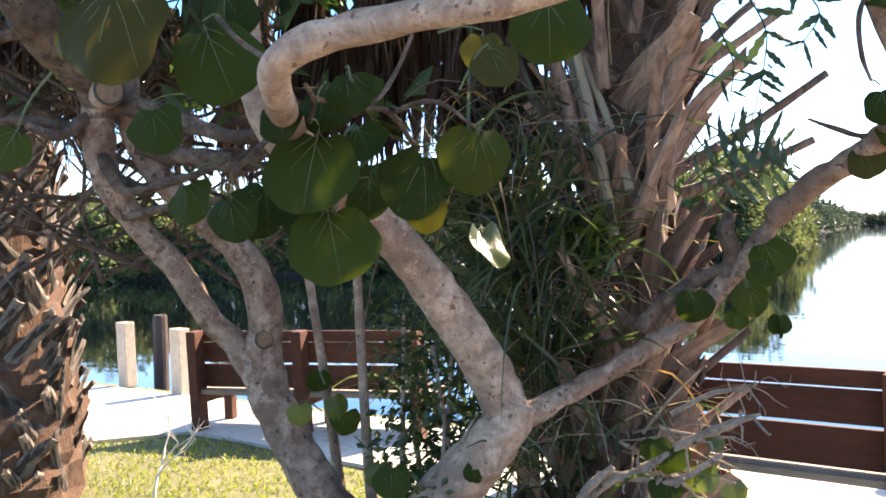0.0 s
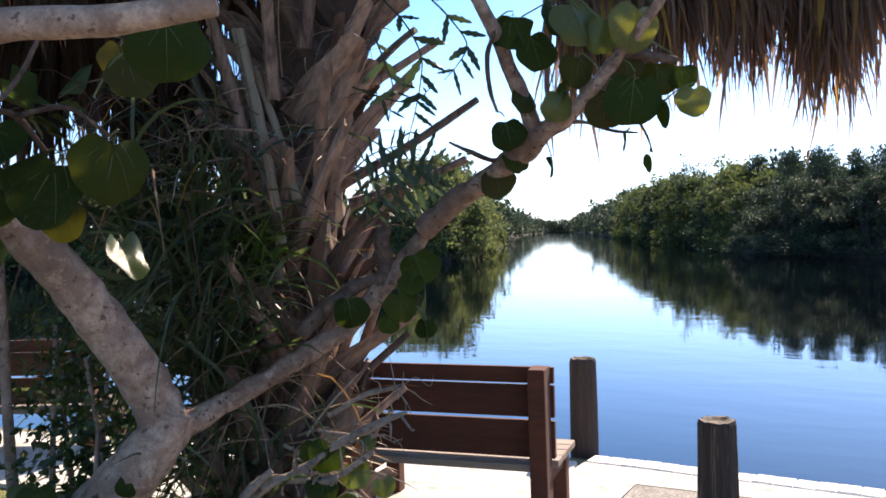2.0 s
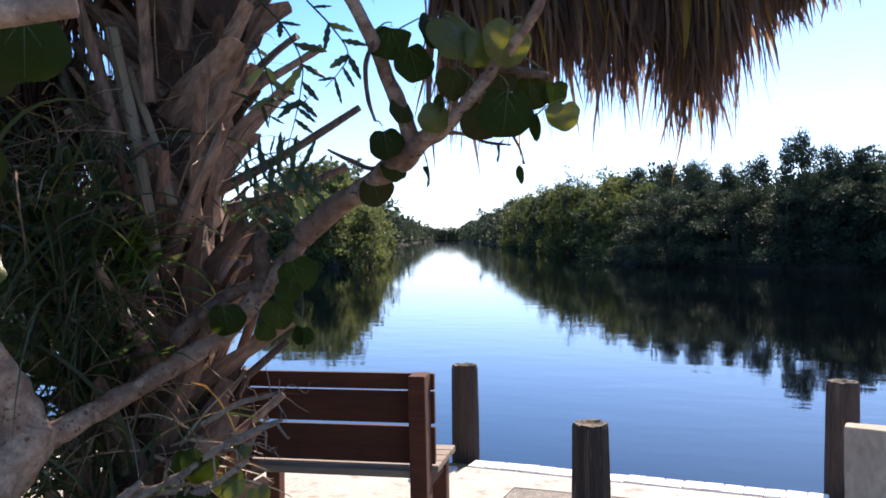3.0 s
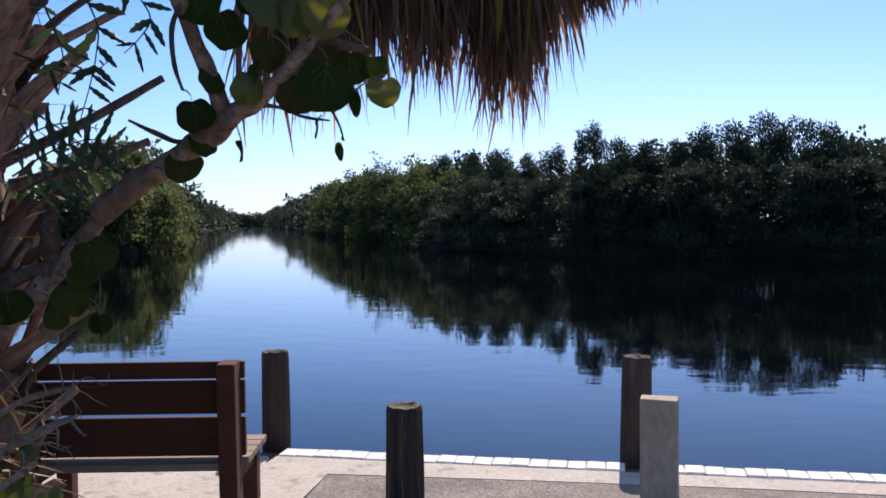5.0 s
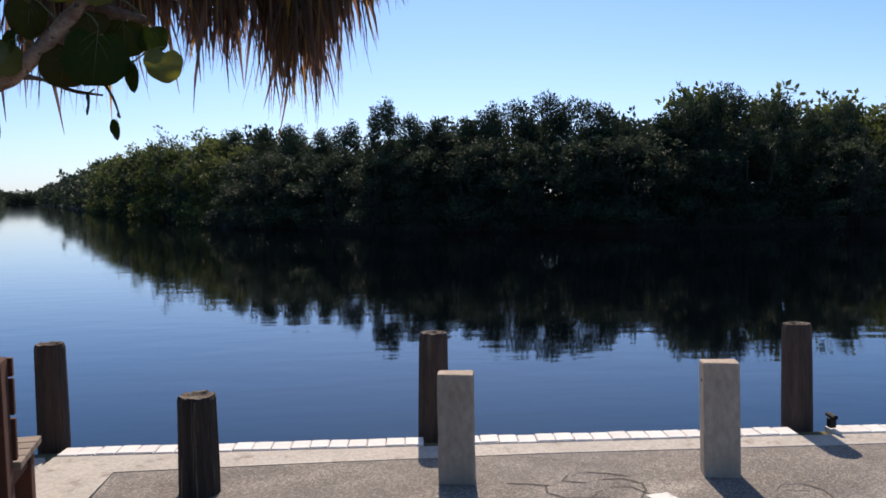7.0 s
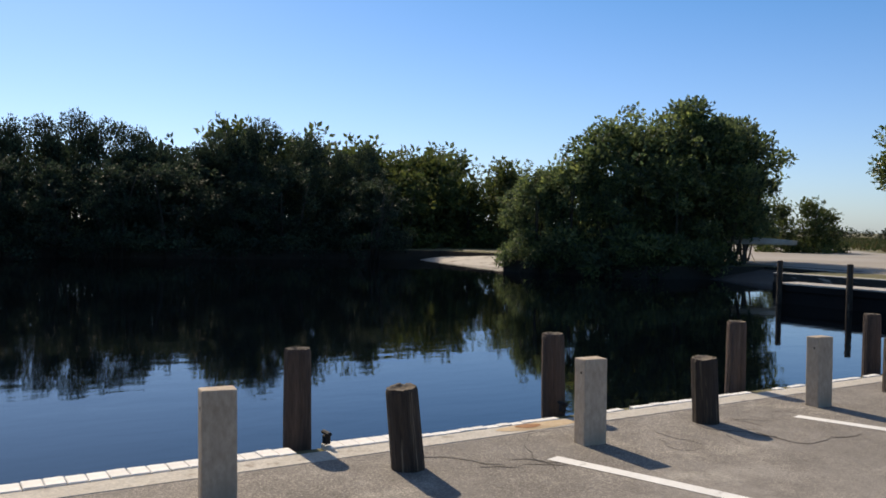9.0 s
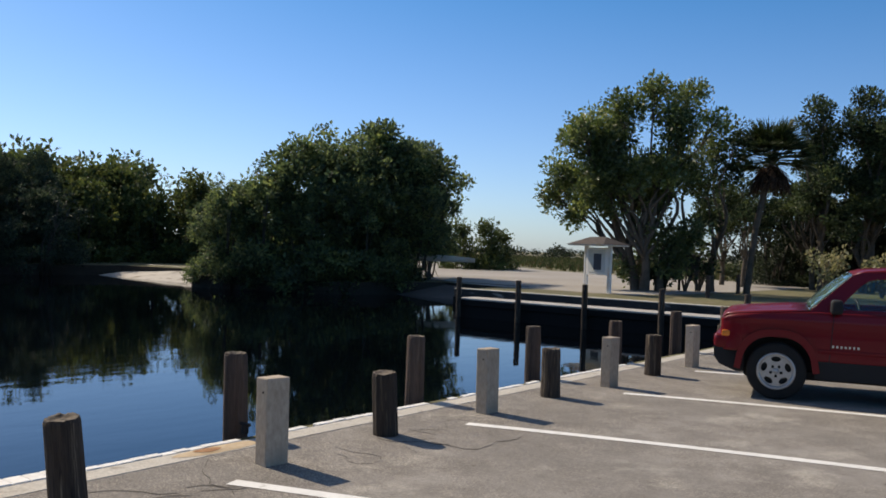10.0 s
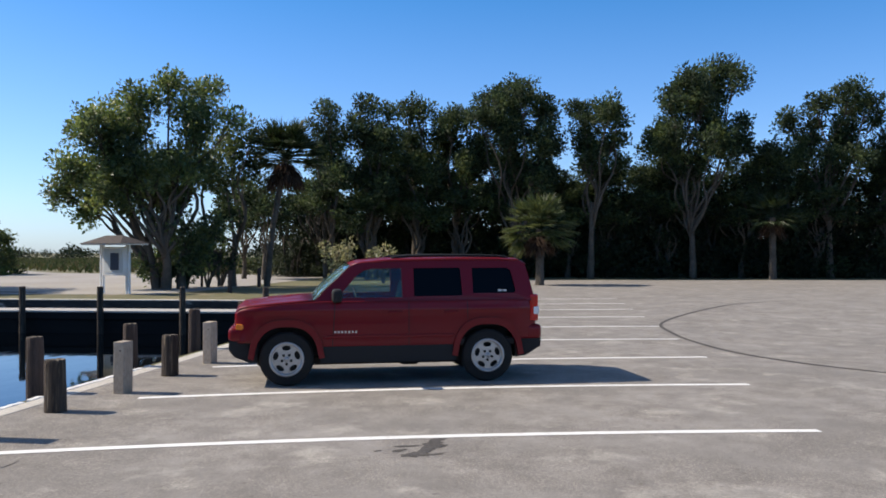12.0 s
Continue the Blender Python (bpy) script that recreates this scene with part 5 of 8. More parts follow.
def far_palm(at, height, radius, leaves, stalk, label, seed, lean=(0, 0), skirt=0, green="palm", low=-0.5):
    t = thing("palm_tree", at, label, "palm tree", "palms beyond the car park")
    bm = bmesh.new()
    top = Vector((lean[0], lean[1], height))
    tube(bm, smooth_line([(0, 0, -0.3), (lean[0] * 0.3, lean[1] * 0.3, height * 0.4), top], 6), (radius * 1.2, radius, radius), 10, 0.2, 5)
    part("trunk", bm, M["farbark"], t)
    g = random.Random(seed)
    roots, ways, dead_r, dead_w = [], [], [], []
    for k in range(leaves):
        a, e = g.uniform(0, math.tau), g.uniform(low, 1.35)
        d = Vector((math.cos(a) * math.cos(e), math.sin(a) * math.cos(e), math.sin(e)))
        end = top + d * stalk * g.uniform(0.8, 1.1)
        part("leaf_stalk", tube(bmesh.new(), [top, top.lerp(end, 0.5) + Vector((0, 0, 0.06)), end], (0.02, 0.012), 4), M["palm"], t)
        roots.append(end)
        ways.append(d)
    for k in range(skirt):
        a = g.uniform(0, math.tau)
        d = Vector((math.cos(a) * 0.5, math.sin(a) * 0.5, -0.8))
        dead_r.append(top + d * stalk * g.uniform(0.2, 0.8))
        dead_w.append(d)
    ro, wa, le, wi, dr = fan(roots, ways, seed, blade=stalk * 0.8, width=0.06, droop=0.35)
    shared("crown", straps("crown", ro, wa, le, wi, dr, 4, seed), M[green], t)
    if skirt:
        ro, wa, le, wi, dr = fan(dead_r, dead_w, seed + 1, blade=stalk * 0.9, width=0.06, droop=1.2, n=18)
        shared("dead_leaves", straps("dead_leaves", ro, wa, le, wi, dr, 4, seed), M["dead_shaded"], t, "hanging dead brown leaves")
    return t


far_palm(pose(43.4, -4.8, 0), 2.8, 0.2, 80, 1.15, "short round-headed fan palm at the car park edge", 3, skirt=26, green="yellow_palm", low=-0.8)
far_palm(pose(41.8, 8.8, 0), 6.35, 0.15, 90, 1.25, "tall leaning fan palm with a skirt of dead leaves", 4, lean=(0.3, -0.9), skirt=46, low=-0.3)
far_palm(pose(53.5, -18.6, 0), 3.7, 0.2, 34, 1.0, "fan palm among the tree row", 6, skirt=20)

# the pale flowering shrub beside the car and the plants under the lone tree
pale = leaf_material("pale_shrub_leaves", [(0.08, 0.1, 0.04), (0.2, 0.2, 0.1), (0.3, 0.28, 0.16)], through=0.3)
for x, y, s, m in ((43.6, 5.6, 0.95, pale), (38.9, 11.7, 0.7, M["broadleaf"]), (40.2, 11.2, 0.9, M["broadleaf"]), (40.0, 12.3, 1.0, M["broadleaf"]), (41.2, 10.9, 1.1, M["broadleaf"]), (45.8, 3.6, 0.8, pale)):
    t = thing("shrub", pose(x, y, 0), "loose pale-leaved shrub under the trees", "shrub", "shrubs by the far dock")
    cl = []
    for k in range(9):
        a = r.uniform(0, math.tau)
        top = Vector((math.cos(a) * s * 0.7, math.sin(a) * s * 0.7, s * r.uniform(0.9, 2.2)))
        part("stem", tube(bmesh.new(), smooth_line([(0, 0, -0.1), top * 0.5 + Vector((0, 0, 0.2)), top], 3), (0.05, 0.02), 5), M["farbark"], t)
        cl += [(*top, 0.4), (*(top * 0.75), 0.35)]
    shared("crown", foliage("crown", cl, 160, 0.22, 31 + k), m, t)

# marsh beyond the lot and woods on the horizon
g = np.random.default_rng(5)
n = 42000
px = np.stack([g.uniform(62, 190, n), g.uniform(-10, 150, n), np.full(n, -0.05)], 1)
px = px[(px[:, 1] < 60 + (px[:, 0] - 62) * 0.9) & ((px[:, 0] > 92) | (px[:, 1] < 10 + (px[:, 0] - 62) * 0.2) | (px[:, 1] > 58) | (px[:, 1] < (px[:, 0] - 66) * 1.1 + 32))]
top = px + np.stack([g.normal(scale=0.18, size=len(px)), g.normal(scale=0.18, size=len(px)), g.uniform(0.25, 0.75, len(px))], 1)
ob = shared("marsh_grass", blades("marsh_grass", px, top, g.uniform(0.12, 0.32, len(px)), g.normal(size=(len(px), 3)) + [0, 0, 0.01], 0.05), M["marsh"])
tagged(ob, "tawny green marsh grass beyond the gravel lot", "marsh grass", kind="stuff")
cl = [(x, y, g.uniform(0.2, 1.6), g.uniform(1.6, 2.8)) for x, y in [(g.uniform(150, 420), g.uniform(-120, 330)) for _ in range(500)] if x + 0.35 * y > 190]
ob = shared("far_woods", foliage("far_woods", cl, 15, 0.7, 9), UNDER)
tagged(ob, "low green scrub along the horizon", "woods", kind="stuff")
cl = [(x, y, g.uniform(0.5, 4), g.uniform(2, 4)) for x, y in [(g.uniform(-420, -90), g.uniform(-10, 130)) for _ in range(260)] if x < -98 and y < 10 - 0.9 * (x + 90)]
ob = shared("far_woods", foliage("far_woods", cl, 7, 1.4, 10), M["mangrove"])
tagged(ob, "low green scrub behind the far bank", "woods", kind="stuff")


# ---- kiosk, pavilion, boat rack ----
def kiosk(at):
    t = thing("notice_board", at, "white-framed notice board under a small roof", "notice board")
    for x in (-0.76, 0.76):
        for dx in (-0.05, 0.09):
            part("post", one_box((0.075, 0.09, 2.3), (x + dx, 0, 1.15), 0.01), M["white"], t)
    bm = bmesh.new()
    eave = [bm.verts.new(q) for q in ((-1.22, -0.75, 2.3), (1.22, -0.75, 2.3), (1.22, 0.75, 2.3), (-1.22, 0.75, 2.3))]
    ridge = [bm.verts.new(q) for q in ((-0.5, 0, 2.68), (0.5, 0, 2.68))]
    for q in ((eave[0], eave[1], ridge[1], ridge[0]), (eave[2], eave[3], ridge[0], ridge[1]), (eave[1], eave[2], ridge[1]), (eave[3], eave[0], ridge[0]), tuple(eave[::-1])):
        bm.faces.new(q)
    bmesh.ops.recalc_face_normals(bm, faces=bm.faces)
    part("roof", bm, M["shingle"], t, "brown-grey shingled hip roof")
    part("fascia", one_box((2.36, 1.4, 0.06), (0, 0, 2.266), 0.01), M["white"], t)
    board_frame = part("frame", one_box((1.36, 0.1, 1.32), (0, 0, 1.5), 0.02), M["white"], t)
    part("poster", one_box((1.08, 0.02, 1.1), (0, -0.062, 1.52), 0.0), surface("faded_poster", (0.35, 0.4, 0.42), (0.62, 0.63, 0.6), grain=2, patch=1.2, rough=0.6, bump=0), board_frame, "faded grey poster")
    part("picture", one_box((0.5, 0.02, 0.78), (0.08, -0.066, 1.48), 0.0), plain("dark_print", (0.05, 0.06, 0.08), 0.6), board_frame, "dark printed picture")
    return t


kiosk(pose(33.4, 12.4, -0.01, 0, 0, -112)).scale.z = 0.89
rack = thing("boat_rack", pose(35.3, 23.4, 0, 0, 0, -58), "low timber rack at the lot's edge", "rack")
for x in (-1.7, 0.2):
    for y in (-0.35, 0.35):
        part("post", one_box((0.12, 0.12, 0.98), (x, y, 0.45), 0.01), M["darkwood"], rack)
    part("crossbar", one_box((0.1, 0.95, 0.1), (x, 0, 0.9), 0.01), M["darkwood"], rack)
boat = thing("canoe", pose(35.3, 23.4, 0.94, 0, 0, -58), "pale upturned canoe lying on the rack", "canoe")
bm = bmesh.new()
rings = []
for k in range(15):
    u = k / 14 * 2 - 1
    w = 0.42 * (1 - abs(u) ** 2.6) + 0.015
    h = 0.34 * (1 - 0.35 * abs(u) ** 2)
    rings.append([bm.verts.new((u * 2.6, w * math.cos(a), 0.02 + h * max(0, math.sin(a)) ** 0.7)) for a in (math.pi * s / 10 for s in range(11))])
for a, b in zip(rings, rings[1:]):
    for s in range(10):
        bm.faces.new((a[s], b[s], b[s + 1], a[s + 1]))
bmesh.ops.recalc_face_normals(bm, faces=bm.faces)
hull = part("hull", bm, surface("chalky_hull", (0.38, 0.34, 0.28), (0.55, 0.5, 0.42), grain=10, patch=2, rough=0.6, bump=0.1), boat, smooth=True)
sol = hull.modifiers.new("thickness", "SOLIDIFY")
sol.thickness = 0.02

dark_board = thing("information_board", pose(40.4, 11.15, 0, 0, 0, -65), "dark wooden sign board on two posts under the trees", "sign board")
for x in (-0.5, 0.5):
    part("post", one_box((0.12, 0.12, 1.74), (x * 0.8, 0, 0.87), 0.01), M["darkwood"], dark_board)
part("board", one_box((1.0, 0.12, 0.7), (0, 0, 1.42), 0.02), M["darkwood"], dark_board)
for x, y in ((40.9, 14.0), (41.0, 8.9), (35.2, 8.2)):
    tagged(timber_post("timber_post", 1.45 if y > 10 else 0.9, 0.09, 0.3, x, pose(x, y, 0), M["piling"]), "thin weathered timber post on the grass", "post")


# ---- the parked car ----
def wheel(parent, x, y, side):
    w = part("wheel", lathe([(0.0, 0.215), (0.0, 0.315), (0.015, 0.338), (0.05, 0.346), (0.165, 0.346), (0.2, 0.338), (0.215, 0.315), (0.215, 0.215)]), M["rubber"], parent, smooth=True,
             at=pose(x, y, 0.346) @ Matrix.Rotation(radians(0 if side > 0 else 180), 4, "Z") @ Matrix.Translation((0, -0.11, 0)))
    part("rim", lathe([(0.03, 0.0), (0.06, 0.0), (0.06, 0.19), (0.10, 0.2), (0.205, 0.2), (0.222, 0.222), (0.2, 0.226), (0.03, 0.222)][::-1]), plain("dark_rim_well", (0.06, 0.06, 0.062), 0.5, 0.5), w, smooth=False)
    holes = []
    for k in range(5):
        a = math.tau * k / 5 + 0.3
        holes.append([(0.142 * math.cos(a) + 0.034 * math.cos(q) * math.cos(a) - 0.056 * math.sin(q) * math.sin(a), 0.142 * math.sin(a) + 0.034 * math.cos(q) * math.sin(a) + 0.056 * math.sin(q) * math.cos(a)) for q in (math.tau * i / 12 for i in range(12))])
    part("disc", slab(arc(0, 0, 0.2, 0, 351, 39), holes, 0.165, 0.19), M["alloy"], w, "silver wheel disc with five openings")
    for k in range(5):
        a = math.tau * k / 5 + 0.3 + math.pi / 5
        bm = bmesh.new()
        box(bm, (0.03, 0.022, 0.03), (0.062 * math.cos(a), 0.2, 0.062 * math.sin(a)), 0.006)
        part("lug_nut", bm, M["black"], w)
    part("hub", lathe([(0.17, 0.0), (0.208, 0.0), (0.206, 0.03), (0.18, 0.036)][::-1]), M["alloy"], w, smooth=True)
    part("rim_edge", lathe([(0.19, 0.186), (0.217, 0.19), (0.223, 0.205), (0.221, 0.224), (0.19, 0.226)][::-1]), M["alloy"], w, smooth=True)


def lathe(profile, steps=40):
    """A turned body about the y axis: rows of y and radius."""
    bm = bmesh.new()
    rings = []
    for y, rad in profile:
        rings.append([bm.verts.new((rad * math.cos(a), y, rad * math.sin(a))) for a in (math.tau * k / steps for k in range(steps))] if rad > 1e-4 else [bm.verts.new((0, y, 0))] * steps)
    for a, b in zip(rings, rings[1:]):
        for k in range(steps):
            vs = []
            for v in (a[k], a[(k + 1) % steps], b[(k + 1) % steps], b[k]):
                if v not in vs:
                    vs.append(v)
            if len(vs) > 2:
                bm.faces.new(vs)
    bmesh.ops.recalc_face_normals(bm, faces=bm.faces)
    return bm


def slab(outline, holes, y0, y1, bevel=0.0):
    """A plate with openings: outline and holes in x and z, from y0 to y1 (each a number or a function of x and z)."""
    bm = bmesh.new()
    edges = []
    for pts in (outline, *holes):
        vs = [bm.verts.new((x, 0, z)) for x, z in pts]
        edges += [bm.edges.new((a, b)) for a, b in zip(vs, vs[1:] + vs[:1])]
    bmesh.ops.triangle_fill(bm, use_beauty=True, use_dissolve=False, edges=edges, normal=(0, -1, 0))
    front = bm.faces[:]
    made = bmesh.ops.extrude_face_region(bm, geom=front)
    back = {v for v in made["geom"] if isinstance(v, bmesh.types.BMVert)}
    for v in bm.verts:
        y = y1 if v in back else y0
        v.co.y = y(v.co.x, v.co.z) if callable(y) else y
    bmesh.ops.recalc_face_normals(bm, faces=bm.faces)
    return bm


def arc(cx, cz, r, a0, a1, n=10):
    return [(cx + r * math.cos(radians(a0 + (a1 - a0) * k / n)), cz + r * math.sin(radians(a0 + (a1 - a0) * k / n))) for k in range(n + 1)]


def car(at):
    """A boxy small off-road estate: x forward, y to its left, wheels at x = 1.32 and -1.315."""
    c = thing("parked_car", at, "dark red boxy estate car parked nose to the water", "car")
    F, B, R = 1.32, -1.315, 0.415

    def side(x, z):
        ends = 0.13 * max(0.0, (abs(x) - 1.6) / 0.42) ** 2.4
        waist = 0.012 * max(0.0, 1 - abs(z - 0.97) / 0.05)          # shoulder crease under the windows
        return 0.868 - 0.09 * (z - 0.72) ** 2 - 0.04 * max(0.0, z - 0.97) - ends + waist

    def arch(dx, r=R):
        """Height of a squared-off wheel arch over the axle."""
        return 0.35 + 0.42 * r / R * (1 - min(1.0, abs(dx) / r) ** 2.8) ** 0.55

    def low(x):
        for w in (F, B):
            if abs(x - w) < R:
                return max(0.36, arch(x - w))
        return 0.47 if B < x < F else 0.56

    def high(x):
        return 1.085 if x < 0.9 else 1.085 - 0.075 * (x - 0.9) - 0.06 * max(0.0, (x - 1.72) / 0.25) ** 2

    for sign in (1, -1):
        bm = bmesh.new()
        cols, rows = sorted({-2.0 + 3.97 * k / 130 for k in range(131)} | {w + q for w in (F, B) for q in (-R - 0.001, -R + 0.001, R - 0.001, R + 0.001)}), 14
        grid = []
        for x in cols:
            z0, z1 = low(x), high(x)
            grid.append([bm.verts.new((x, sign * side(x, z0 + (z1 - z0) * k / rows), z0 + (z1 - z0) * k / rows)) for k in range(rows + 1)])
        for a, b in zip(grid, grid[1:]):
            for k in range(rows):
                f = (a[k], b[k], b[k + 1], a[k + 1])
                bm.faces.new(f if sign < 0 else f[::-1])
        ob = part("side_panel", bm, M["red"], c, smooth=True)
        ob.modifiers.new("thickness", "SOLIDIFY").thickness = 0.03
        part("sill_cladding", slab([(F - R - 0.01, 0.50), (B + R + 0.01, 0.50), (B + R + 0.02, 0.29), (F - R - 0.02, 0.29)], [], sign * 0.868, sign * 0.74), M["black"], c, "black plastic sill cladding")
        for wx in (F, B):
            rim_line = [(wx + q, arch(q, R + 0.07) + 0.012) for q in (-(R + 0.07) + 2 * (R + 0.07) * k / 28 for k in range(29))]
            hole_line = [(wx + q, arch(q, R - 0.004) - 0.004) for q in (-(R - 0.004) + 2 * (R - 0.004) * k / 28 for k in range(29))]
            part("wheel_arch", slab(rim_line + hole_line[::-1], [], sign * 0.80, sign * 0.893), M["red"], c)
            part("arch_liner", slab([(wx - R - 0.01, 0.33)] + [(wx + q, arch(q, R + 0.01)) for q in (-R + 2 * R * k / 16 for k in range(17))] + [(wx + R + 0.01, 0.33)], [], sign * 0.40, sign * 0.62), M["black"], c)

        def upper(inset=0.0, s=sign):
            return lambda x, z: s * (0.832 - 0.135 * (z - 1.05) / 0.56 - 0.05 * max(0.0, -1.7 - x) - inset)
        frame_line = [(1.0, 1.065), (0.95, 1.10), (0.50, 1.535), (0.40, 1.572), (0.05, 1.60), (-0.8, 1.612), (-1.74, 1.60), (-1.83, 1.575), (-1.87, 1.53), (-1.975, 1.10), (-1.98, 1.065)]
        win_f = [(0.66, 1.125), (0.60, 1.20), (0.42, 1.41), (0.33, 1.475), (0.22, 1.50), (-0.16, 1.505), (-0.17, 1.49), (-0.18, 1.125)]
        win_m = [(-0.335, 1.135), (-0.335, 1.505), (-0.94, 1.51), (-0.965, 1.49), (-0.985, 1.15), (-0.97, 1.14)]
        win_r = [(-1.13, 1.17), (-1.125, 1.505), (-1.60, 1.505), (-1.655, 1.475), (-1.715, 1.20), (-1.69, 1.17)]
        part("window_frame", slab(frame_line, [win_f, win_m, win_r], upper(), upper(0.05)), M["red"], c)
        part("front_side_window", slab(win_f, [], upper(0.02), upper(0.024)), M["clear"], c, "clear side window").visible_shadow = False
        part("rear_side_window", slab(win_m, [], upper(0.02), upper(0.024)), M["glass"], c, "dark tinted window")
        part("quarter_window", slab(win_r, [], upper(0.02), upper(0.024)), M["glass"], c, "dark tinted window")
        for x0, x1 in ((0.70, 0.74), (-0.26, -0.26), (-1.04, -1.05)):
            bm = bmesh.new()
            zs = [0.49 + 0.585 * k / 12 for k in range(13)]
            lo, hi = [], []
            for z in zs:
                x = x0 + (x1 - x0) * (1.07 - z) / 0.62
                if abs(x - B) < R + 0.08 and z < arch(x - B, R + 0.08) + 0.01:
                    continue
                lo.append(bm.verts.new((x - 0.005, sign * (side(x, z) + 0.0025), z)))
                hi.append(bm.verts.new((x + 0.005, sign * (side(x, z) + 0.0025), z)))
            for k in range(len(lo) - 1):
                bm.faces.new((lo[k], hi[k], hi[k + 1], lo[k + 1]))
            part("door_seam", bm, M["black"], c)
        for x in (-0.08, -0.82):
            part("door_handle", one_box((0.18, 0.035, 0.032), (x, sign * 0.872, 0.93), 0.012, segments=2), M["red"], c)
        part("rub_strip", one_box((1.72, 0.02, 0.045), (0.0, sign * 0.868, 0.625), 0.009), M["red"], c)
        mirror = part("mirror", one_box((0.13, 0.22, 0.17), (0.68, sign * 0.96, 1.16), 0.045, segments=3), M["black"], c, "black door mirror", smooth=True)
        part("mirror_arm", one_box((0.08, 0.14, 0.05), (0.69, sign * 0.85, 1.09), 0.015), M["black"], mirror)
        part("head_lamp", lathe([(-0.06, 0.0), (0.03, 0.0), (0.05, 0.05), (0.045, 0.082), (0.0, 0.095), (-0.06, 0.095)][::-1]), M["lens_clear"], c, "round clear head lamp", smooth=True, at=pose(1.90, sign * 0.63, 0.875, 0, 0, -90))
        part("side_lamp", one_box((0.2, 0.1, 0.075), (1.86, sign * 0.775, 0.765), 0.02, segments=2), M["lens_amber"], c, "amber side lamp")
        tail = part("tail_lamp", one_box((0.12, 0.16, 0.36), (-1.965, sign * 0.735, 0.97), 0.03, segments=2), M["lens_red"], c, "red tail lamp")
        part("reversing_lamp", one_box((0.08, 0.13, 0.11), (-1.995, sign * 0.757, 0.93), 0.02, segments=2), M["lens_clear"], tail, "clear reversing lamp")
        rail = smooth_line([(-0.06, sign * 0.57, 1.60), (-0.12, sign * 0.57, 1.652), (-0.6, sign * 0.57, 1.672), (-1.3, sign * 0.57, 1.668), (-1.6, sign * 0.57, 1.65), (-1.68, sign * 0.57, 1.60)], 6)
        part("roof_rail", tube(bmesh.new(), rail, (0.018, 0.018), 8), M["black"], c)
        for k in range(7):
            part("badge_letter", one_box((0.022, 0.006, 0.028), (0.70 - 0.045 * k, sign * 0.868, 0.685), 0.0), M["silver"], c)
        for k in range(2):
            part("sticker", one_box((0.05, 0.006, 0.024), (-1.50 - 0.065 * k, sign * 0.784, 1.205), 0.0), M["white"], c)
        for wx in (F, B):
            wheel(c, wx, sign * 0.755, sign)

    def loft(name, rows, vs, drop, mat):
        bm = bmesh.new()
        made = [[bm.verts.new((x, w * v, z - drop(abs(v)))) for v in vs] for x, z, w in rows]
        for a, b in zip(made, made[1:]):
            for k in range(len(vs) - 1):
                bm.faces.new((a[k], a[k + 1], b[k + 1], b[k]))
        bmesh.ops.recalc_face_normals(bm, faces=bm.faces)
        part(name, bm, mat, c, smooth=True).modifiers.new("thickness", "SOLIDIFY").thickness = -0.02

    vs = [k / 8 - 1 for k in range(17)]
    loft("bonnet", [(1.955, 0.93, 0.68), (1.95, 0.98, 0.70), (1.90, 1.025, 0.735), (1.8, 1.045, 0.775), (1.5, 1.075, 0.825), (1.2, 1.10, 0.838), (0.96, 1.115, 0.838)], vs, lambda v: 0.04 * v**3 - (0.012 if v < 0.45 else 0), M["red"])
    loft("roof", [(0.50, 1.545, 0.70), (0.36, 1.59, 0.705), (0.0, 1.622, 0.705), (-0.8, 1.638, 0.705), (-1.5, 1.636, 0.705), (-1.76, 1.622, 0.70), (-1.87, 1.575, 0.69)], vs, lambda v: 0.03 * v**6, M["red"])
    for name, quad, mat in (("windscreen", ((0.98, 0.80, 1.09), (0.98, -0.80, 1.09), (0.49, -0.68, 1.54), (0.49, 0.68, 1.54)), M["screen"]),
                            ("rear_window", ((-1.97, 0.70, 1.12), (-1.97, -0.70, 1.12), (-1.88, -0.62, 1.53), (-1.88, 0.62, 1.53)), M["glass"])):
        bm = bmesh.new()
        a, b, cc, d = [Vector(q) for q in quad]
        out = Vector((0.05, 0, 0.05)) if name == "windscreen" else Vector((-0.05, 0, 0))
        lattice = [[bm.verts.new(a.lerp(b, u / 12).lerp(d.lerp(cc, u / 12), v / 6) + out * (1 - (u / 6 - 1) ** 2) * (0.6 + 0.4 * math.sin(math.pi * v / 6))) for u in range(13)] for v in range(7)]
        for lo, hi in zip(lattice, lattice[1:]):
            for k in range(12):
                bm.faces.new((lo[k], lo[k + 1], hi[k + 1], hi[k]))
        ob = part(name, bm, mat, c, smooth=True)
        ob.modifiers.new("thickness", "SOLIDIFY").thickness = 0.006
        ob.visible_shadow = False
    part("tailgate", one_box((0.1, 1.44, 0.62), (-1.945, 0, 0.82), 0.03, segments=2), M["red"], c)
    part("front_panel", one_box((0.12, 1.36, 0.36), (1.885, 0, 0.80), 0.03, segments=2), M["red"], c)
    part("front_bumper", one_box((0.36, 1.62, 0.19), (1.875, 0, 0.665), 0.07, segments=4), M["red"], c, smooth=True)
    part("front_valance", slab([(2.05, 0.60), (2.045, 0.47), (1.98, 0.38), (1.78, 0.30), (1.69, 0.30), (1.69, 0.60)], [], -0.79, 0.79), M["black"], c, "black plastic lower bumper")
    part("rear_bumper", one_box((0.30, 1.64, 0.2), (-1.92, 0, 0.645), 0.06, segments=4), M["red"], c, smooth=True)
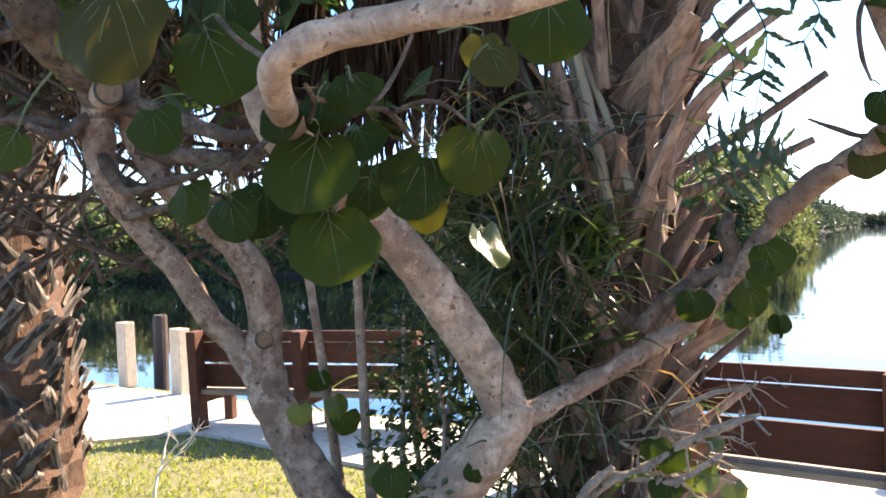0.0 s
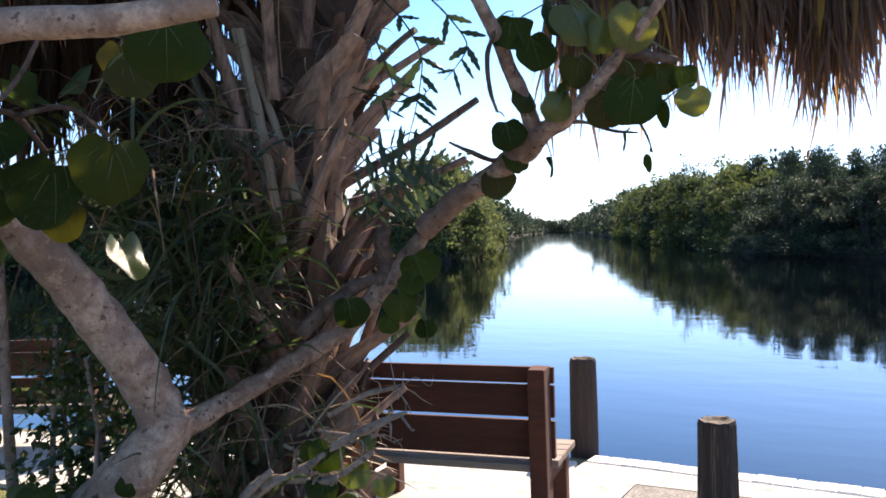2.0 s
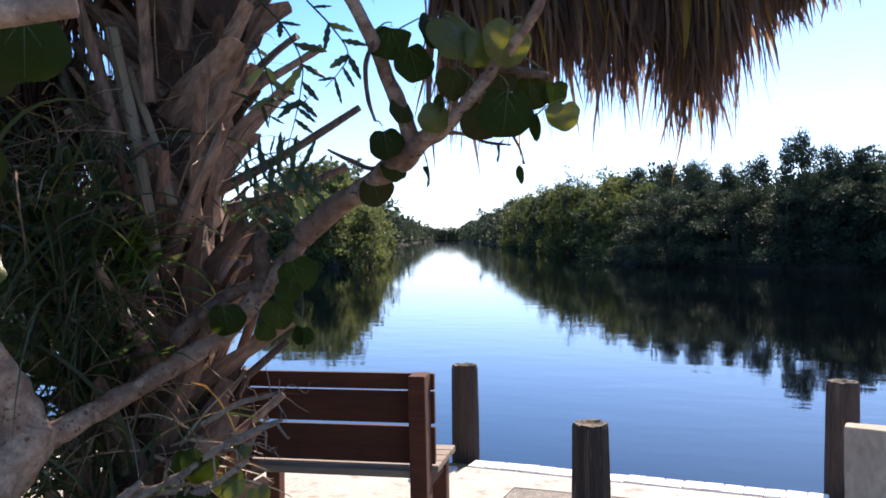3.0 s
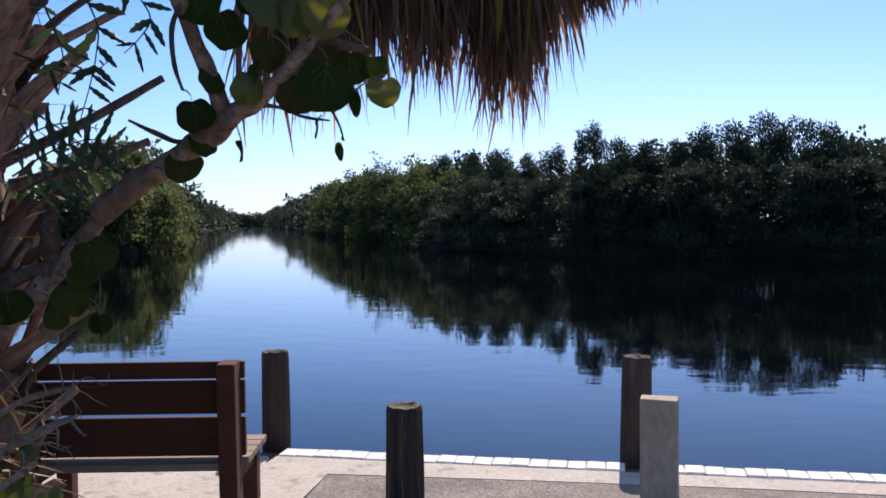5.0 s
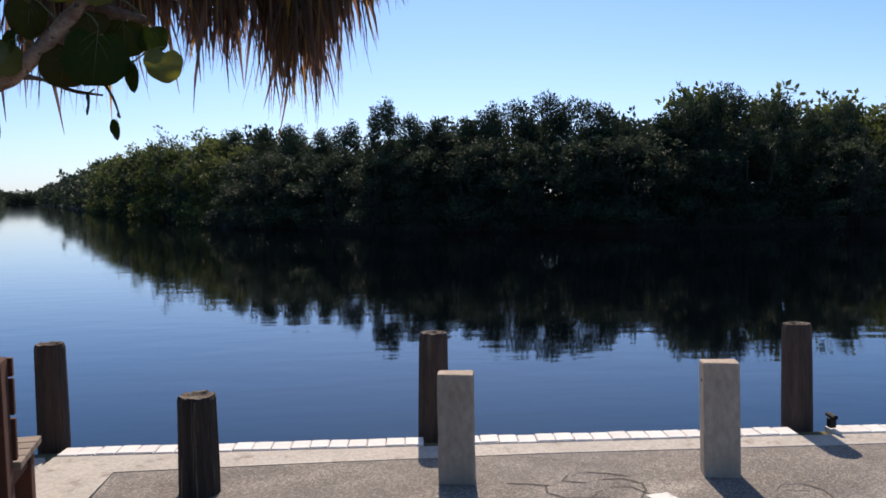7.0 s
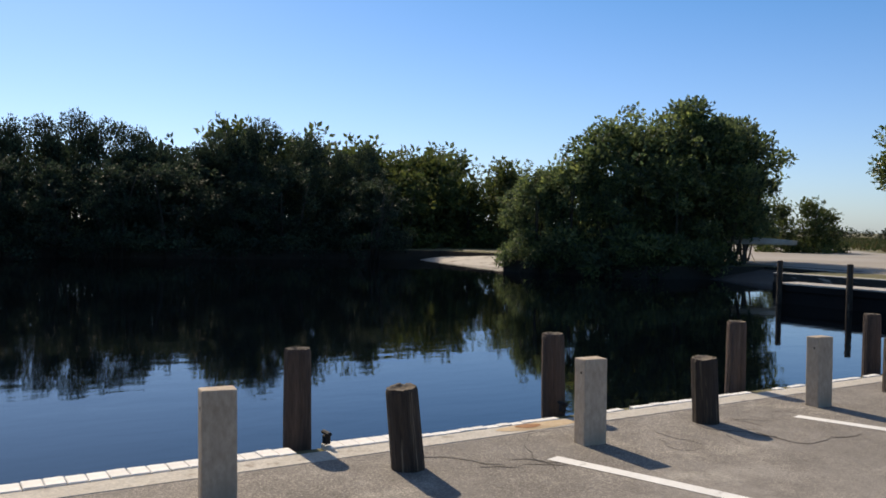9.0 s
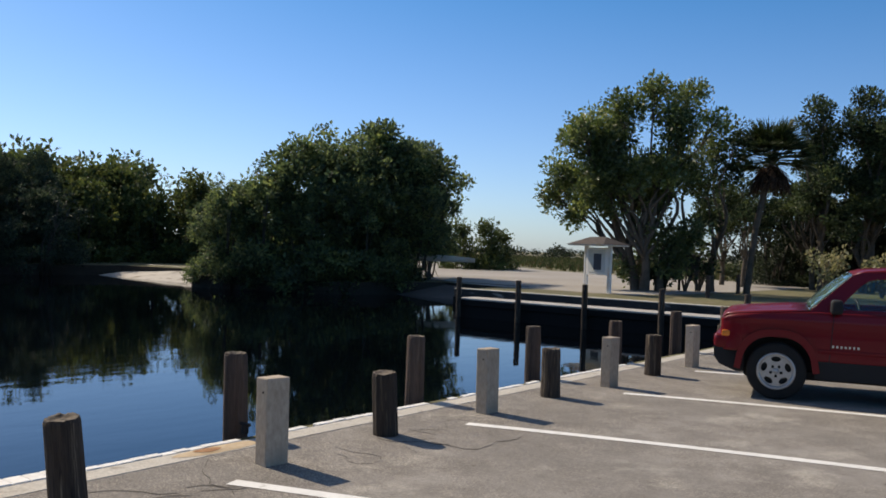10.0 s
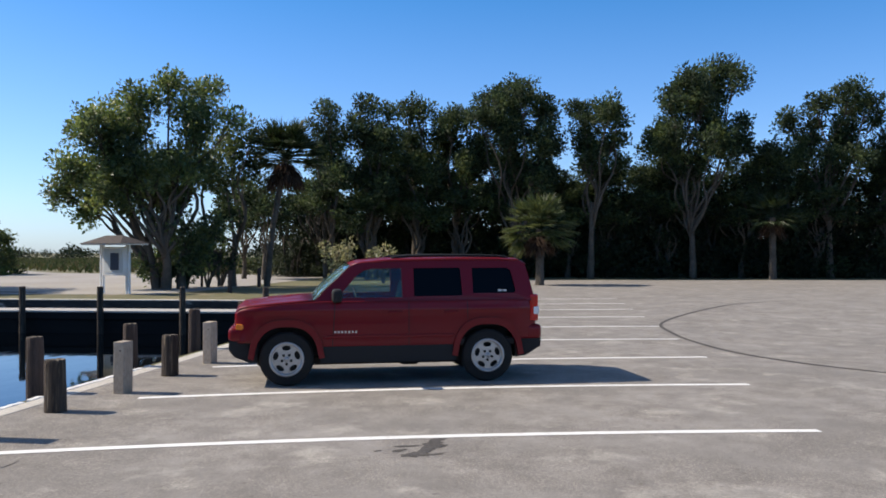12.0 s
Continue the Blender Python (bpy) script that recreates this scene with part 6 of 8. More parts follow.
    part("rear_valance", slab([(-2.06, 0.56), (-2.05, 0.45), (-1.85, 0.33), (-1.70, 0.31), (-1.70, 0.57)], [], -0.80, 0.80), M["black"], c, "black plastic lower rear bumper")
    part("grille", one_box((0.05, 0.84, 0.2), (1.945, 0, 0.85), 0.02), M["red"], c)
    for k in range(7):
        part("grille_slot", one_box((0.05, 0.07, 0.15), (1.955, -0.33 + 0.11 * k, 0.85), 0.01), M["black"], c)
    part("cowl", one_box((0.22, 1.55, 0.05), (0.95, 0, 1.06), 0.01), M["black"], c)
    for y in (0.45, -0.15):
        part("wiper", one_box((0.03, 0.5, 0.012), (0.97, y, 1.12), 0.004, Matrix.Rotation(radians(6), 4, "X")), M["black"], c)
    part("floor_pan", one_box((3.4, 1.3, 0.12), (0, 0, 0.30), 0.02), M["black"], c)
    part("engine_bay", one_box((0.95, 1.1, 0.5), (1.42, 0, 0.70), 0.02), M["black"], c)
    part("cabin_floor", one_box((2.7, 1.5, 0.1), (-0.55, 0, 0.52), 0.02), M["seatcloth"], c)
    part("dashboard", one_box((0.4, 1.45, 0.28), (0.75, 0, 0.96), 0.06, segments=2), M["black"], c)
    for y in (0.37, -0.37):
        for x in (-0.2, -1.0):
            s = part("seat", one_box((0.5, 0.5, 0.22), (x + 0.2, y, 0.72), 0.06, segments=3), M["seatcloth"], c, smooth=True)
            part("seat_back", one_box((0.16, 0.48, 0.62), (x - 0.1, y, 1.0), 0.06, Matrix.Rotation(radians(-12), 4, "Y"), 3), M["seatcloth"], s, smooth=True)
            part("head_rest", one_box((0.1, 0.26, 0.16), (x - 0.2, y, 1.37), 0.04, segments=3), M["seatcloth"], s, smooth=True)
    ring = [Vector((0.38 + 0.06 * math.sin(a), 0.37 + 0.185 * math.cos(a), 1.06 + 0.175 * math.sin(a))) for a in (math.tau * k / 28 for k in range(29))]
    part("steering_wheel", tube(bmesh.new(), ring, (0.014, 0.014), 8), M["black"], c)
    part("exhaust_box", one_box((0.25, 0.2, 0.1), (-0.3, 0.5, 0.26), 0.04, segments=2), M["black"], c)
    return c


HEAD = math.degrees(math.atan2(0.961, -0.276))
car(pose(11.8, -2.83, 0, 0, 0, HEAD) @ Matrix.Scale(0.98, 4))


# ---- the near trees ----
def grape_leaf(seed, curl=0.1):
    """A round leathery leaf of width 1, its base at the origin, hanging along -z, with raised pale veins."""
    bm = bmesh.new()
    g = random.Random(seed)
    rings, spokes, rows = 5, 26, []

    def shape(u, a):
        edge = 0.5 * (1 + 0.05 * math.sin(3 * a + seed) + 0.025 * math.sin(7 * a + seed))
        x, z = edge * u * math.sin(a), -0.46 + edge * u * math.cos(a) * 0.95
        notch = 0.17 * u**2 * math.exp(-((a if a < math.pi else a - math.tau) / 0.3) ** 2)
        z -= notch
        y = curl * (abs(x) * 0.9 + 0.8 * (z + 0.46) ** 2) + 0.04 * math.sin(9 * x + seed) * u + 0.045 * math.sin(6 * z + seed * 2) * u + 0.02 * math.sin(4 * a + seed) * u**3
        return Vector((x, y, z))
    centre = bm.verts.new(shape(0, 0))
    for k in range(1, rings + 1):
        rows.append([bm.verts.new(shape(k / rings, math.tau * s / spokes)) for s in range(spokes)])
    for s in range(spokes):
        bm.faces.new((centre, rows[0][s], rows[0][(s + 1) % spokes]))
        for a, b in zip(rows, rows[1:]):
            bm.faces.new((a[s], b[s], b[(s + 1) % spokes], a[(s + 1) % spokes]))
    for f in bm.faces:
        f.smooth = True
    # veins: a midrib and side ribs on both faces
    for a0, x0, z0 in [(math.pi, 0, -0.02)] + [(math.pi + q, 0, z) for z, q in ((-0.06, 1.25), (-0.06, -1.25), (-0.2, 0.75), (-0.16, -0.8))]:
        pts = []
        start = shape(0, 0)
        start.z, start.x = z0, x0
        end = shape(0.93, a0 % math.tau)
        for k in range(7):
            q = start.lerp(end, k / 6)
            q.z += 0.05 * math.sin(math.pi * k / 6) * (1 if a0 != math.pi else 0)
            q.y = curl * (abs(q.x) * 0.9 + 0.8 * (q.z + 0.46) ** 2) + 0.025 * math.sin(9 * q.x + seed) * 0.5 + 0.03 * math.sin(6 * q.z + seed * 2) * 0.5
            pts.append(q)
        before = len(bm.faces)
        tube(bm, pts, (0.009 if a0 == math.pi else 0.005, 0.0015), 4, cap=False)
        bm.faces.ensure_lookup_table()
        for f in bm.faces[before:]:
            f.material_index = 1
    me = bpy.data.meshes.new("leaf")
    bm.to_mesh(me)
    bm.free()
    return me


vein = surface("pale_leaf_vein", (0.06, 0.085, 0.025), (0.1, 0.115, 0.04), grain=40, rough=0.6, bump=0)
LEAVES, YELLOW = [], []
for s in range(4):
    for store, mat_ in ((LEAVES, M["grape"]), (YELLOW, M["grape_yellow"])):
        me = grape_leaf(s * 3 + 1, (0.08, 0.28, 0.5, 0.16)[s])
        me.materials.append(mat_)
        me.materials.append(vein)
        store.append(me)


def hang_leaves(parent, spots, limb, r, yellow=0.0, face=(0.72, -0.7, 0.1), wild=0.85):
    """Leaves on twigs that come from the nearest stretch of a limb."""
    for x, y, z, size in spots:
        centre = Vector((x, y, z))
        out = (Vector(face) + Vector((r.uniform(-wild, wild), r.uniform(-wild, wild), r.uniform(-0.5 * wild, 0.7 * wild)))).normalized()
        down = Vector((r.uniform(-0.45, 0.45), r.uniform(-0.45, 0.45), -1))
        down = (down - out * down.dot(out)).normalized()
        m = Matrix((down.cross(out), -out, -down)).transposed().to_4x4()
        base = centre - down * size * 0.46
        me = (YELLOW if r.random() < yellow else LEAVES)[r.randrange(4)]
        shared("leaf", me, None, parent, at=Matrix.Translation(base) @ m @ Matrix.Diagonal((size, size, size, 1)))
        if limb:
            near = min(limb, key=lambda q: (q - base).length)
            if (near - base).length > 0.12:
                near = base + (near - base).normalized() * 0.12
            mid = near.lerp(base, 0.6) + Vector((r.uniform(-0.01, 0.01), r.uniform(-0.01, 0.01), 0.01))
            bm = tube(bmesh.new(), smooth_line([near, mid, base], 4), (0.003, 0.0024, 0.002), 5, 0.15, 30)
            part("leaf_stalk", bm, vein, parent)


def limb(parent, name, points, radii, lumps=0.16, sides=20, steps=10, label="", bark="bark"):
    line = smooth_line(points, steps)
    bm = tube(bmesh.new(), line, radii, sides, lumps, 16.0)
    part(name, bm, M[bark], parent, label, smooth=True)
    return line


r = random.Random(21)
grape = thing("sea_grape_tree", pose(0, 0, 0), "pale-barked seaside tree with big round leathery leaves", "tree")
limb(grape, "trunk", [(-3.05, -3.5, -0.1), (-2.88, -3.34, 0.25), (-2.741, -3.218, 0.499), (-2.628, -3.108, 0.687), (-2.515, -3.015, 0.846), (-2.423, -2.948, 0.984), (-2.377, -2.921, 1.081)], (0.149, 0.121, 0.106, 0.099, 0.094, 0.089, 0.074))
left = limb(grape, "limb", [(-2.405, -2.925, 0.992), (-2.416, -2.968, 1.109), (-2.421, -3.067, 1.272), (-2.434, -3.176, 1.425), (-2.447, -3.285, 1.567), (-2.462, -3.395, 1.683), (-2.478, -3.508, 1.780), (-2.477, -3.632, 1.866), (-2.484, -3.735, 1.953), (-2.465, -3.804, 2.082), (-2.431, -3.838, 2.367)], (0.077, 0.080, 0.075, 0.073, 0.070, 0.065, 0.059, 0.053, 0.046, 0.040, 0.035))
right = limb(grape, "limb", [(-2.392, -2.909, 1.010), (-2.294, -2.773, 1.079), (-2.202, -2.642, 1.157), (-2.108, -2.511, 1.240), (-2.031, -2.415, 1.309), (-1.952, -2.348, 1.426), (-1.882, -2.292, 1.531), (-1.827, -2.255, 1.613), (-1.756, -2.231, 1.703)], (0.047, 0.036, 0.035, 0.034, 0.033, 0.034, 0.032, 0.029, 0.027), 0.3, bark="brown_bark")
outer = limb(grape, "limb", [(-1.786, -2.276, 1.654), (-1.712, -2.271, 1.711), (-1.599, -2.287, 1.779), (-1.485, -2.315, 1.828), (-1.383, -2.352, 1.875), (-1.305, -2.368, 1.927), (-1.259, -2.384, 1.951), (-1.178, -2.375, 1.996), (-1.081, -2.389, 2.078), (-0.995, -2.387, 2.166), (-0.885, -2.392, 2.288), (-0.816, -2.377, 2.412)], (0.041, 0.041, 0.039, 0.035, 0.038, 0.043, 0.035, 0.025, 0.022, 0.020, 0.017, 0.014), 0.3, bark="brown_bark")
up = limb(grape, "limb", [(-1.282, -2.376, 1.933), (-1.301, -2.412, 2.045), (-1.329, -2.454, 2.148), (-1.351, -2.493, 2.240), (-1.382, -2.537, 2.339), (-1.457, -2.587, 2.496)], (0.032, 0.026, 0.024, 0.023, 0.021, 0.019), 0.22, bark="brown_bark")
limb(grape, "limb", [(-0.995, -2.387, 2.166), (-0.941, -2.349, 2.164), (-0.855, -2.287, 2.145)], (0.018, 0.015, 0.013), bark="dark_bark")
top = limb(grape, "limb", [(-2.463, -3.459, 1.727), (-2.414, -3.588, 1.795), (-2.284, -3.745, 1.867), (-2.006, -3.957, 1.909), (-1.726, -4.136, 1.915), (-1.656, -4.175, 1.946), (-1.594, -4.162, 1.972), (-1.515, -4.128, 1.984), (-1.405, -4.089, 1.986), (-1.308, -4.050, 1.985), (-1.208, -4.006, 1.983), (-1.085, -3.934, 2.005)], (0.040, 0.040, 0.038, 0.035, 0.031, 0.030, 0.031, 0.030, 0.028, 0.026, 0.024, 0.021))
spray = []
for pts, girth in (([(-1.193, -2.385, 1.984), (-1.115, -2.354, 1.974), (-1.046, -2.330, 1.946), (-0.974, -2.304, 1.936)], (0.008, 0.007, 0.005, 0.003)),
                   ([(-1.366, -2.363, 1.920), (-1.437, -2.365, 1.878), (-1.513, -2.395, 1.908), (-1.583, -2.419, 1.945)], (0.007, 0.008, 0.008, 0.004)),
                   ([(-0.954, -2.362, 1.970), (-0.931, -2.347, 1.920), (-0.918, -2.339, 1.870)], (0.005, 0.004, 0.003)),
                   ([(-1.348, -2.515, 2.270), (-1.370, -2.532, 2.185), (-1.374, -2.512, 2.086), (-1.361, -2.492, 2.017)], (0.009, 0.007, 0.007, 0.005))):
    spray += limb(grape, "dead_twig", pts, girth, 0.45, 8, 6, bark="dark_bark")
limb(grape, "broken_stub", [(-1.940, -2.342, 1.434), (-1.922, -2.327, 1.525), (-1.933, -2.333, 1.607), (-1.920, -2.322, 1.678)], (0.027, 0.035, 0.031, 0.020), 0.5, 12, 6, "dark knuckled broken stub", bark="dark_bark")
limb(grape, "limb", [(-2.174, -2.512, 1.289), (-2.090, -2.450, 1.388), (-1.989, -2.376, 1.470), (-1.873, -2.292, 1.507)], (0.027, 0.029, 0.024, 0.016), 0.4, 12, 6, bark="dark_bark")
for seed, (pts, girth) in enumerate((
        ([(-2.236, -2.690, 0.791), (-2.118, -2.630, 0.817), (-1.970, -2.559, 0.929), (-1.826, -2.491, 1.003), (-1.752, -2.462, 1.034)], (0.030, 0.026, 0.021, 0.023, 0.010)),
        ([(-2.260, -2.709, 0.733), (-2.150, -2.653, 0.804), (-2.010, -2.578, 0.796), (-1.870, -2.500, 0.894)], (0.030, 0.027, 0.019, 0.015)),
        ([(-2.032, -2.540, 1.011), (-1.923, -2.485, 1.081), (-1.847, -2.455, 1.102), (-1.786, -2.423, 1.121)], (0.014, 0.012, 0.012, 0.009)),
        ([(-2.161, -2.697, 0.843), (-2.225, -2.744, 0.777), (-2.257, -2.768, 0.730)], (0.019, 0.021, 0.021)),
        ([(-2.065, -2.564, 0.963), (-1.956, -2.512, 0.945), (-1.843, -2.468, 0.948)], (0.010, 0.009, 0.008)),
)):
    girth = [0.62 * q for q in girth]
    gd, stick = random.Random(seed + 4), smooth_line(pts, 6)
    bm = tube(bmesh.new(), stick, girth, 12, 0.55, 22.0)
    for k in range(9):
        q = stick[gd.randrange(5, len(stick))]
        d = Vector((gd.uniform(-0.2, 1), gd.uniform(-0.6, 0.5), gd.uniform(-0.6, 0.8))).normalized()
        e = q + d * gd.uniform(0.06, 0.16)
        tube(bm, smooth_line([q, q.lerp(e, 0.4) + Vector((0, 0, gd.uniform(-0.02, 0.02))), q.lerp(e, 0.7) + Vector((gd.uniform(-0.02, 0.02), 0, gd.uniform(-0.03, 0.03))), e], 3), (girth[1] * 0.35, girth[1] * 0.25, girth[1] * 0.12), 5, 0.3, 40)
    part("broken_limb", bm, M["deadwood"], grape, "grey broken dead limb")

NEAR = [(-1.93, -4.38, 2.06, 0.229), (-2.06, -4.41, 2.06, 0.101), (-1.92, -4.16, 2.01, 0.190), (-2.05, -4.08, 2.15, 0.138), (-2.03, -4.54, 1.83, 0.100), (-2.54, -4.06, 1.96, 0.159)]
MIDDLE = [(-1.98, -3.92, 1.80, 0.229), (-2.14, -4.04, 1.70, 0.125), (-2.19, -3.95, 1.73, 0.166), (-1.99, -3.86, 1.63, 0.217), (-1.87, -3.71, 1.77, 0.191), (-1.74, -3.63, 1.81, 0.173), (-1.75, -3.96, 1.94, 0.109), (-2.59, -3.96, 1.77, 0.150), (-2.16, -3.83, 1.69, 0.142), (-2.10, -3.68, 1.74, 0.130), (-2.01, -3.57, 1.70, 0.116), (-1.93, -4.02, 1.90, 0.110), (-2.00, -3.87, 1.95, 0.132), (-2.44, -3.46, 1.94, 0.154), (-2.26, -3.56, 1.81, 0.111)]
OVERHEAD = [(-1.28, -3.86, 1.98, 0.143), (-1.67, -3.62, 2.01, 0.113), (-1.76, -3.58, 2.06, 0.105)]
LOW = [(-2.11, -2.52, 0.86, 0.128), (-2.65, -3.26, 0.82, 0.137), (-2.43, -3.07, 0.85, 0.084)]
OUTER = [(-1.33, -2.48, 1.95, 0.114), (-1.44, -2.35, 1.81, 0.122), (-1.35, -2.38, 1.88, 0.100), (-1.31, -2.49, 2.27, 0.147), (-1.24, -2.46, 2.20, 0.146), (-1.12, -2.42, 2.13, 0.118), (-0.96, -2.39, 2.03, 0.176), (-1.04, -2.40, 2.01, 0.133), (-0.84, -2.28, 2.10, 0.095), (-0.91, -2.30, 2.10, 0.126), (-1.29, -2.45, 2.05, 0.093), (-1.17, -2.45, 2.29, 0.134), (-0.98, -2.38, 2.14, 0.115)]
EDGEWISE = [(-1.21, -2.42, 1.85, 0.089), (-0.86, -2.35, 1.98, 0.097), (-0.92, -2.34, 1.84, 0.069), (-1.00, -2.34, 1.91, 0.067), (-1.74, -2.35, 1.31, 0.098), (-1.16, -2.41, 2.07, 0.095)]
# yellow-green leaves; the sun shining through them is put into the yellow
YELLOW_LIT = [(-1.17, -2.45, 2.02, 0.107), (-1.10, -2.46, 2.27, 0.165), (-0.94, -2.41, 2.24, 0.161), (-0.80, -2.31, 2.02, 0.106), (-1.05, -2.40, 2.24, 0.133)]
KNUCKLE = [(-1.82, -2.38, 1.39, 0.122), (-1.74, -2.35, 1.31, 0.078), (-1.77, -2.34, 1.53, 0.150), (-1.97, -2.48, 1.37, 0.130), (-1.86, -2.41, 1.33, 0.079), (-1.79, -2.36, 1.47, 0.099)]
SPROUT = [(-2.01, -2.59, 0.88, 0.132)]
GOLDEN = [(-1.82, -2.51, 0.78, 0.084), (-1.93, -2.53, 0.82, 0.117), (-2.02, -2.60, 0.77, 0.117), (-1.94, -2.57, 0.76, 0.096), (-1.89, -2.50, 0.93, 0.066)]
twigs = []
for pts, girth in (
        ([(-1.975, -3.919, 1.907), (-1.838, -3.988, 1.926), (-1.718, -4.078, 1.934)], (0.006, 0.005, 0.005)),
        ([(-2.029, -3.829, 1.710), (-2.149, -3.738, 1.759), (-2.308, -3.617, 1.787)], (0.006, 0.007, 0.009)),
        ([(-1.904, -3.674, 1.850), (-1.900, -3.748, 1.926), (-1.858, -3.855, 1.926), (-1.792, -4.010, 1.923)], (0.007, 0.007, 0.007, 0.005)),
        ([(-1.739, -3.629, 1.879), (-1.794, -3.697, 1.940), (-1.900, -3.748, 1.926)], (0.005, 0.006, 0.006)),
        ([(-2.138, -4.040, 1.797), (-2.248, -3.937, 1.851), (-2.446, -3.783, 1.922)], (0.006, 0.008, 0.009)),
        ([(-1.916, -4.160, 2.099), (-1.799, -4.176, 2.027), (-1.651, -4.185, 1.954)], (0.006, 0.005, 0.006)),
        ([(-1.955, -4.365, 2.146), (-1.957, -4.288, 2.136), (-1.950, -4.121, 2.183)], (0.007, 0.007, 0.008)),
        ([(-1.747, -3.955, 1.961), (-1.801, -3.863, 1.929), (-1.810, -3.794, 1.998), (-1.784, -3.761, 2.084)], (0.005, 0.005, 0.005, 0.005)),
):
    twigs += limb(grape, "twig", pts, girth, 0.35, 8, 6, bark="dark_bark")
hang_leaves(grape, NEAR, left + top + twigs, r, wild=0.3)
hang_leaves(grape, MIDDLE, left + top + twigs, r, wild=0.4)
hang_leaves(grape, OVERHEAD, top + twigs, r, wild=0.35)
hang_leaves(grape, EDGEWISE, outer + up + spray, r, face=(0.84, 0.5, 0.0), wild=0.25)
hang_leaves(grape, OUTER, outer + up + spray, r, 0.05, face=(0.55, -0.83, 0.05), wild=0.5)
hang_leaves(grape, YELLOW_LIT, outer + up + spray, r, 0.95, face=(0.55, -0.83, 0.0), wild=0.4)
hang_leaves(grape, KNUCKLE + LOW + SPROUT, right + outer, r, face=(0.6, -0.8, 0.1), wild=0.6)
hang_leaves(grape, GOLDEN, [Vector(GOLDEN[1][:3])], r, 0.85, face=(0.6, -0.8, 0.2), wild=0.8)
# leaves lit from behind, their glow put in as yellow leaf colour
LIT = [(-3.44, -2.63, 2.15, 0.154), (-3.42, -2.60, 2.10, 0.128), (-3.48, -2.68, 2.20, 0.116), (-3.29, -2.27, 2.37, 0.105), (-3.29, -2.28, 2.16, 0.095), (-3.47, -2.66, 2.13, 0.103), (-3.40, -2.58, 2.17, 0.113), (-3.30, -2.30, 2.28, 0.105), (-3.58, -2.63, 2.36, 0.105)]
hang_leaves(grape, LIT, [], r, 1.0, face=(0.3, 0.8, 0.5), wild=0.5)
curled = Vector((-1.848, -3.530, 1.659))
waxy = grape_leaf(10, 0.18)
waxy.materials.append(leaf_material("waxy_leaf", [(0.03, 0.05, 0.012), (0.05, 0.075, 0.016)], through=0.3, island=False, rough=0.28, gloss=0.7))
waxy.materials.append(vein)
shine = Vector((0.74, -0.05, 0.67)).normalized()
rise = Vector((-0.62, 0.25, 0.8)).normalized()
across = shine.cross(rise).normalized()
shared("leaf", waxy, None, grape, "folded leaf bright in the sun", at=Matrix.Translation(curled) @ Matrix((across * 0.1, shine * 0.14, across.cross(shine) * 0.16)).transposed().to_4x4())
part("leaf_stalk", tube(bmesh.new(), smooth_line([(-1.967, -3.517, 1.668), (-1.906, -3.522, 1.668), curled], 4), (0.003, 0.002), 6), vein, grape)


# the tree's canopy overhead, mostly out of view, added to shade what stands below
g = np.random.default_rng(17)
cl = []
for k in range(90):
    cl.append((g.uniform(-5.0, -1.6), g.uniform(-5.6, -2.6), g.uniform(3.0, 4.5), g.uniform(0.3, 0.5)))
for k in range(26):
    cl.append((g.uniform(-5.2, -3.4), g.uniform(-4.4, -2.6), g.uniform(2.4, 3.0), g.uniform(0.18, 0.3)))
for k in range(14):
    cl.append((g.uniform(-4.6, -3.0), g.uniform(-4.2, -2.9), g.uniform(2.1, 2.7), g.uniform(0.1, 0.18)))
shared("crown", foliage("crown", cl, 230, 0.15, 18, 0.6, 0.1), leaf_material("shade_canopy_leaves", [(0.018, 0.042, 0.012), (0.03, 0.06, 0.016), (0.045, 0.078, 0.02)], through=0.3), grape)
bm = bmesh.new()
hub = Vector((-2.6, -3.6, 3.2))
for k in range(22):
    a = Vector(cl[k * 4][:3])
    tube(bm, smooth_line([hub, hub.lerp(a, 0.5) + Vector((0, 0, 0.1)), a], 4), (0.03, 0.02, 0.008), 6)
part("branches", bm, M["bark"], grape)

second = thing("sea_grape_tree", pose(0, 0, 0), "crooked pale-barked tree with a sawn-off stub", "tree")
limb(second, "trunk", [(-2.62, -3.3, -0.1), (-2.929, -3.211, 0.478), (-3.006, -3.302, 0.691), (-3.090, -3.355, 0.843), (-3.152, -3.397, 0.984), (-3.201, -3.423, 1.114), (-3.226, -3.437, 1.252)], (0.1, 0.082, 0.078, 0.079, 0.078, 0.078, 0.085), bark="brown_bark")
limb(second, "limb", [(-3.236, -3.449, 1.178), (-3.278, -3.516, 1.282), (-3.306, -3.581, 1.353), (-3.320, -3.628, 1.445), (-3.333, -3.675, 1.531), (-3.357, -3.734, 1.617), (-3.385, -3.798, 1.703), (-3.402, -3.850, 1.790), (-3.407, -3.902, 1.878), (-3.404, -3.929, 1.972), (-3.377, -3.941, 2.064), (-3.352, -3.941, 2.150)], (0.062, 0.051, 0.046, 0.047, 0.047, 0.045, 0.045, 0.047, 0.051, 0.054, 0.056, 0.059), bark="brown_bark")
# the same limb's upper stretch, darker bark standing in for its shade
limb(second, "limb", [(-3.36, -3.94, 2.1), (-3.352, -3.941, 2.150), (-3.313, -3.971, 2.220), (-3.282, -4.043, 2.271), (-3.241, -4.119, 2.329), (-3.175, -4.195, 2.403), (-3.119, -4.282, 2.545)], (0.056, 0.06, 0.064, 0.072, 0.077, 0.080, 0.082), bark="dark_bark")
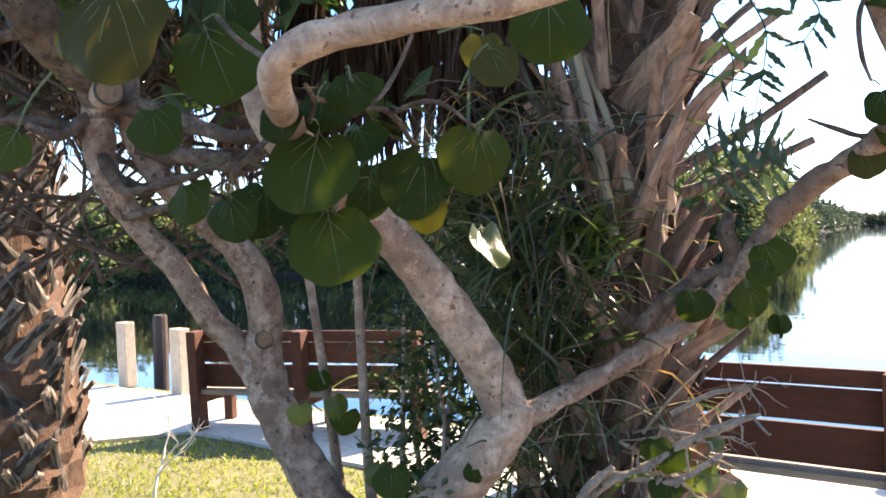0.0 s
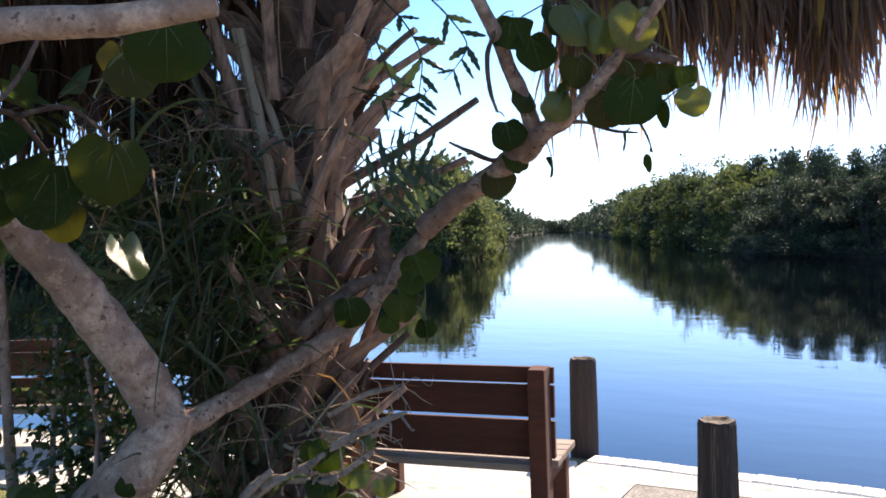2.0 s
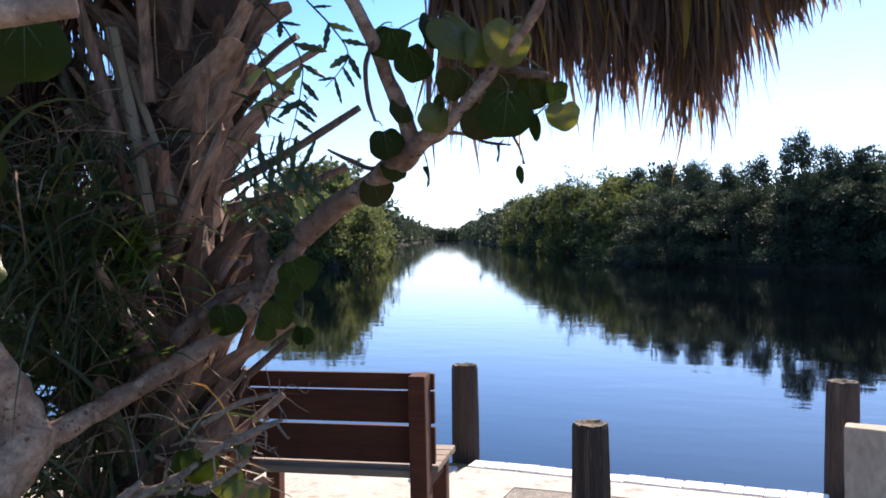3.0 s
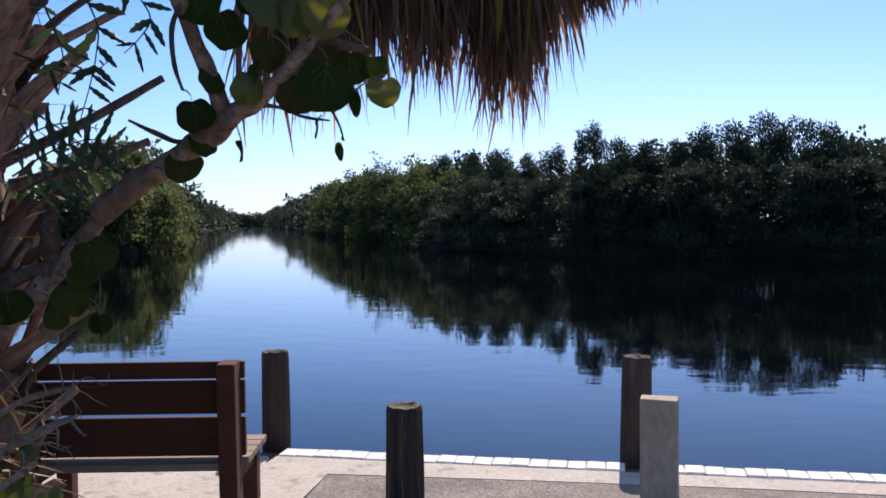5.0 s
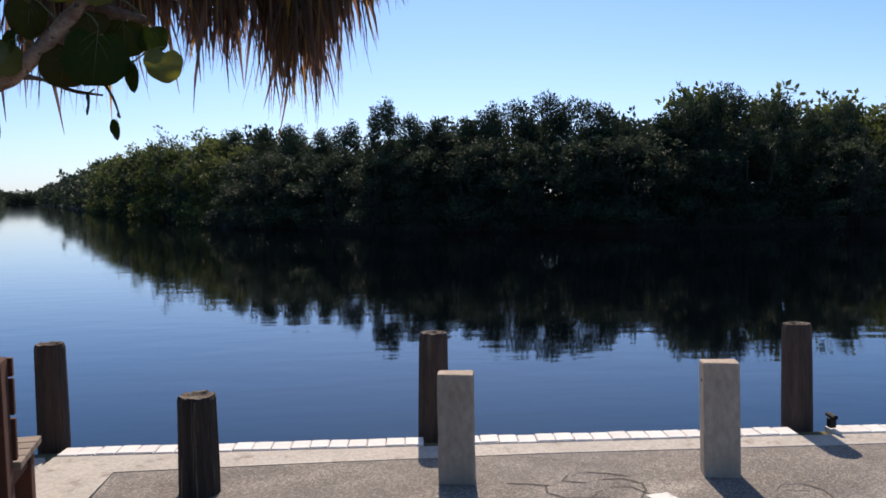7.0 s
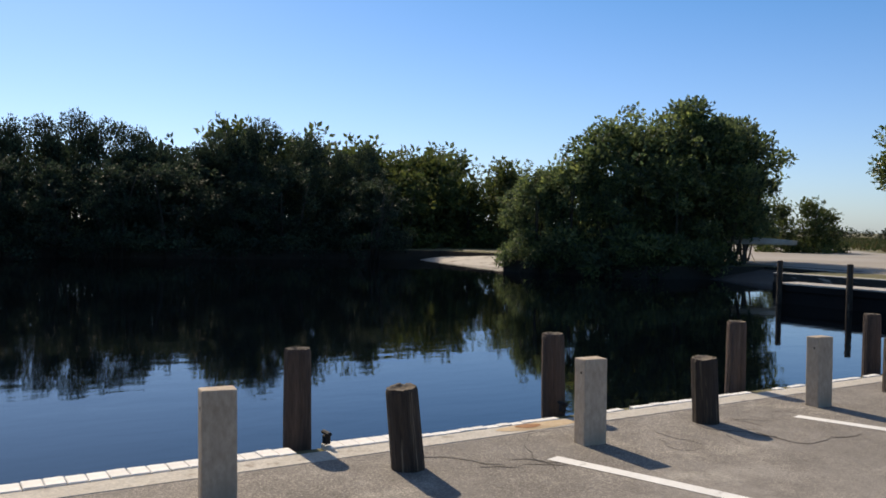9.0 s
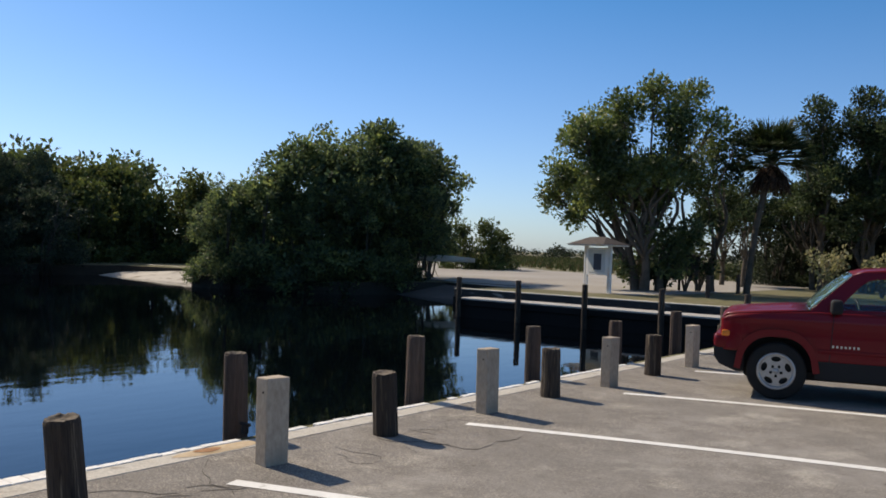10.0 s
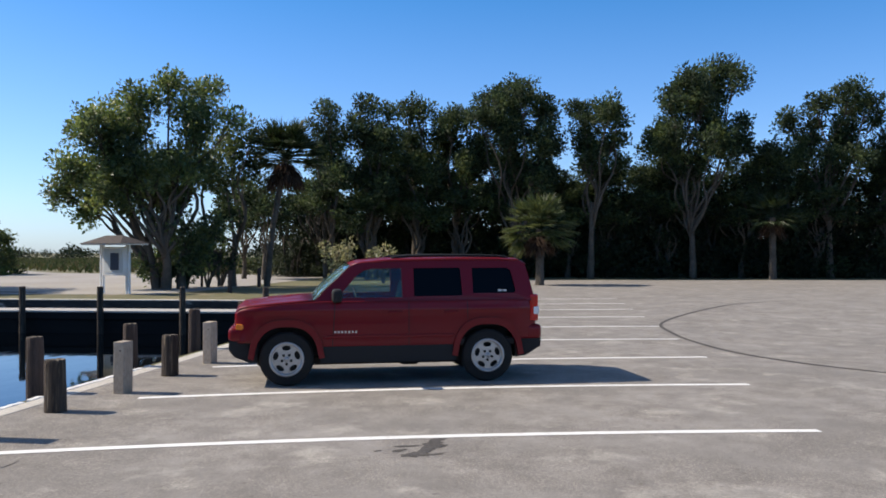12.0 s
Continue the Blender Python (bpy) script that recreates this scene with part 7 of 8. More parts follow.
limb(second, "limb", [(-3.231, -3.443, 1.199), (-3.208, -3.413, 1.342), (-3.206, -3.425, 1.454), (-3.217, -3.468, 1.566), (-3.239, -3.526, 1.653), (-3.262, -3.600, 1.725), (-3.288, -3.678, 1.803), (-3.325, -3.754, 1.900), (-3.368, -3.805, 2.005), (-3.391, -3.831, 2.153), (-3.374, -3.805, 2.417), (-3.362, -3.788, 2.662)], (0.070, 0.066, 0.066, 0.061, 0.054, 0.050, 0.045, 0.043, 0.041, 0.041, 0.041, 0.039), bark="brown_bark")

def cut_stub(parent, foot, face, radius, label):
    """A short sawn-off branch: bark collar round a tan cut face with a dark rim."""
    foot, face = Vector(foot), Vector(face)
    d = (face - foot).normalized()
    stub = part("sawn_stub", tube(bmesh.new(), [foot, foot.lerp(face, 0.5), face], (radius * 1.25, radius * 1.08, radius), 20, 0.06, 16), M["bark"], parent, label, smooth=True)
    turn = d.to_track_quat("Z", "Y").to_matrix().to_4x4()
    part("dark_rim", tube(bmesh.new(), [face - d * 0.004, face + d * 0.006], (radius * 1.0, radius * 0.98), 20), M["mangrove_bark"], stub)
    part("cut_face", tube(bmesh.new(), [face, face + d * 0.012], (radius * 0.84, radius * 0.82), 20), CUT, stub, "tan cut wood")


CUT = surface("sawn_wood", (0.13, 0.066, 0.032), (0.29, 0.165, 0.085), grain=60, patch=8, rough=0.85, bump=0.4, depth=0.003, stain=(0.12, 0.07, 0.04), stain_scale=25, stain_at=(0.58, 0.64))
cut_stub(second, (-3.349, -3.937, 2.183), (-3.228, -3.947, 2.177), 0.052, "sawn-off stub with a round cut face")
cut_stub(second, (-3.248, -3.432, 1.256), (-3.150, -3.453, 1.286), 0.035, "orange-brown knot where a limb was sawn off")
for pts, girth in (
        ([(-3.371, -3.935, 1.974), (-3.300, -3.882, 1.844), (-3.154, -3.781, 1.865), (-3.020, -3.696, 1.897), (-2.958, -3.620, 1.951)], (0.026, 0.020, 0.016, 0.011, 0.010)),
        ([(-3.383, -3.858, 1.755), (-3.217, -3.781, 1.779), (-3.106, -3.724, 1.792), (-2.997, -3.670, 1.797)], (0.020, 0.016, 0.012, 0.009)),
        ([(-3.322, -3.904, 2.148), (-3.186, -3.817, 2.114), (-3.041, -3.720, 2.042), (-2.905, -3.633, 1.995), (-2.806, -3.591, 2.013)], (0.034, 0.033, 0.029, 0.024, 0.018)),
        ([(-3.374, -3.969, 2.053), (-3.396, -4.074, 2.076), (-3.415, -4.177, 2.090), (-3.444, -4.292, 2.074)], (0.022, 0.019, 0.017, 0.013)),
        ([(-3.352, -3.973, 2.109), (-3.337, -4.083, 2.033), (-3.355, -4.183, 2.068)], (0.024, 0.019, 0.015)),
        ([(-3.349, -3.813, 1.996), (-3.224, -3.708, 1.966), (-3.076, -3.606, 1.934), (-2.968, -3.553, 1.944), (-2.896, -3.542, 2.042)], (0.030, 0.034, 0.038, 0.033, 0.025)),
        ([(-3.352, -3.788, 1.834), (-3.346, -3.859, 1.884), (-3.321, -3.908, 1.861)], (0.018, 0.014, 0.010)),
        ([(-3.225, -4.178, 2.323), (-3.216, -4.246, 2.331), (-3.229, -4.341, 2.270)], (0.022, 0.018, 0.016)),
):
    limb(second, "limb", pts, girth, 0.3, 12, 6, bark="dark_bark")
# the tangle of dead brown twigs behind the limbs
tw = random.Random(52)
for k in range(170):
    q = Vector((tw.uniform(-4.4, -3.5), tw.uniform(-4.5, -2.9), tw.uniform(1.65, 2.8)))
    d = Vector((tw.uniform(-0.5, 0.5), tw.uniform(-1, 1), tw.uniform(-0.6, 0.6))).normalized()
    n = tw.uniform(0.3, 0.75)
    bend = Vector((tw.uniform(-0.1, 0.1), tw.uniform(-0.1, 0.1), tw.uniform(-0.12, 0.12)))
    twig_bm = tube(bmesh.new(), smooth_line([q - d * n * 0.5, q + bend * 0.6, q + d * n * 0.25 - bend * 0.5, q + d * n * 0.5], 4), (tw.uniform(0.006, 0.018), tw.uniform(0.004, 0.01), 0.003), 5, 0.3, 20)
    part("dead_twig", twig_bm, M["dark_bark"], second, smooth=True)
hang_leaves(second, [(-2.84, -3.49, 1.06, 0.09), (-2.95, -3.25, 0.98, 0.12), (-2.8, -3.2, 0.8, 0.11), (-2.9, -3.3, 1.05, 0.1), (-3.2, -3.2, 1.1, 0.1)], [Vector((-2.9, -3.3, 1.0))], r, 0.3)


# ---- palms with old leaf bases ----
def boot_mesh(seed, length, wide, thick, bend=0.28, tip=0.26, material=None):
    """An old leaf base: a broad keeled strip, frayed and narrowed at its tip, bent outwards (grows along z, outwards is y)."""
    bm = bmesh.new()
    g = random.Random(seed)
    rows = []
    sway = g.uniform(-0.12, 0.12)
    for k in range(8):
        u = k / 7
        w = wide * (1 - (1 - tip) * u**0.75) * (1 + 0.12 * g.uniform(-1, 1))
        x = sway * length * u * u + g.uniform(-0.004, 0.004)
        z, y = length * u, bend * length * u**1.7 + 0.012
        t = thick * (1 - 0.3 * u)
        jag = [length * g.uniform(-0.08, 0.06) if k == 7 else 0 for _ in range(3)]
        rows.append([bm.verts.new(q) for q in ((x - w / 2, y - t * 0.3, z + jag[0]), (x - w * 0.18, y + t * 0.5, z + jag[1]), (x + w * 0.2, y + t * 0.45, z + jag[1]), (x + w / 2, y - t * 0.3, z + jag[2]), (x, y - t * 0.5, z + jag[1]))])
    for a, b in zip(rows, rows[1:]):
        for s in range(5):
            bm.faces.new((a[s], a[(s + 1) % 5], b[(s + 1) % 5], b[s]))
    bm.faces.new(rows[-1])
    bmesh.ops.recalc_face_normals(bm, faces=bm.faces)
    me = bpy.data.meshes.new("boot")
    bm.to_mesh(me)
    bm.free()
    me.materials.append(material or M["boot"])
    return me


BOOTS = [boot_mesh(s, l, w, t, 0.24, 0.42) for s, (l, w, t) in enumerate(((0.3, 0.16, 0.024), (0.34, 0.145, 0.024), (0.36, 0.13, 0.024), (0.52, 0.085, 0.024), (0.34, 0.12, 0.02), (0.4, 0.1, 0.02), (0.44, 0.095, 0.022)))]
SHORT_BOOTS = [boot_mesh(s, l, w, t, 0.2, 0.5, M["grey_boot"]) for s, (l, w, t) in enumerate(((0.29, 0.15, 0.03), (0.34, 0.135, 0.028), (0.31, 0.12, 0.03)))]


def booted_palm(axis, radius, z0, z1, gap, label, seed, meshes, tilt=(-26, -6), twist=(8, 32), base=0.9):
    p = thing("palm_tree", pose(0, 0, 0), label, "palm tree")
    line = smooth_line(axis, 10)
    part("trunk", tube(bmesh.new(), line, (radius * 1.15, radius, radius, radius), 24, 0.25, 9), M["fibre"], p)
    g = random.Random(seed)
    z, a = z0, 0.0
    while z < z1:
        k = min(range(len(line) - 1), key=lambda i: abs(line[i].z - z))
        q, ahead = line[k], (line[k + 1] - line[k]).normalized()
        a += radians(137.5) + g.uniform(-0.1, 0.1)
        out = Vector((math.cos(a), math.sin(a), 0))
        me = g.choice(meshes if z > 0.95 else meshes[:3])
        m = Matrix.Translation(Vector((q.x, q.y, z)) + out * radius * base) @ Matrix.Rotation(a - math.pi / 2, 4, "Z") @ Matrix.Rotation(radians(g.uniform(*tilt) * (1 if z > 0.95 else 0.35)), 4, "X") @ Matrix.Rotation(radians(g.choice((-1, 1)) * g.uniform(*twist)), 4, "Y")
        shared("boot", me, None, p, at=m @ Matrix.Diagonal((g.uniform(0.75, 1.3), 1 if z > 0.95 or base > 0.95 else 0.5, g.uniform(0.75, 1.25), 1)))
        z += gap * g.uniform(0.7, 1.3)
    return p, line


cabbage, axis = booted_palm([(-2.0, -2.86, -0.1), (-2.07, -2.76, 0.7), (-2.12, -2.63, 1.26), (-2.14, -2.54, 1.85), (-2.08, -2.46, 2.44), (-2.05, -2.3, 3.1)], 0.15, 0.02, 3.0, 0.0155, "tall palm trunk covered in split brown leaf bases and ferns", 3, BOOTS, (-24, -4), (16, 42))
for a, b in (((-1.99, -2.56, 1.80), (-1.6, -2.22, 2.11)), ((-2.0, -2.68, 1.06), (-1.78, -2.43, 1.30)), ((-1.95, -2.52, 1.75), (-1.63, -2.26, 1.9)), ((-2.0, -2.7, 0.9), (-1.75, -2.5, 1.13)), ((-2.02, -2.6, 1.3), (-1.72, -2.4, 1.58)), ((-2.05, -2.5, 2.1), (-1.7, -2.3, 2.32))):
    a, b = Vector(a), Vector(b)
    bm = tube(bmesh.new(), smooth_line([a, a.lerp(b, 0.5) - Vector((0, 0, 0.012)), b], 5), (0.022, 0.016, 0.013), 8, 0.15, 12)
    part("leaf_stalk", bm, M["boot"], cabbage, "old dry leaf stalk")
for k in range(9):
    a = math.tau * k / 9 + 0.4
    q = Vector((-2.12, -2.66, 0.9 + 0.17 * k))
    o = q + Vector((math.cos(a) * 0.15, math.sin(a) * 0.15, 0))
    e = q + Vector((math.cos(a) * 0.33, math.sin(a) * 0.33, 0.55))
    part("leaf_stalk", tube(bmesh.new(), smooth_line([o, o.lerp(e, 0.5) + Vector((0, 0, 0.03)), e], 5), (0.024, 0.018, 0.014), 8, 0.15, 12), M["boot"], cabbage, "old dry leaf stalk")
for a, b, w in (((-2.14, -2.83, 2.32), (-1.985, -2.83, 1.62), 0.017), ((-2.12, -2.79, 2.2), (-1.95, -2.79, 1.76), 0.014), ((-2.24, -2.75, 2.35), (-2.02, -2.8, 1.5), 0.013)):
    a, b = Vector(a), Vector(b)
    part("leaf_stalk", tube(bmesh.new(), smooth_line([b, b.lerp(a, 0.5) + Vector((0.012, 0, 0)), a], 6), (w * 1.15, w, w * 0.85), 8, 0.18, 14), M["straw"], cabbage, "pale dry leaf stalk")
# crown over the picture: green fan leaves, unseen and thickened for their shade, dead ones hanging
head = Vector((-2.05, -2.28, 3.15))
gr = random.Random(31)


def palm_head(parent, top, leaves, stalk, low, seed, skirt=0):
    """Green fan leaves on long stalks, dead ones hanging under them."""
    gr = random.Random(seed)
    roots, ways, dead_r, dead_w = [], [], [], []
    for k in range(leaves):
        a, e = gr.uniform(0, math.tau), gr.uniform(low, 1.2)
        d = Vector((math.cos(a) * math.cos(e), math.sin(a) * math.cos(e), math.sin(e)))
        end = top + d * stalk * gr.uniform(0.8, 1.15)
        part("leaf_stalk", tube(bmesh.new(), smooth_line([top, top.lerp(end, 0.5) + Vector((0, 0, 0.08)), end], 3), (0.02, 0.014), 6), M["palm"], parent)
        roots.append(end)
        ways.append(d)
    shared("crown", straps("crown", *fan(roots, ways, seed, blade=0.95, n=34, width=0.035, droop=0.8), 5, 6), M["palm"], parent)
    for k in range(skirt):
        a = gr.uniform(0, math.tau)
        d = Vector((math.cos(a) * 0.6, math.sin(a) * 0.6, -0.75))
        dead_r.append(top + d * stalk * gr.uniform(0.3, 0.9))
        dead_w.append(d)
    if skirt:
        shared("dead_leaves", straps("dead_leaves", *fan(dead_r, dead_w, seed + 1, blade=0.9, width=0.022, droop=1.3, n=30), 5, seed), M["dead"], parent, "hanging dead brown leaves")


palm_head(cabbage, head, 52, 1.1, -0.05, 31)
gr = random.Random(31)
FRONDS = [((-1.4, -1.76, 2.7), 0.80), ((-1.31, -1.71, 2.71), 0.78), ((-1.19, -1.66, 2.72), 0.76), ((-1.1, -1.61, 2.73), 0.66), ((-1.0, -1.57, 2.74), 0.62), ((-0.92, -1.54, 2.74), 0.70), ((-0.81, -1.5, 2.75), 0.70), ((-0.72, -1.47, 2.75), 0.62), ((-0.63, -1.44, 2.75), 0.84), ((-0.56, -1.42, 2.75), 0.90), ((-0.49, -1.4, 2.76), 0.82), ((-0.43, -1.39, 2.76), 0.58), ((-0.36, -1.37, 2.76), 0.46), ((-0.28, -1.35, 2.76), 0.42), ((-0.19, -1.33, 2.76), 0.36), ((-0.1, -1.32, 2.76), 0.3)]
BEHIND = [((-3.57, -4.14, 2.67), 0.7), ((-4.14, -3.81, 2.63), 0.75), ((-3.64, -3.73, 2.75), 0.75), ((-4.19, -3.34, 2.64), 0.75), ((-3.68, -3.33, 2.85), 0.75), ((-4.19, -2.9, 2.75), 0.8), ((-3.43, -3.04, 2.79), 0.8), ((-3.79, -2.58, 2.65), 0.7),
          ((-3.16, -2.79, 2.73), 0.8), ((-3.41, -2.38, 2.62), 0.7), ((-2.87, -2.6, 2.74), 0.8), ((-4.61, -3.18, 2.42), 0.6), ((-4.66, -2.78, 2.39), 0.6), ((-4.13, -2.65, 2.44), 0.6), ((-2.5, -2.9, 2.6), 0.7), ((-2.6, -3.2, 2.75), 0.6), ((-2.75, -2.75, 2.3), 0.6), ((-3.0, -2.95, 2.35), 0.6), ((-2.55, -2.65, 2.2), 0.55), ((-3.25, -3.1, 2.4), 0.65), ((-2.9, -2.55, 2.15), 0.5), ((-3.37, -2.25, 3.07), 1.0), ((-3.15, -2.16, 3.07), 1.0), ((-2.92, -2.08, 3.07), 1.0), ((-2.72, -2.0, 3.07), 0.9), ((-2.52, -1.93, 3.07), 0.8), ((-2.4, -1.9, 3.07), 0.55)]
for k, (q, reach) in enumerate(FRONDS + BEHIND):
    q = Vector(q)
    g = np.random.default_rng(100 + k)
    n = 150 if k < 16 else 110
    out = (q - Vector((head.x, head.y, q.z))).normalized()
    side = out.cross(Vector((0, 0, 1)))
    t = g.uniform(-1, 1, n)
    ro = np.array(q)[None] + np.outer(t * 0.065, side) + np.outer(g.normal(scale=0.05, size=n), out) + np.outer(g.uniform(-0.02, 0.12, n), (0, 0, 1))
    lock = g.integers(0, 14, n)  # blades hang together in locks
    sway = g.normal(size=(14, 2))[lock] * 0.75 + g.normal(size=(n, 2)) * 0.5
    loose = 0.07 if 7 < k < 11 else 0.12
    wa = np.outer(t * 0.13 + loose * sway[:, 0], side) + np.outer((0.35 if 11 < k < 16 else 0.02) + loose * sway[:, 1], out) + np.array([0, 0, -0.75])
    reach = reach * (0.82 + 0.3 * g.random(14))[lock]
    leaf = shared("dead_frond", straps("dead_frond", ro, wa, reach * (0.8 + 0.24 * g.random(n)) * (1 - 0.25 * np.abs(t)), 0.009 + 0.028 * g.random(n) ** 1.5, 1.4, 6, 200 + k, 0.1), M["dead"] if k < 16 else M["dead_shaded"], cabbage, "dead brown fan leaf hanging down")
    part("leaf_stalk", tube(bmesh.new(), smooth_line([head, head.lerp(q, 0.55) + Vector((0, 0, 0.22)), q], 5), (0.02, 0.016, 0.012), 7), M["boot"], cabbage)

other, _ = booted_palm([(-6.7, -3.6, -0.1), (-6.68, -3.58, 0.8), (-6.75, -3.62, 1.8), (-6.8, -3.66, 3.0), (-6.8, -3.7, 4.3)], 0.42, -0.05, 4.2, 0.0105, "thick palm trunk covered in grey-brown leaf bases", 8, SHORT_BOOTS, (-22, -4), (22, 44), 0.97)
# crown added above the view to shade the left side
palm_head(other, Vector((-6.8, -3.7, 4.4)), 44, 1.3, -0.1, 61, 44)

# ferns and strap leaves that grow on the palm
g = np.random.default_rng(44)


def tuft(name, centre, n, spread, length, width, droop, material, label, category, lean=(0, 0, 0), seed=1, parent=None):
    ro = np.array(centre)[None] + g.normal(scale=spread, size=(n, 3)) * [1, 1, 1.4]
    wa = g.normal(size=(n, 3)) * [0.7, 0.7, 0.5] + np.array(lean)
    ob = shared(name, straps(name, ro, wa, length * (0.6 + 0.7 * g.random(n)), width, droop, 6, seed), material, parent)
    return tagged(ob, label, category, kind="stuff")


tuft("strap_fern", (-2.2, -2.95, 1.75), 130, 0.09, 0.5, 0.012, 1.6, M["strap"], "dark drooping strap fern on the palm trunk", "fern", (-0.1, -0.4, 0.4), 3)
tuft("strap_fern", (-2.16, -2.92, 1.5), 120, 0.08, 0.5, 0.010, 1.8, M["strap"], "dark drooping strap fern on the palm trunk", "fern", (0.1, -0.4, 0.5), 4)
tuft("strap_fern", (-2.22, -3.0, 1.25), 100, 0.08, 0.42, 0.010, 1.8, M["strap"], "dark drooping strap fern on the palm trunk", "fern", (0, -0.3, 0.6), 5)
tuft("strap_fern", (-2.1, -2.95, 0.75), 120, 0.1, 0.4, 0.014, 1.4, M["strap"], "dark drooping strap fern on the palm trunk", "fern", (0, -0.4, 0.6), 6)
tuft("strap_fern", (-2.45, -2.95, 0.95), 130, 0.1, 0.4, 0.012, 1.6, M["strap"], "dark drooping strap fern on the palm trunk", "fern", (0, -0.2, 0.7), 15)
tuft("strap_fern", (-2.5, -2.95, 1.3), 130, 0.1, 0.4, 0.012, 1.6, M["strap"], "dark drooping strap fern on the palm trunk", "fern", (0, -0.2, 0.6), 16)
tuft("dry_fibres", (-2.05, -2.86, 1.35), 90, 0.12, 0.4, 0.006, 2.2, M["dead"], "dry brown fibres hanging from the palm trunk", "dead leaves", (0, -0.3, 0.2), 7)
tuft("dry_fibres", (-2.25, -3.1, 1.85), 70, 0.12, 0.5, 0.006, 2.4, M["dead"], "dry brown fibres hanging from the palm trunk", "dead leaves", (0, -0.2, 0.1), 8)
for k, (x, y, z) in enumerate(((-2.02, -2.86, 0.65), (-2.05, -2.9, 1.1), (-2.12, -2.95, 1.5), (-2.2, -2.98, 1.9), (-2.0, -2.74, 1.75), (-2.02, -2.7, 2.1))):
    tuft("dry_straws", (x, y, z), 26, 0.08, 0.3, 0.0055, 0.5 + 0.4 * (k % 3), M["straw"], "thin pale straws caught between the leaf bases", "dead leaves", (0.25, -0.35, 0.15), 60 + k)
tuft("dry_straws", (-1.92, -2.86, 1.0), 22, 0.03, 0.3, 0.011, 0.5, M["straw"], "pale dry blades of a small dead palm leaf", "dead leaves", (1.4, 0.6, 0.1), 70)
tuft("yellow_fern", (-2.08, -2.87, 1.58), 30, 0.015, 0.17, 0.009, 0.5, M["shrub"], "small yellow-green fern tuft on the palm", "fern", (0.9, -0.1, 0.9), 71)
tuft("yellow_fern", (-2.03, -2.86, 1.64), 22, 0.012, 0.15, 0.008, 0.5, M["shrub"], "small yellow-green fern tuft on the palm", "fern", (0.9, -0.1, 0.9), 72)
for k, (x, y, z) in enumerate(((-2.0, -2.78, 0.5), (-2.02, -2.8, 0.8), (-2.0, -2.72, 1.1), (-1.98, -2.66, 1.5), (-2.05, -2.66, 1.9), (-2.2, -2.75, 2.1), (-1.95, -2.56, 2.15))):
    tuft("dry_fibres", (x, y, z), 34, 0.08, 0.28, 0.004, 1.2, M["dead"], "dry brown fibres hanging from the palm trunk", "dead leaves", (0.1, -0.3, 0.2), 40 + k)
tuft("sword_fern", (-1.98, -2.88, 1.56), 26, 0.03, 0.2, 0.012, 0.8, M["shrub"], "small bright green fern tuft on the palm", "fern", (0.3, -0.6, 0.4), 9)
fanleaf = thing("young_palm_leaf", pose(0, 0, 0), "dark green young fan palm leaf", "palm leaf")
FANS = [((-2.24, -3.02, 1.6), (0.15, -0.4, 0.75)), ((-2.3, -3.05, 1.45), (-0.2, -0.3, 0.8)), ((-2.2, -2.98, 1.42), (0.5, -0.3, 0.8)), ((-2.36, -2.98, 1.62), (-0.3, -0.2, 0.9)), ((-2.18, -2.95, 1.2), (0.4, -0.5, 0.6))]
ro, wa, le, wi, dr = fan([q for q, _ in FANS], [d for _, d in FANS], 9, blade=0.46, n=20, spread=1.15, width=0.03, droop=0.25)
shared("fan", straps("fan", ro, wa, le, wi, dr, 4, 9), M["strap"], fanleaf)
bm = bmesh.new()
for e, _ in FANS:
    tube(bm, smooth_line([(-2.15, -2.8, 0.9), Vector((-2.15, -2.8, 0.9)).lerp(Vector(e), 0.6), e], 4), (0.012, 0.008), 6)
part("stalk", bm, M["strap"], fanleaf)


def leaflet_mesh(material):
    """A wavy-edged leaflet of length 1 along z."""
    bm = bmesh.new()
    rows = []
    for k in range(8):
        u = k / 7
        w = 0.17 * math.sin(math.pi * (0.1 + 0.88 * u)) ** 0.8 * (1 + 0.22 * (-1) ** k)
        rows.append([bm.verts.new((-w, 0.06 * u * u, u)), bm.verts.new((0, 0.03 - 0.05 * u, u)), bm.verts.new((w, 0.06 * u * u, u))])
    for a, b in zip(rows, rows[1:]):
        bm.faces.new((a[0], a[1], b[1], b[0]))
        bm.faces.new((a[1], a[2], b[2], b[1]))
    me = bpy.data.meshes.new("leaflet")
    bm.to_mesh(me)
    bm.free()
    me.materials.append(material)
    return me


LEAFLET = {M[k].name: leaflet_mesh(M[k]) for k in ("shrub", "strap")}


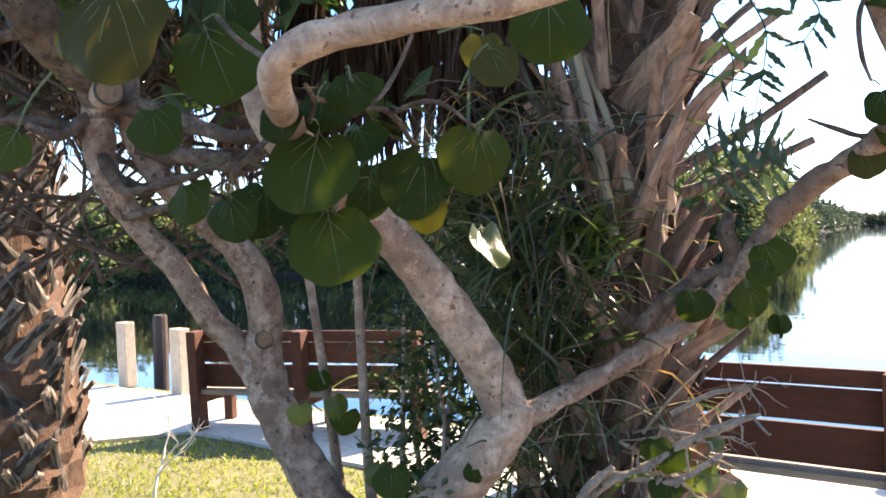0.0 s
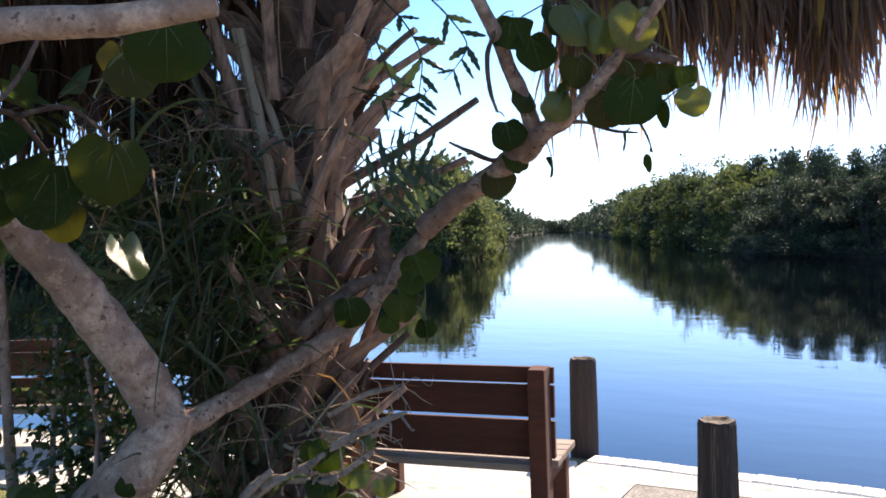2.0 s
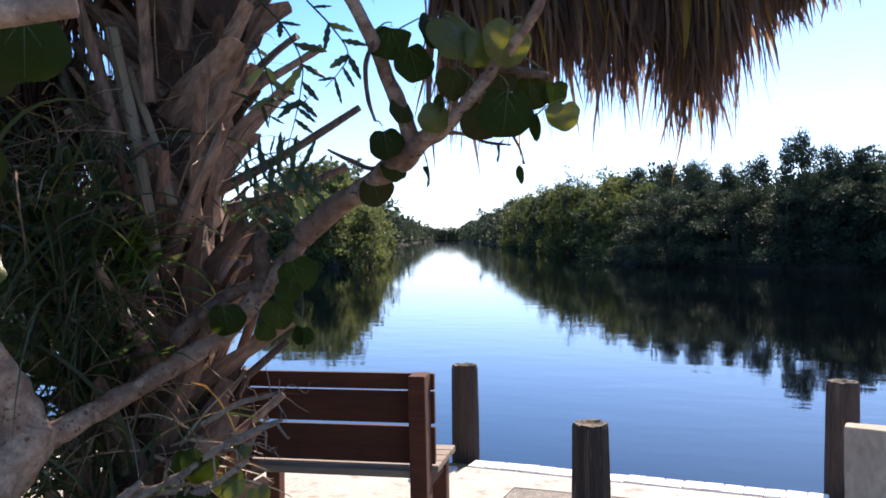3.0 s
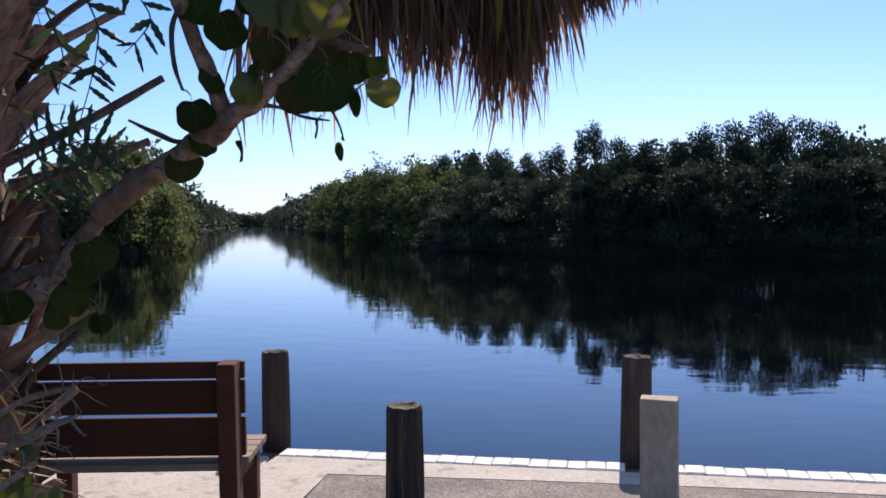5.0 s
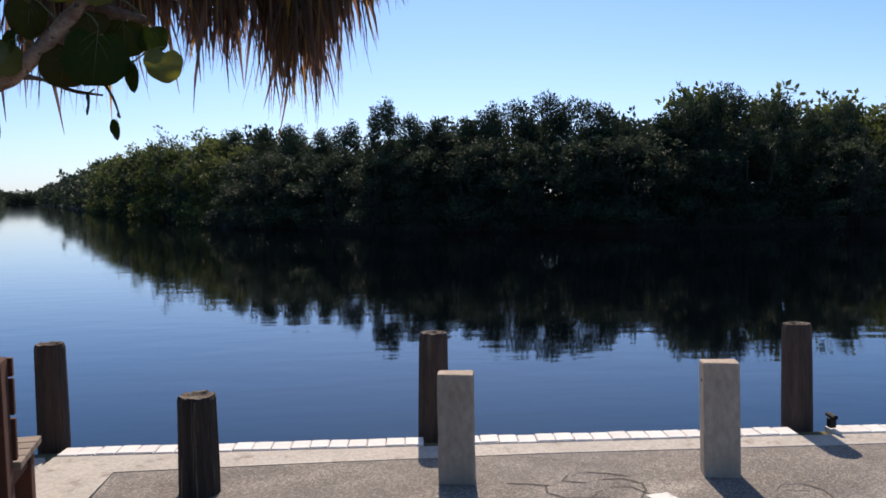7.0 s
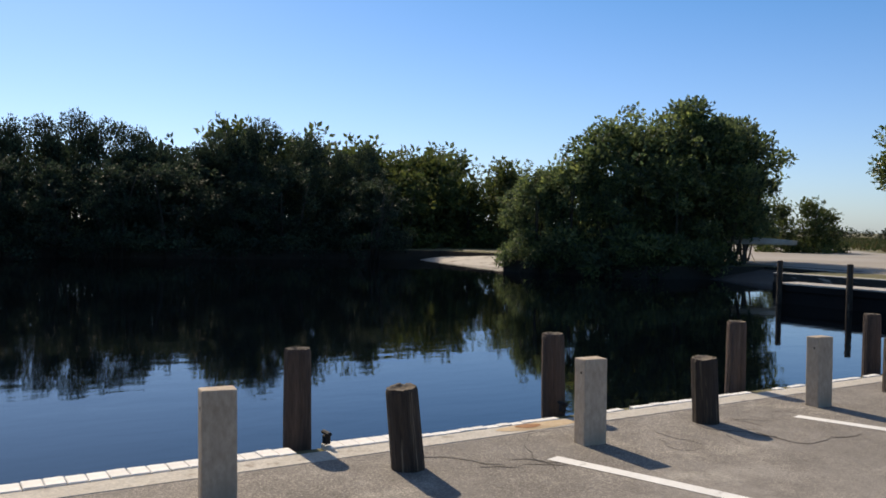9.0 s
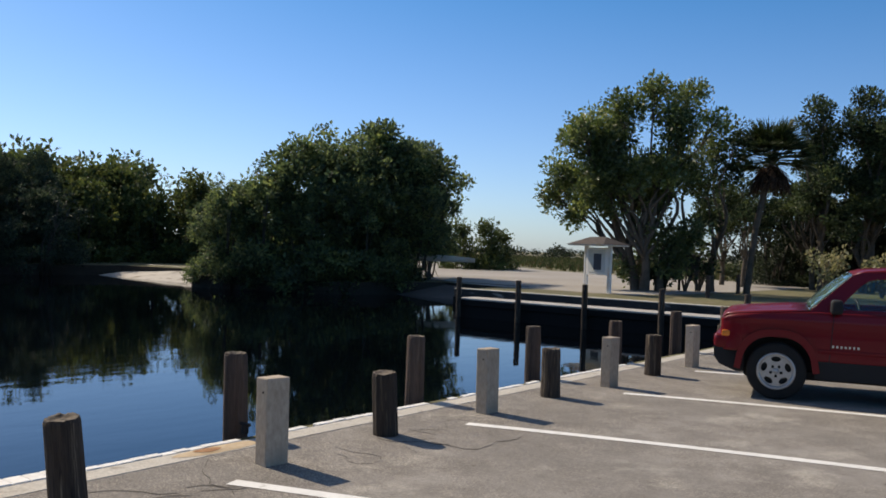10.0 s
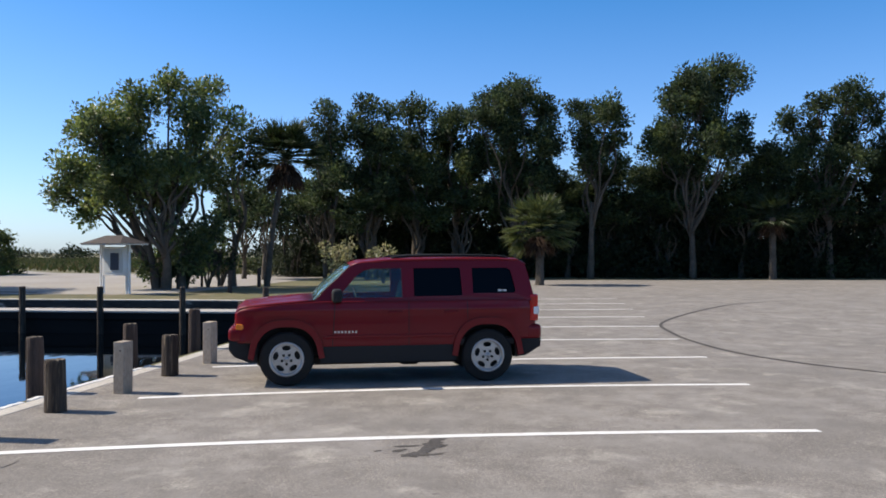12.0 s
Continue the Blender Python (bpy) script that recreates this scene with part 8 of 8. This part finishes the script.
def fern_frond(points, half, material, label, loose=False):
    """A frond with pairs of lobed leaflets along its rib."""
    t = thing("fern_frond", pose(0, 0, 0), label, "fern", "ferns on the palm")
    line = smooth_line(points, 8)
    part("rib", tube(bmesh.new(), line, (0.004, 0.002), 5), M["strap"], t)
    for i in range(2, len(line) - 1, 5 if loose else 3):
        d = (line[i + 1] - line[i - 1]).normalized()
        s = d.cross(Vector((0.6, -0.75, 0.2))).normalized()
        u = i / len(line)
        ln = half * math.sin(math.pi * min(1, u * 0.85 + 0.12))
        for sg in ((1, -1) if not loose or i % 2 else (-1,)):
            way = ((s * sg + d * 0.45 + Vector((0, 0, -0.5 if loose else 0))).normalized() * ln * (1.5 if loose else 1) + Vector(gvec(0.02 if loose else 0.008)))
            n = Vector((0.6, -0.75, 0.3)) + Vector(gvec(0.35))
            across = way.cross(n).normalized()
            m = Matrix((across * ln * (1.15 if loose else 0.55), way.cross(across).normalized() * ln, way)).transposed().to_4x4()
            shared("leaflet", LEAFLET[material.name], None, t, at=Matrix.Translation(line[i]) @ m)


def gvec(s):
    return g.normal(scale=s, size=3)


# the palm and all that grows on it are laid out at four fifths of their size and distance, then scaled about the
# camera's eye to fit its view
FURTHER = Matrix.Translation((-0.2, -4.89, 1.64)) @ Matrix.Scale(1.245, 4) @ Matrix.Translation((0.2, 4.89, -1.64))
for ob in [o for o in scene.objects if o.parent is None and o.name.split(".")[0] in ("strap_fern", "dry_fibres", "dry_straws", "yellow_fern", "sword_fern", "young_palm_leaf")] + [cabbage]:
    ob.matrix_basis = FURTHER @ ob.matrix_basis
fern_frond([(-2.077, -2.167, 2.605), (-1.972, -2.096, 2.471), (-1.917, -2.059, 2.339), (-1.919, -2.063, 2.230), (-1.938, -2.079, 2.112), (-1.964, -2.100, 1.993)], 0.085, M["strap"], "lobed green fern frond hanging from the palm", True)
fern_frond([(-1.900, -2.042, 2.577), (-1.822, -1.988, 2.477), (-1.770, -1.953, 2.377), (-1.798, -1.974, 2.302), (-1.843, -2.008, 2.239)], 0.075, M["strap"], "lobed green fern frond hanging from the palm", True)
fern_frond([(-2.061, -2.161, 2.409), (-2.027, -2.139, 2.299), (-2.007, -2.126, 2.212), (-2.019, -2.138, 2.093)], 0.075, M["strap"], "lobed green fern frond hanging from the palm", True)
fern_frond([(-2.165, -2.177, 2.225), (-2.058, -2.102, 2.177), (-1.968, -2.038, 2.163), (-1.914, -1.998, 2.216)], 0.06, M["strap"], "lobed green fern frond hanging from the palm", True)
fern_frond([(-2.140, -2.230, 1.793), (-2.032, -2.152, 1.887), (-1.926, -2.075, 1.927), (-1.838, -2.012, 1.902)], 0.15, M["strap"], "stiff dark fern frond beside the palm")
fern_frond([(-2.123, -2.220, 1.738), (-2.016, -2.141, 1.810), (-1.918, -2.071, 1.829), (-1.847, -2.020, 1.848)], 0.15, M["strap"], "stiff dark fern frond beside the palm")
fern_frond([(-2.169, -2.187, 1.894), (-2.105, -2.141, 1.958), (-2.024, -2.082, 1.988), (-1.943, -2.025, 1.970)], 0.08, M["strap"], "stiff dark fern frond beside the palm")
fern_frond([(-2.106, -2.209, 1.672), (-2.034, -2.156, 1.735), (-1.981, -2.118, 1.744)], 0.08, M["strap"], "stiff dark fern frond beside the palm")

# shrub between the trunks
shrub = thing("shrub", pose(0, 0, 0), "thin-stemmed leafy shrub between the trunks", "shrub")
cl = []
for k, (x, y, h) in enumerate(((-3.2, -3.12, 1.75), (-2.98, -3.1, 1.7), (-2.84, -3.05, 1.35), (-2.74, -3.0, 1.2), (-2.66, -3.1, 1.0), (-2.9, -2.95, 1.3), (-2.6, -2.95, 1.25))):
    topq = Vector((x + gr.uniform(-0.1, 0.1), y + gr.uniform(-0.1, 0.1), h))
    ln = smooth_line([(x + 0.08, y, -0.05), (x + gr.uniform(-0.05, 0.05), y, h * 0.4), topq], 5)
    part("stem", tube(bmesh.new(), ln, (0.018, 0.014, 0.007) if k > 1 else (0.026, 0.022, 0.016), 8, 0.2, 20), M["bark"], shrub, smooth=True)
    for q in ln[2:]:
        if k > 1:
            cl.append((q.x + gr.uniform(-0.1, 0.1), q.y + gr.uniform(-0.1, 0.1), q.z, 0.11))
shared("leaves", foliage("leaves", cl, 4600, 0.042, 33, 0.7, 0.0, 0.2), leaf_material("small_shrub_leaves", [(0.011, 0.023, 0.006), (0.024, 0.044, 0.01), (0.06, 0.086, 0.016), (0.018, 0.031, 0.008)], through=0.3), shrub)

# bare white twig, grass
twig = thing("dead_branch", pose(-5.6, -3.0, -0.03), "bleached bare branch stuck in the grass", "branch")
bm, tips = bmesh.new(), []
limbs(bm, (0, 0, 0), (-0.1, 0.1, 1), 0.34, 0.014, 3, random.Random(3), tips, 0.3, 3, 6)
part("twigs", bm, surface("bleached_twig", (0.4, 0.36, 0.3), (0.6, 0.56, 0.5), grain=30, rough=0.9, bump=0.2), twig)
n = 26000
x, y = g.uniform(-9.5, -1.9, n), g.uniform(-6.0, -1.35, n)
edge = np.interp(x, [-9.5, -8.5, -8.15, -7.74, -7.1, -5.5, -4.5, -1.9], [-3.9, -3.62, -2.8, -1.9, -1.74, -1.47, -1.6, -1.05])
keep = y < edge - 0.02 + 0.06 * g.normal(size=n)
base = np.stack([x, y, np.full(n, -0.03)], 1)[keep]
tipq = base + np.stack([g.normal(scale=0.025, size=len(base)), g.normal(scale=0.025, size=len(base)), g.uniform(0.015, 0.055, len(base))], 1)
ob = shared("grass", blades("grass", base, tipq, 0.012, g.normal(size=(len(base), 3)), 0.05), M["grass"])
tagged(ob, "short patchy lawn grass under the trees", "grass", kind="stuff")

# ---- bleached boards along the sea wall's water side ----
board = [bpy.data.meshes.new("board") for _ in range(3)]
for k, me in enumerate(board):
    bm = one_box((0.121, 0.17, 0.05), (0, 0, 0), 0.006)
    bm.to_mesh(me)
    bm.free()
    me.materials.append(M["board"])
gb = random.Random(9)
for k in range(120):
    x = -2.5 + 0.125 * k
    if all(abs(x - q) > 0.14 for q in (-2.62, 0.02, 2.55, 4.98, 7.42, 9.86)) and gb.random() > 0.004 * (k - 46):
        far_off = x > 3.3
        m = pose(x, (0.79 if far_off else 0.855) + gb.uniform(-0.007, 0.007), -0.014 + gb.uniform(-0.003, 0.003), gb.uniform(-0.6, 0.6), gb.uniform(-0.7, 0.7), gb.uniform(-1, 1))
        shared("board", board[k % 3], None, seawall, at=m @ Matrix.Diagonal((1, 0.42 if far_off else 1, 1, 1)))
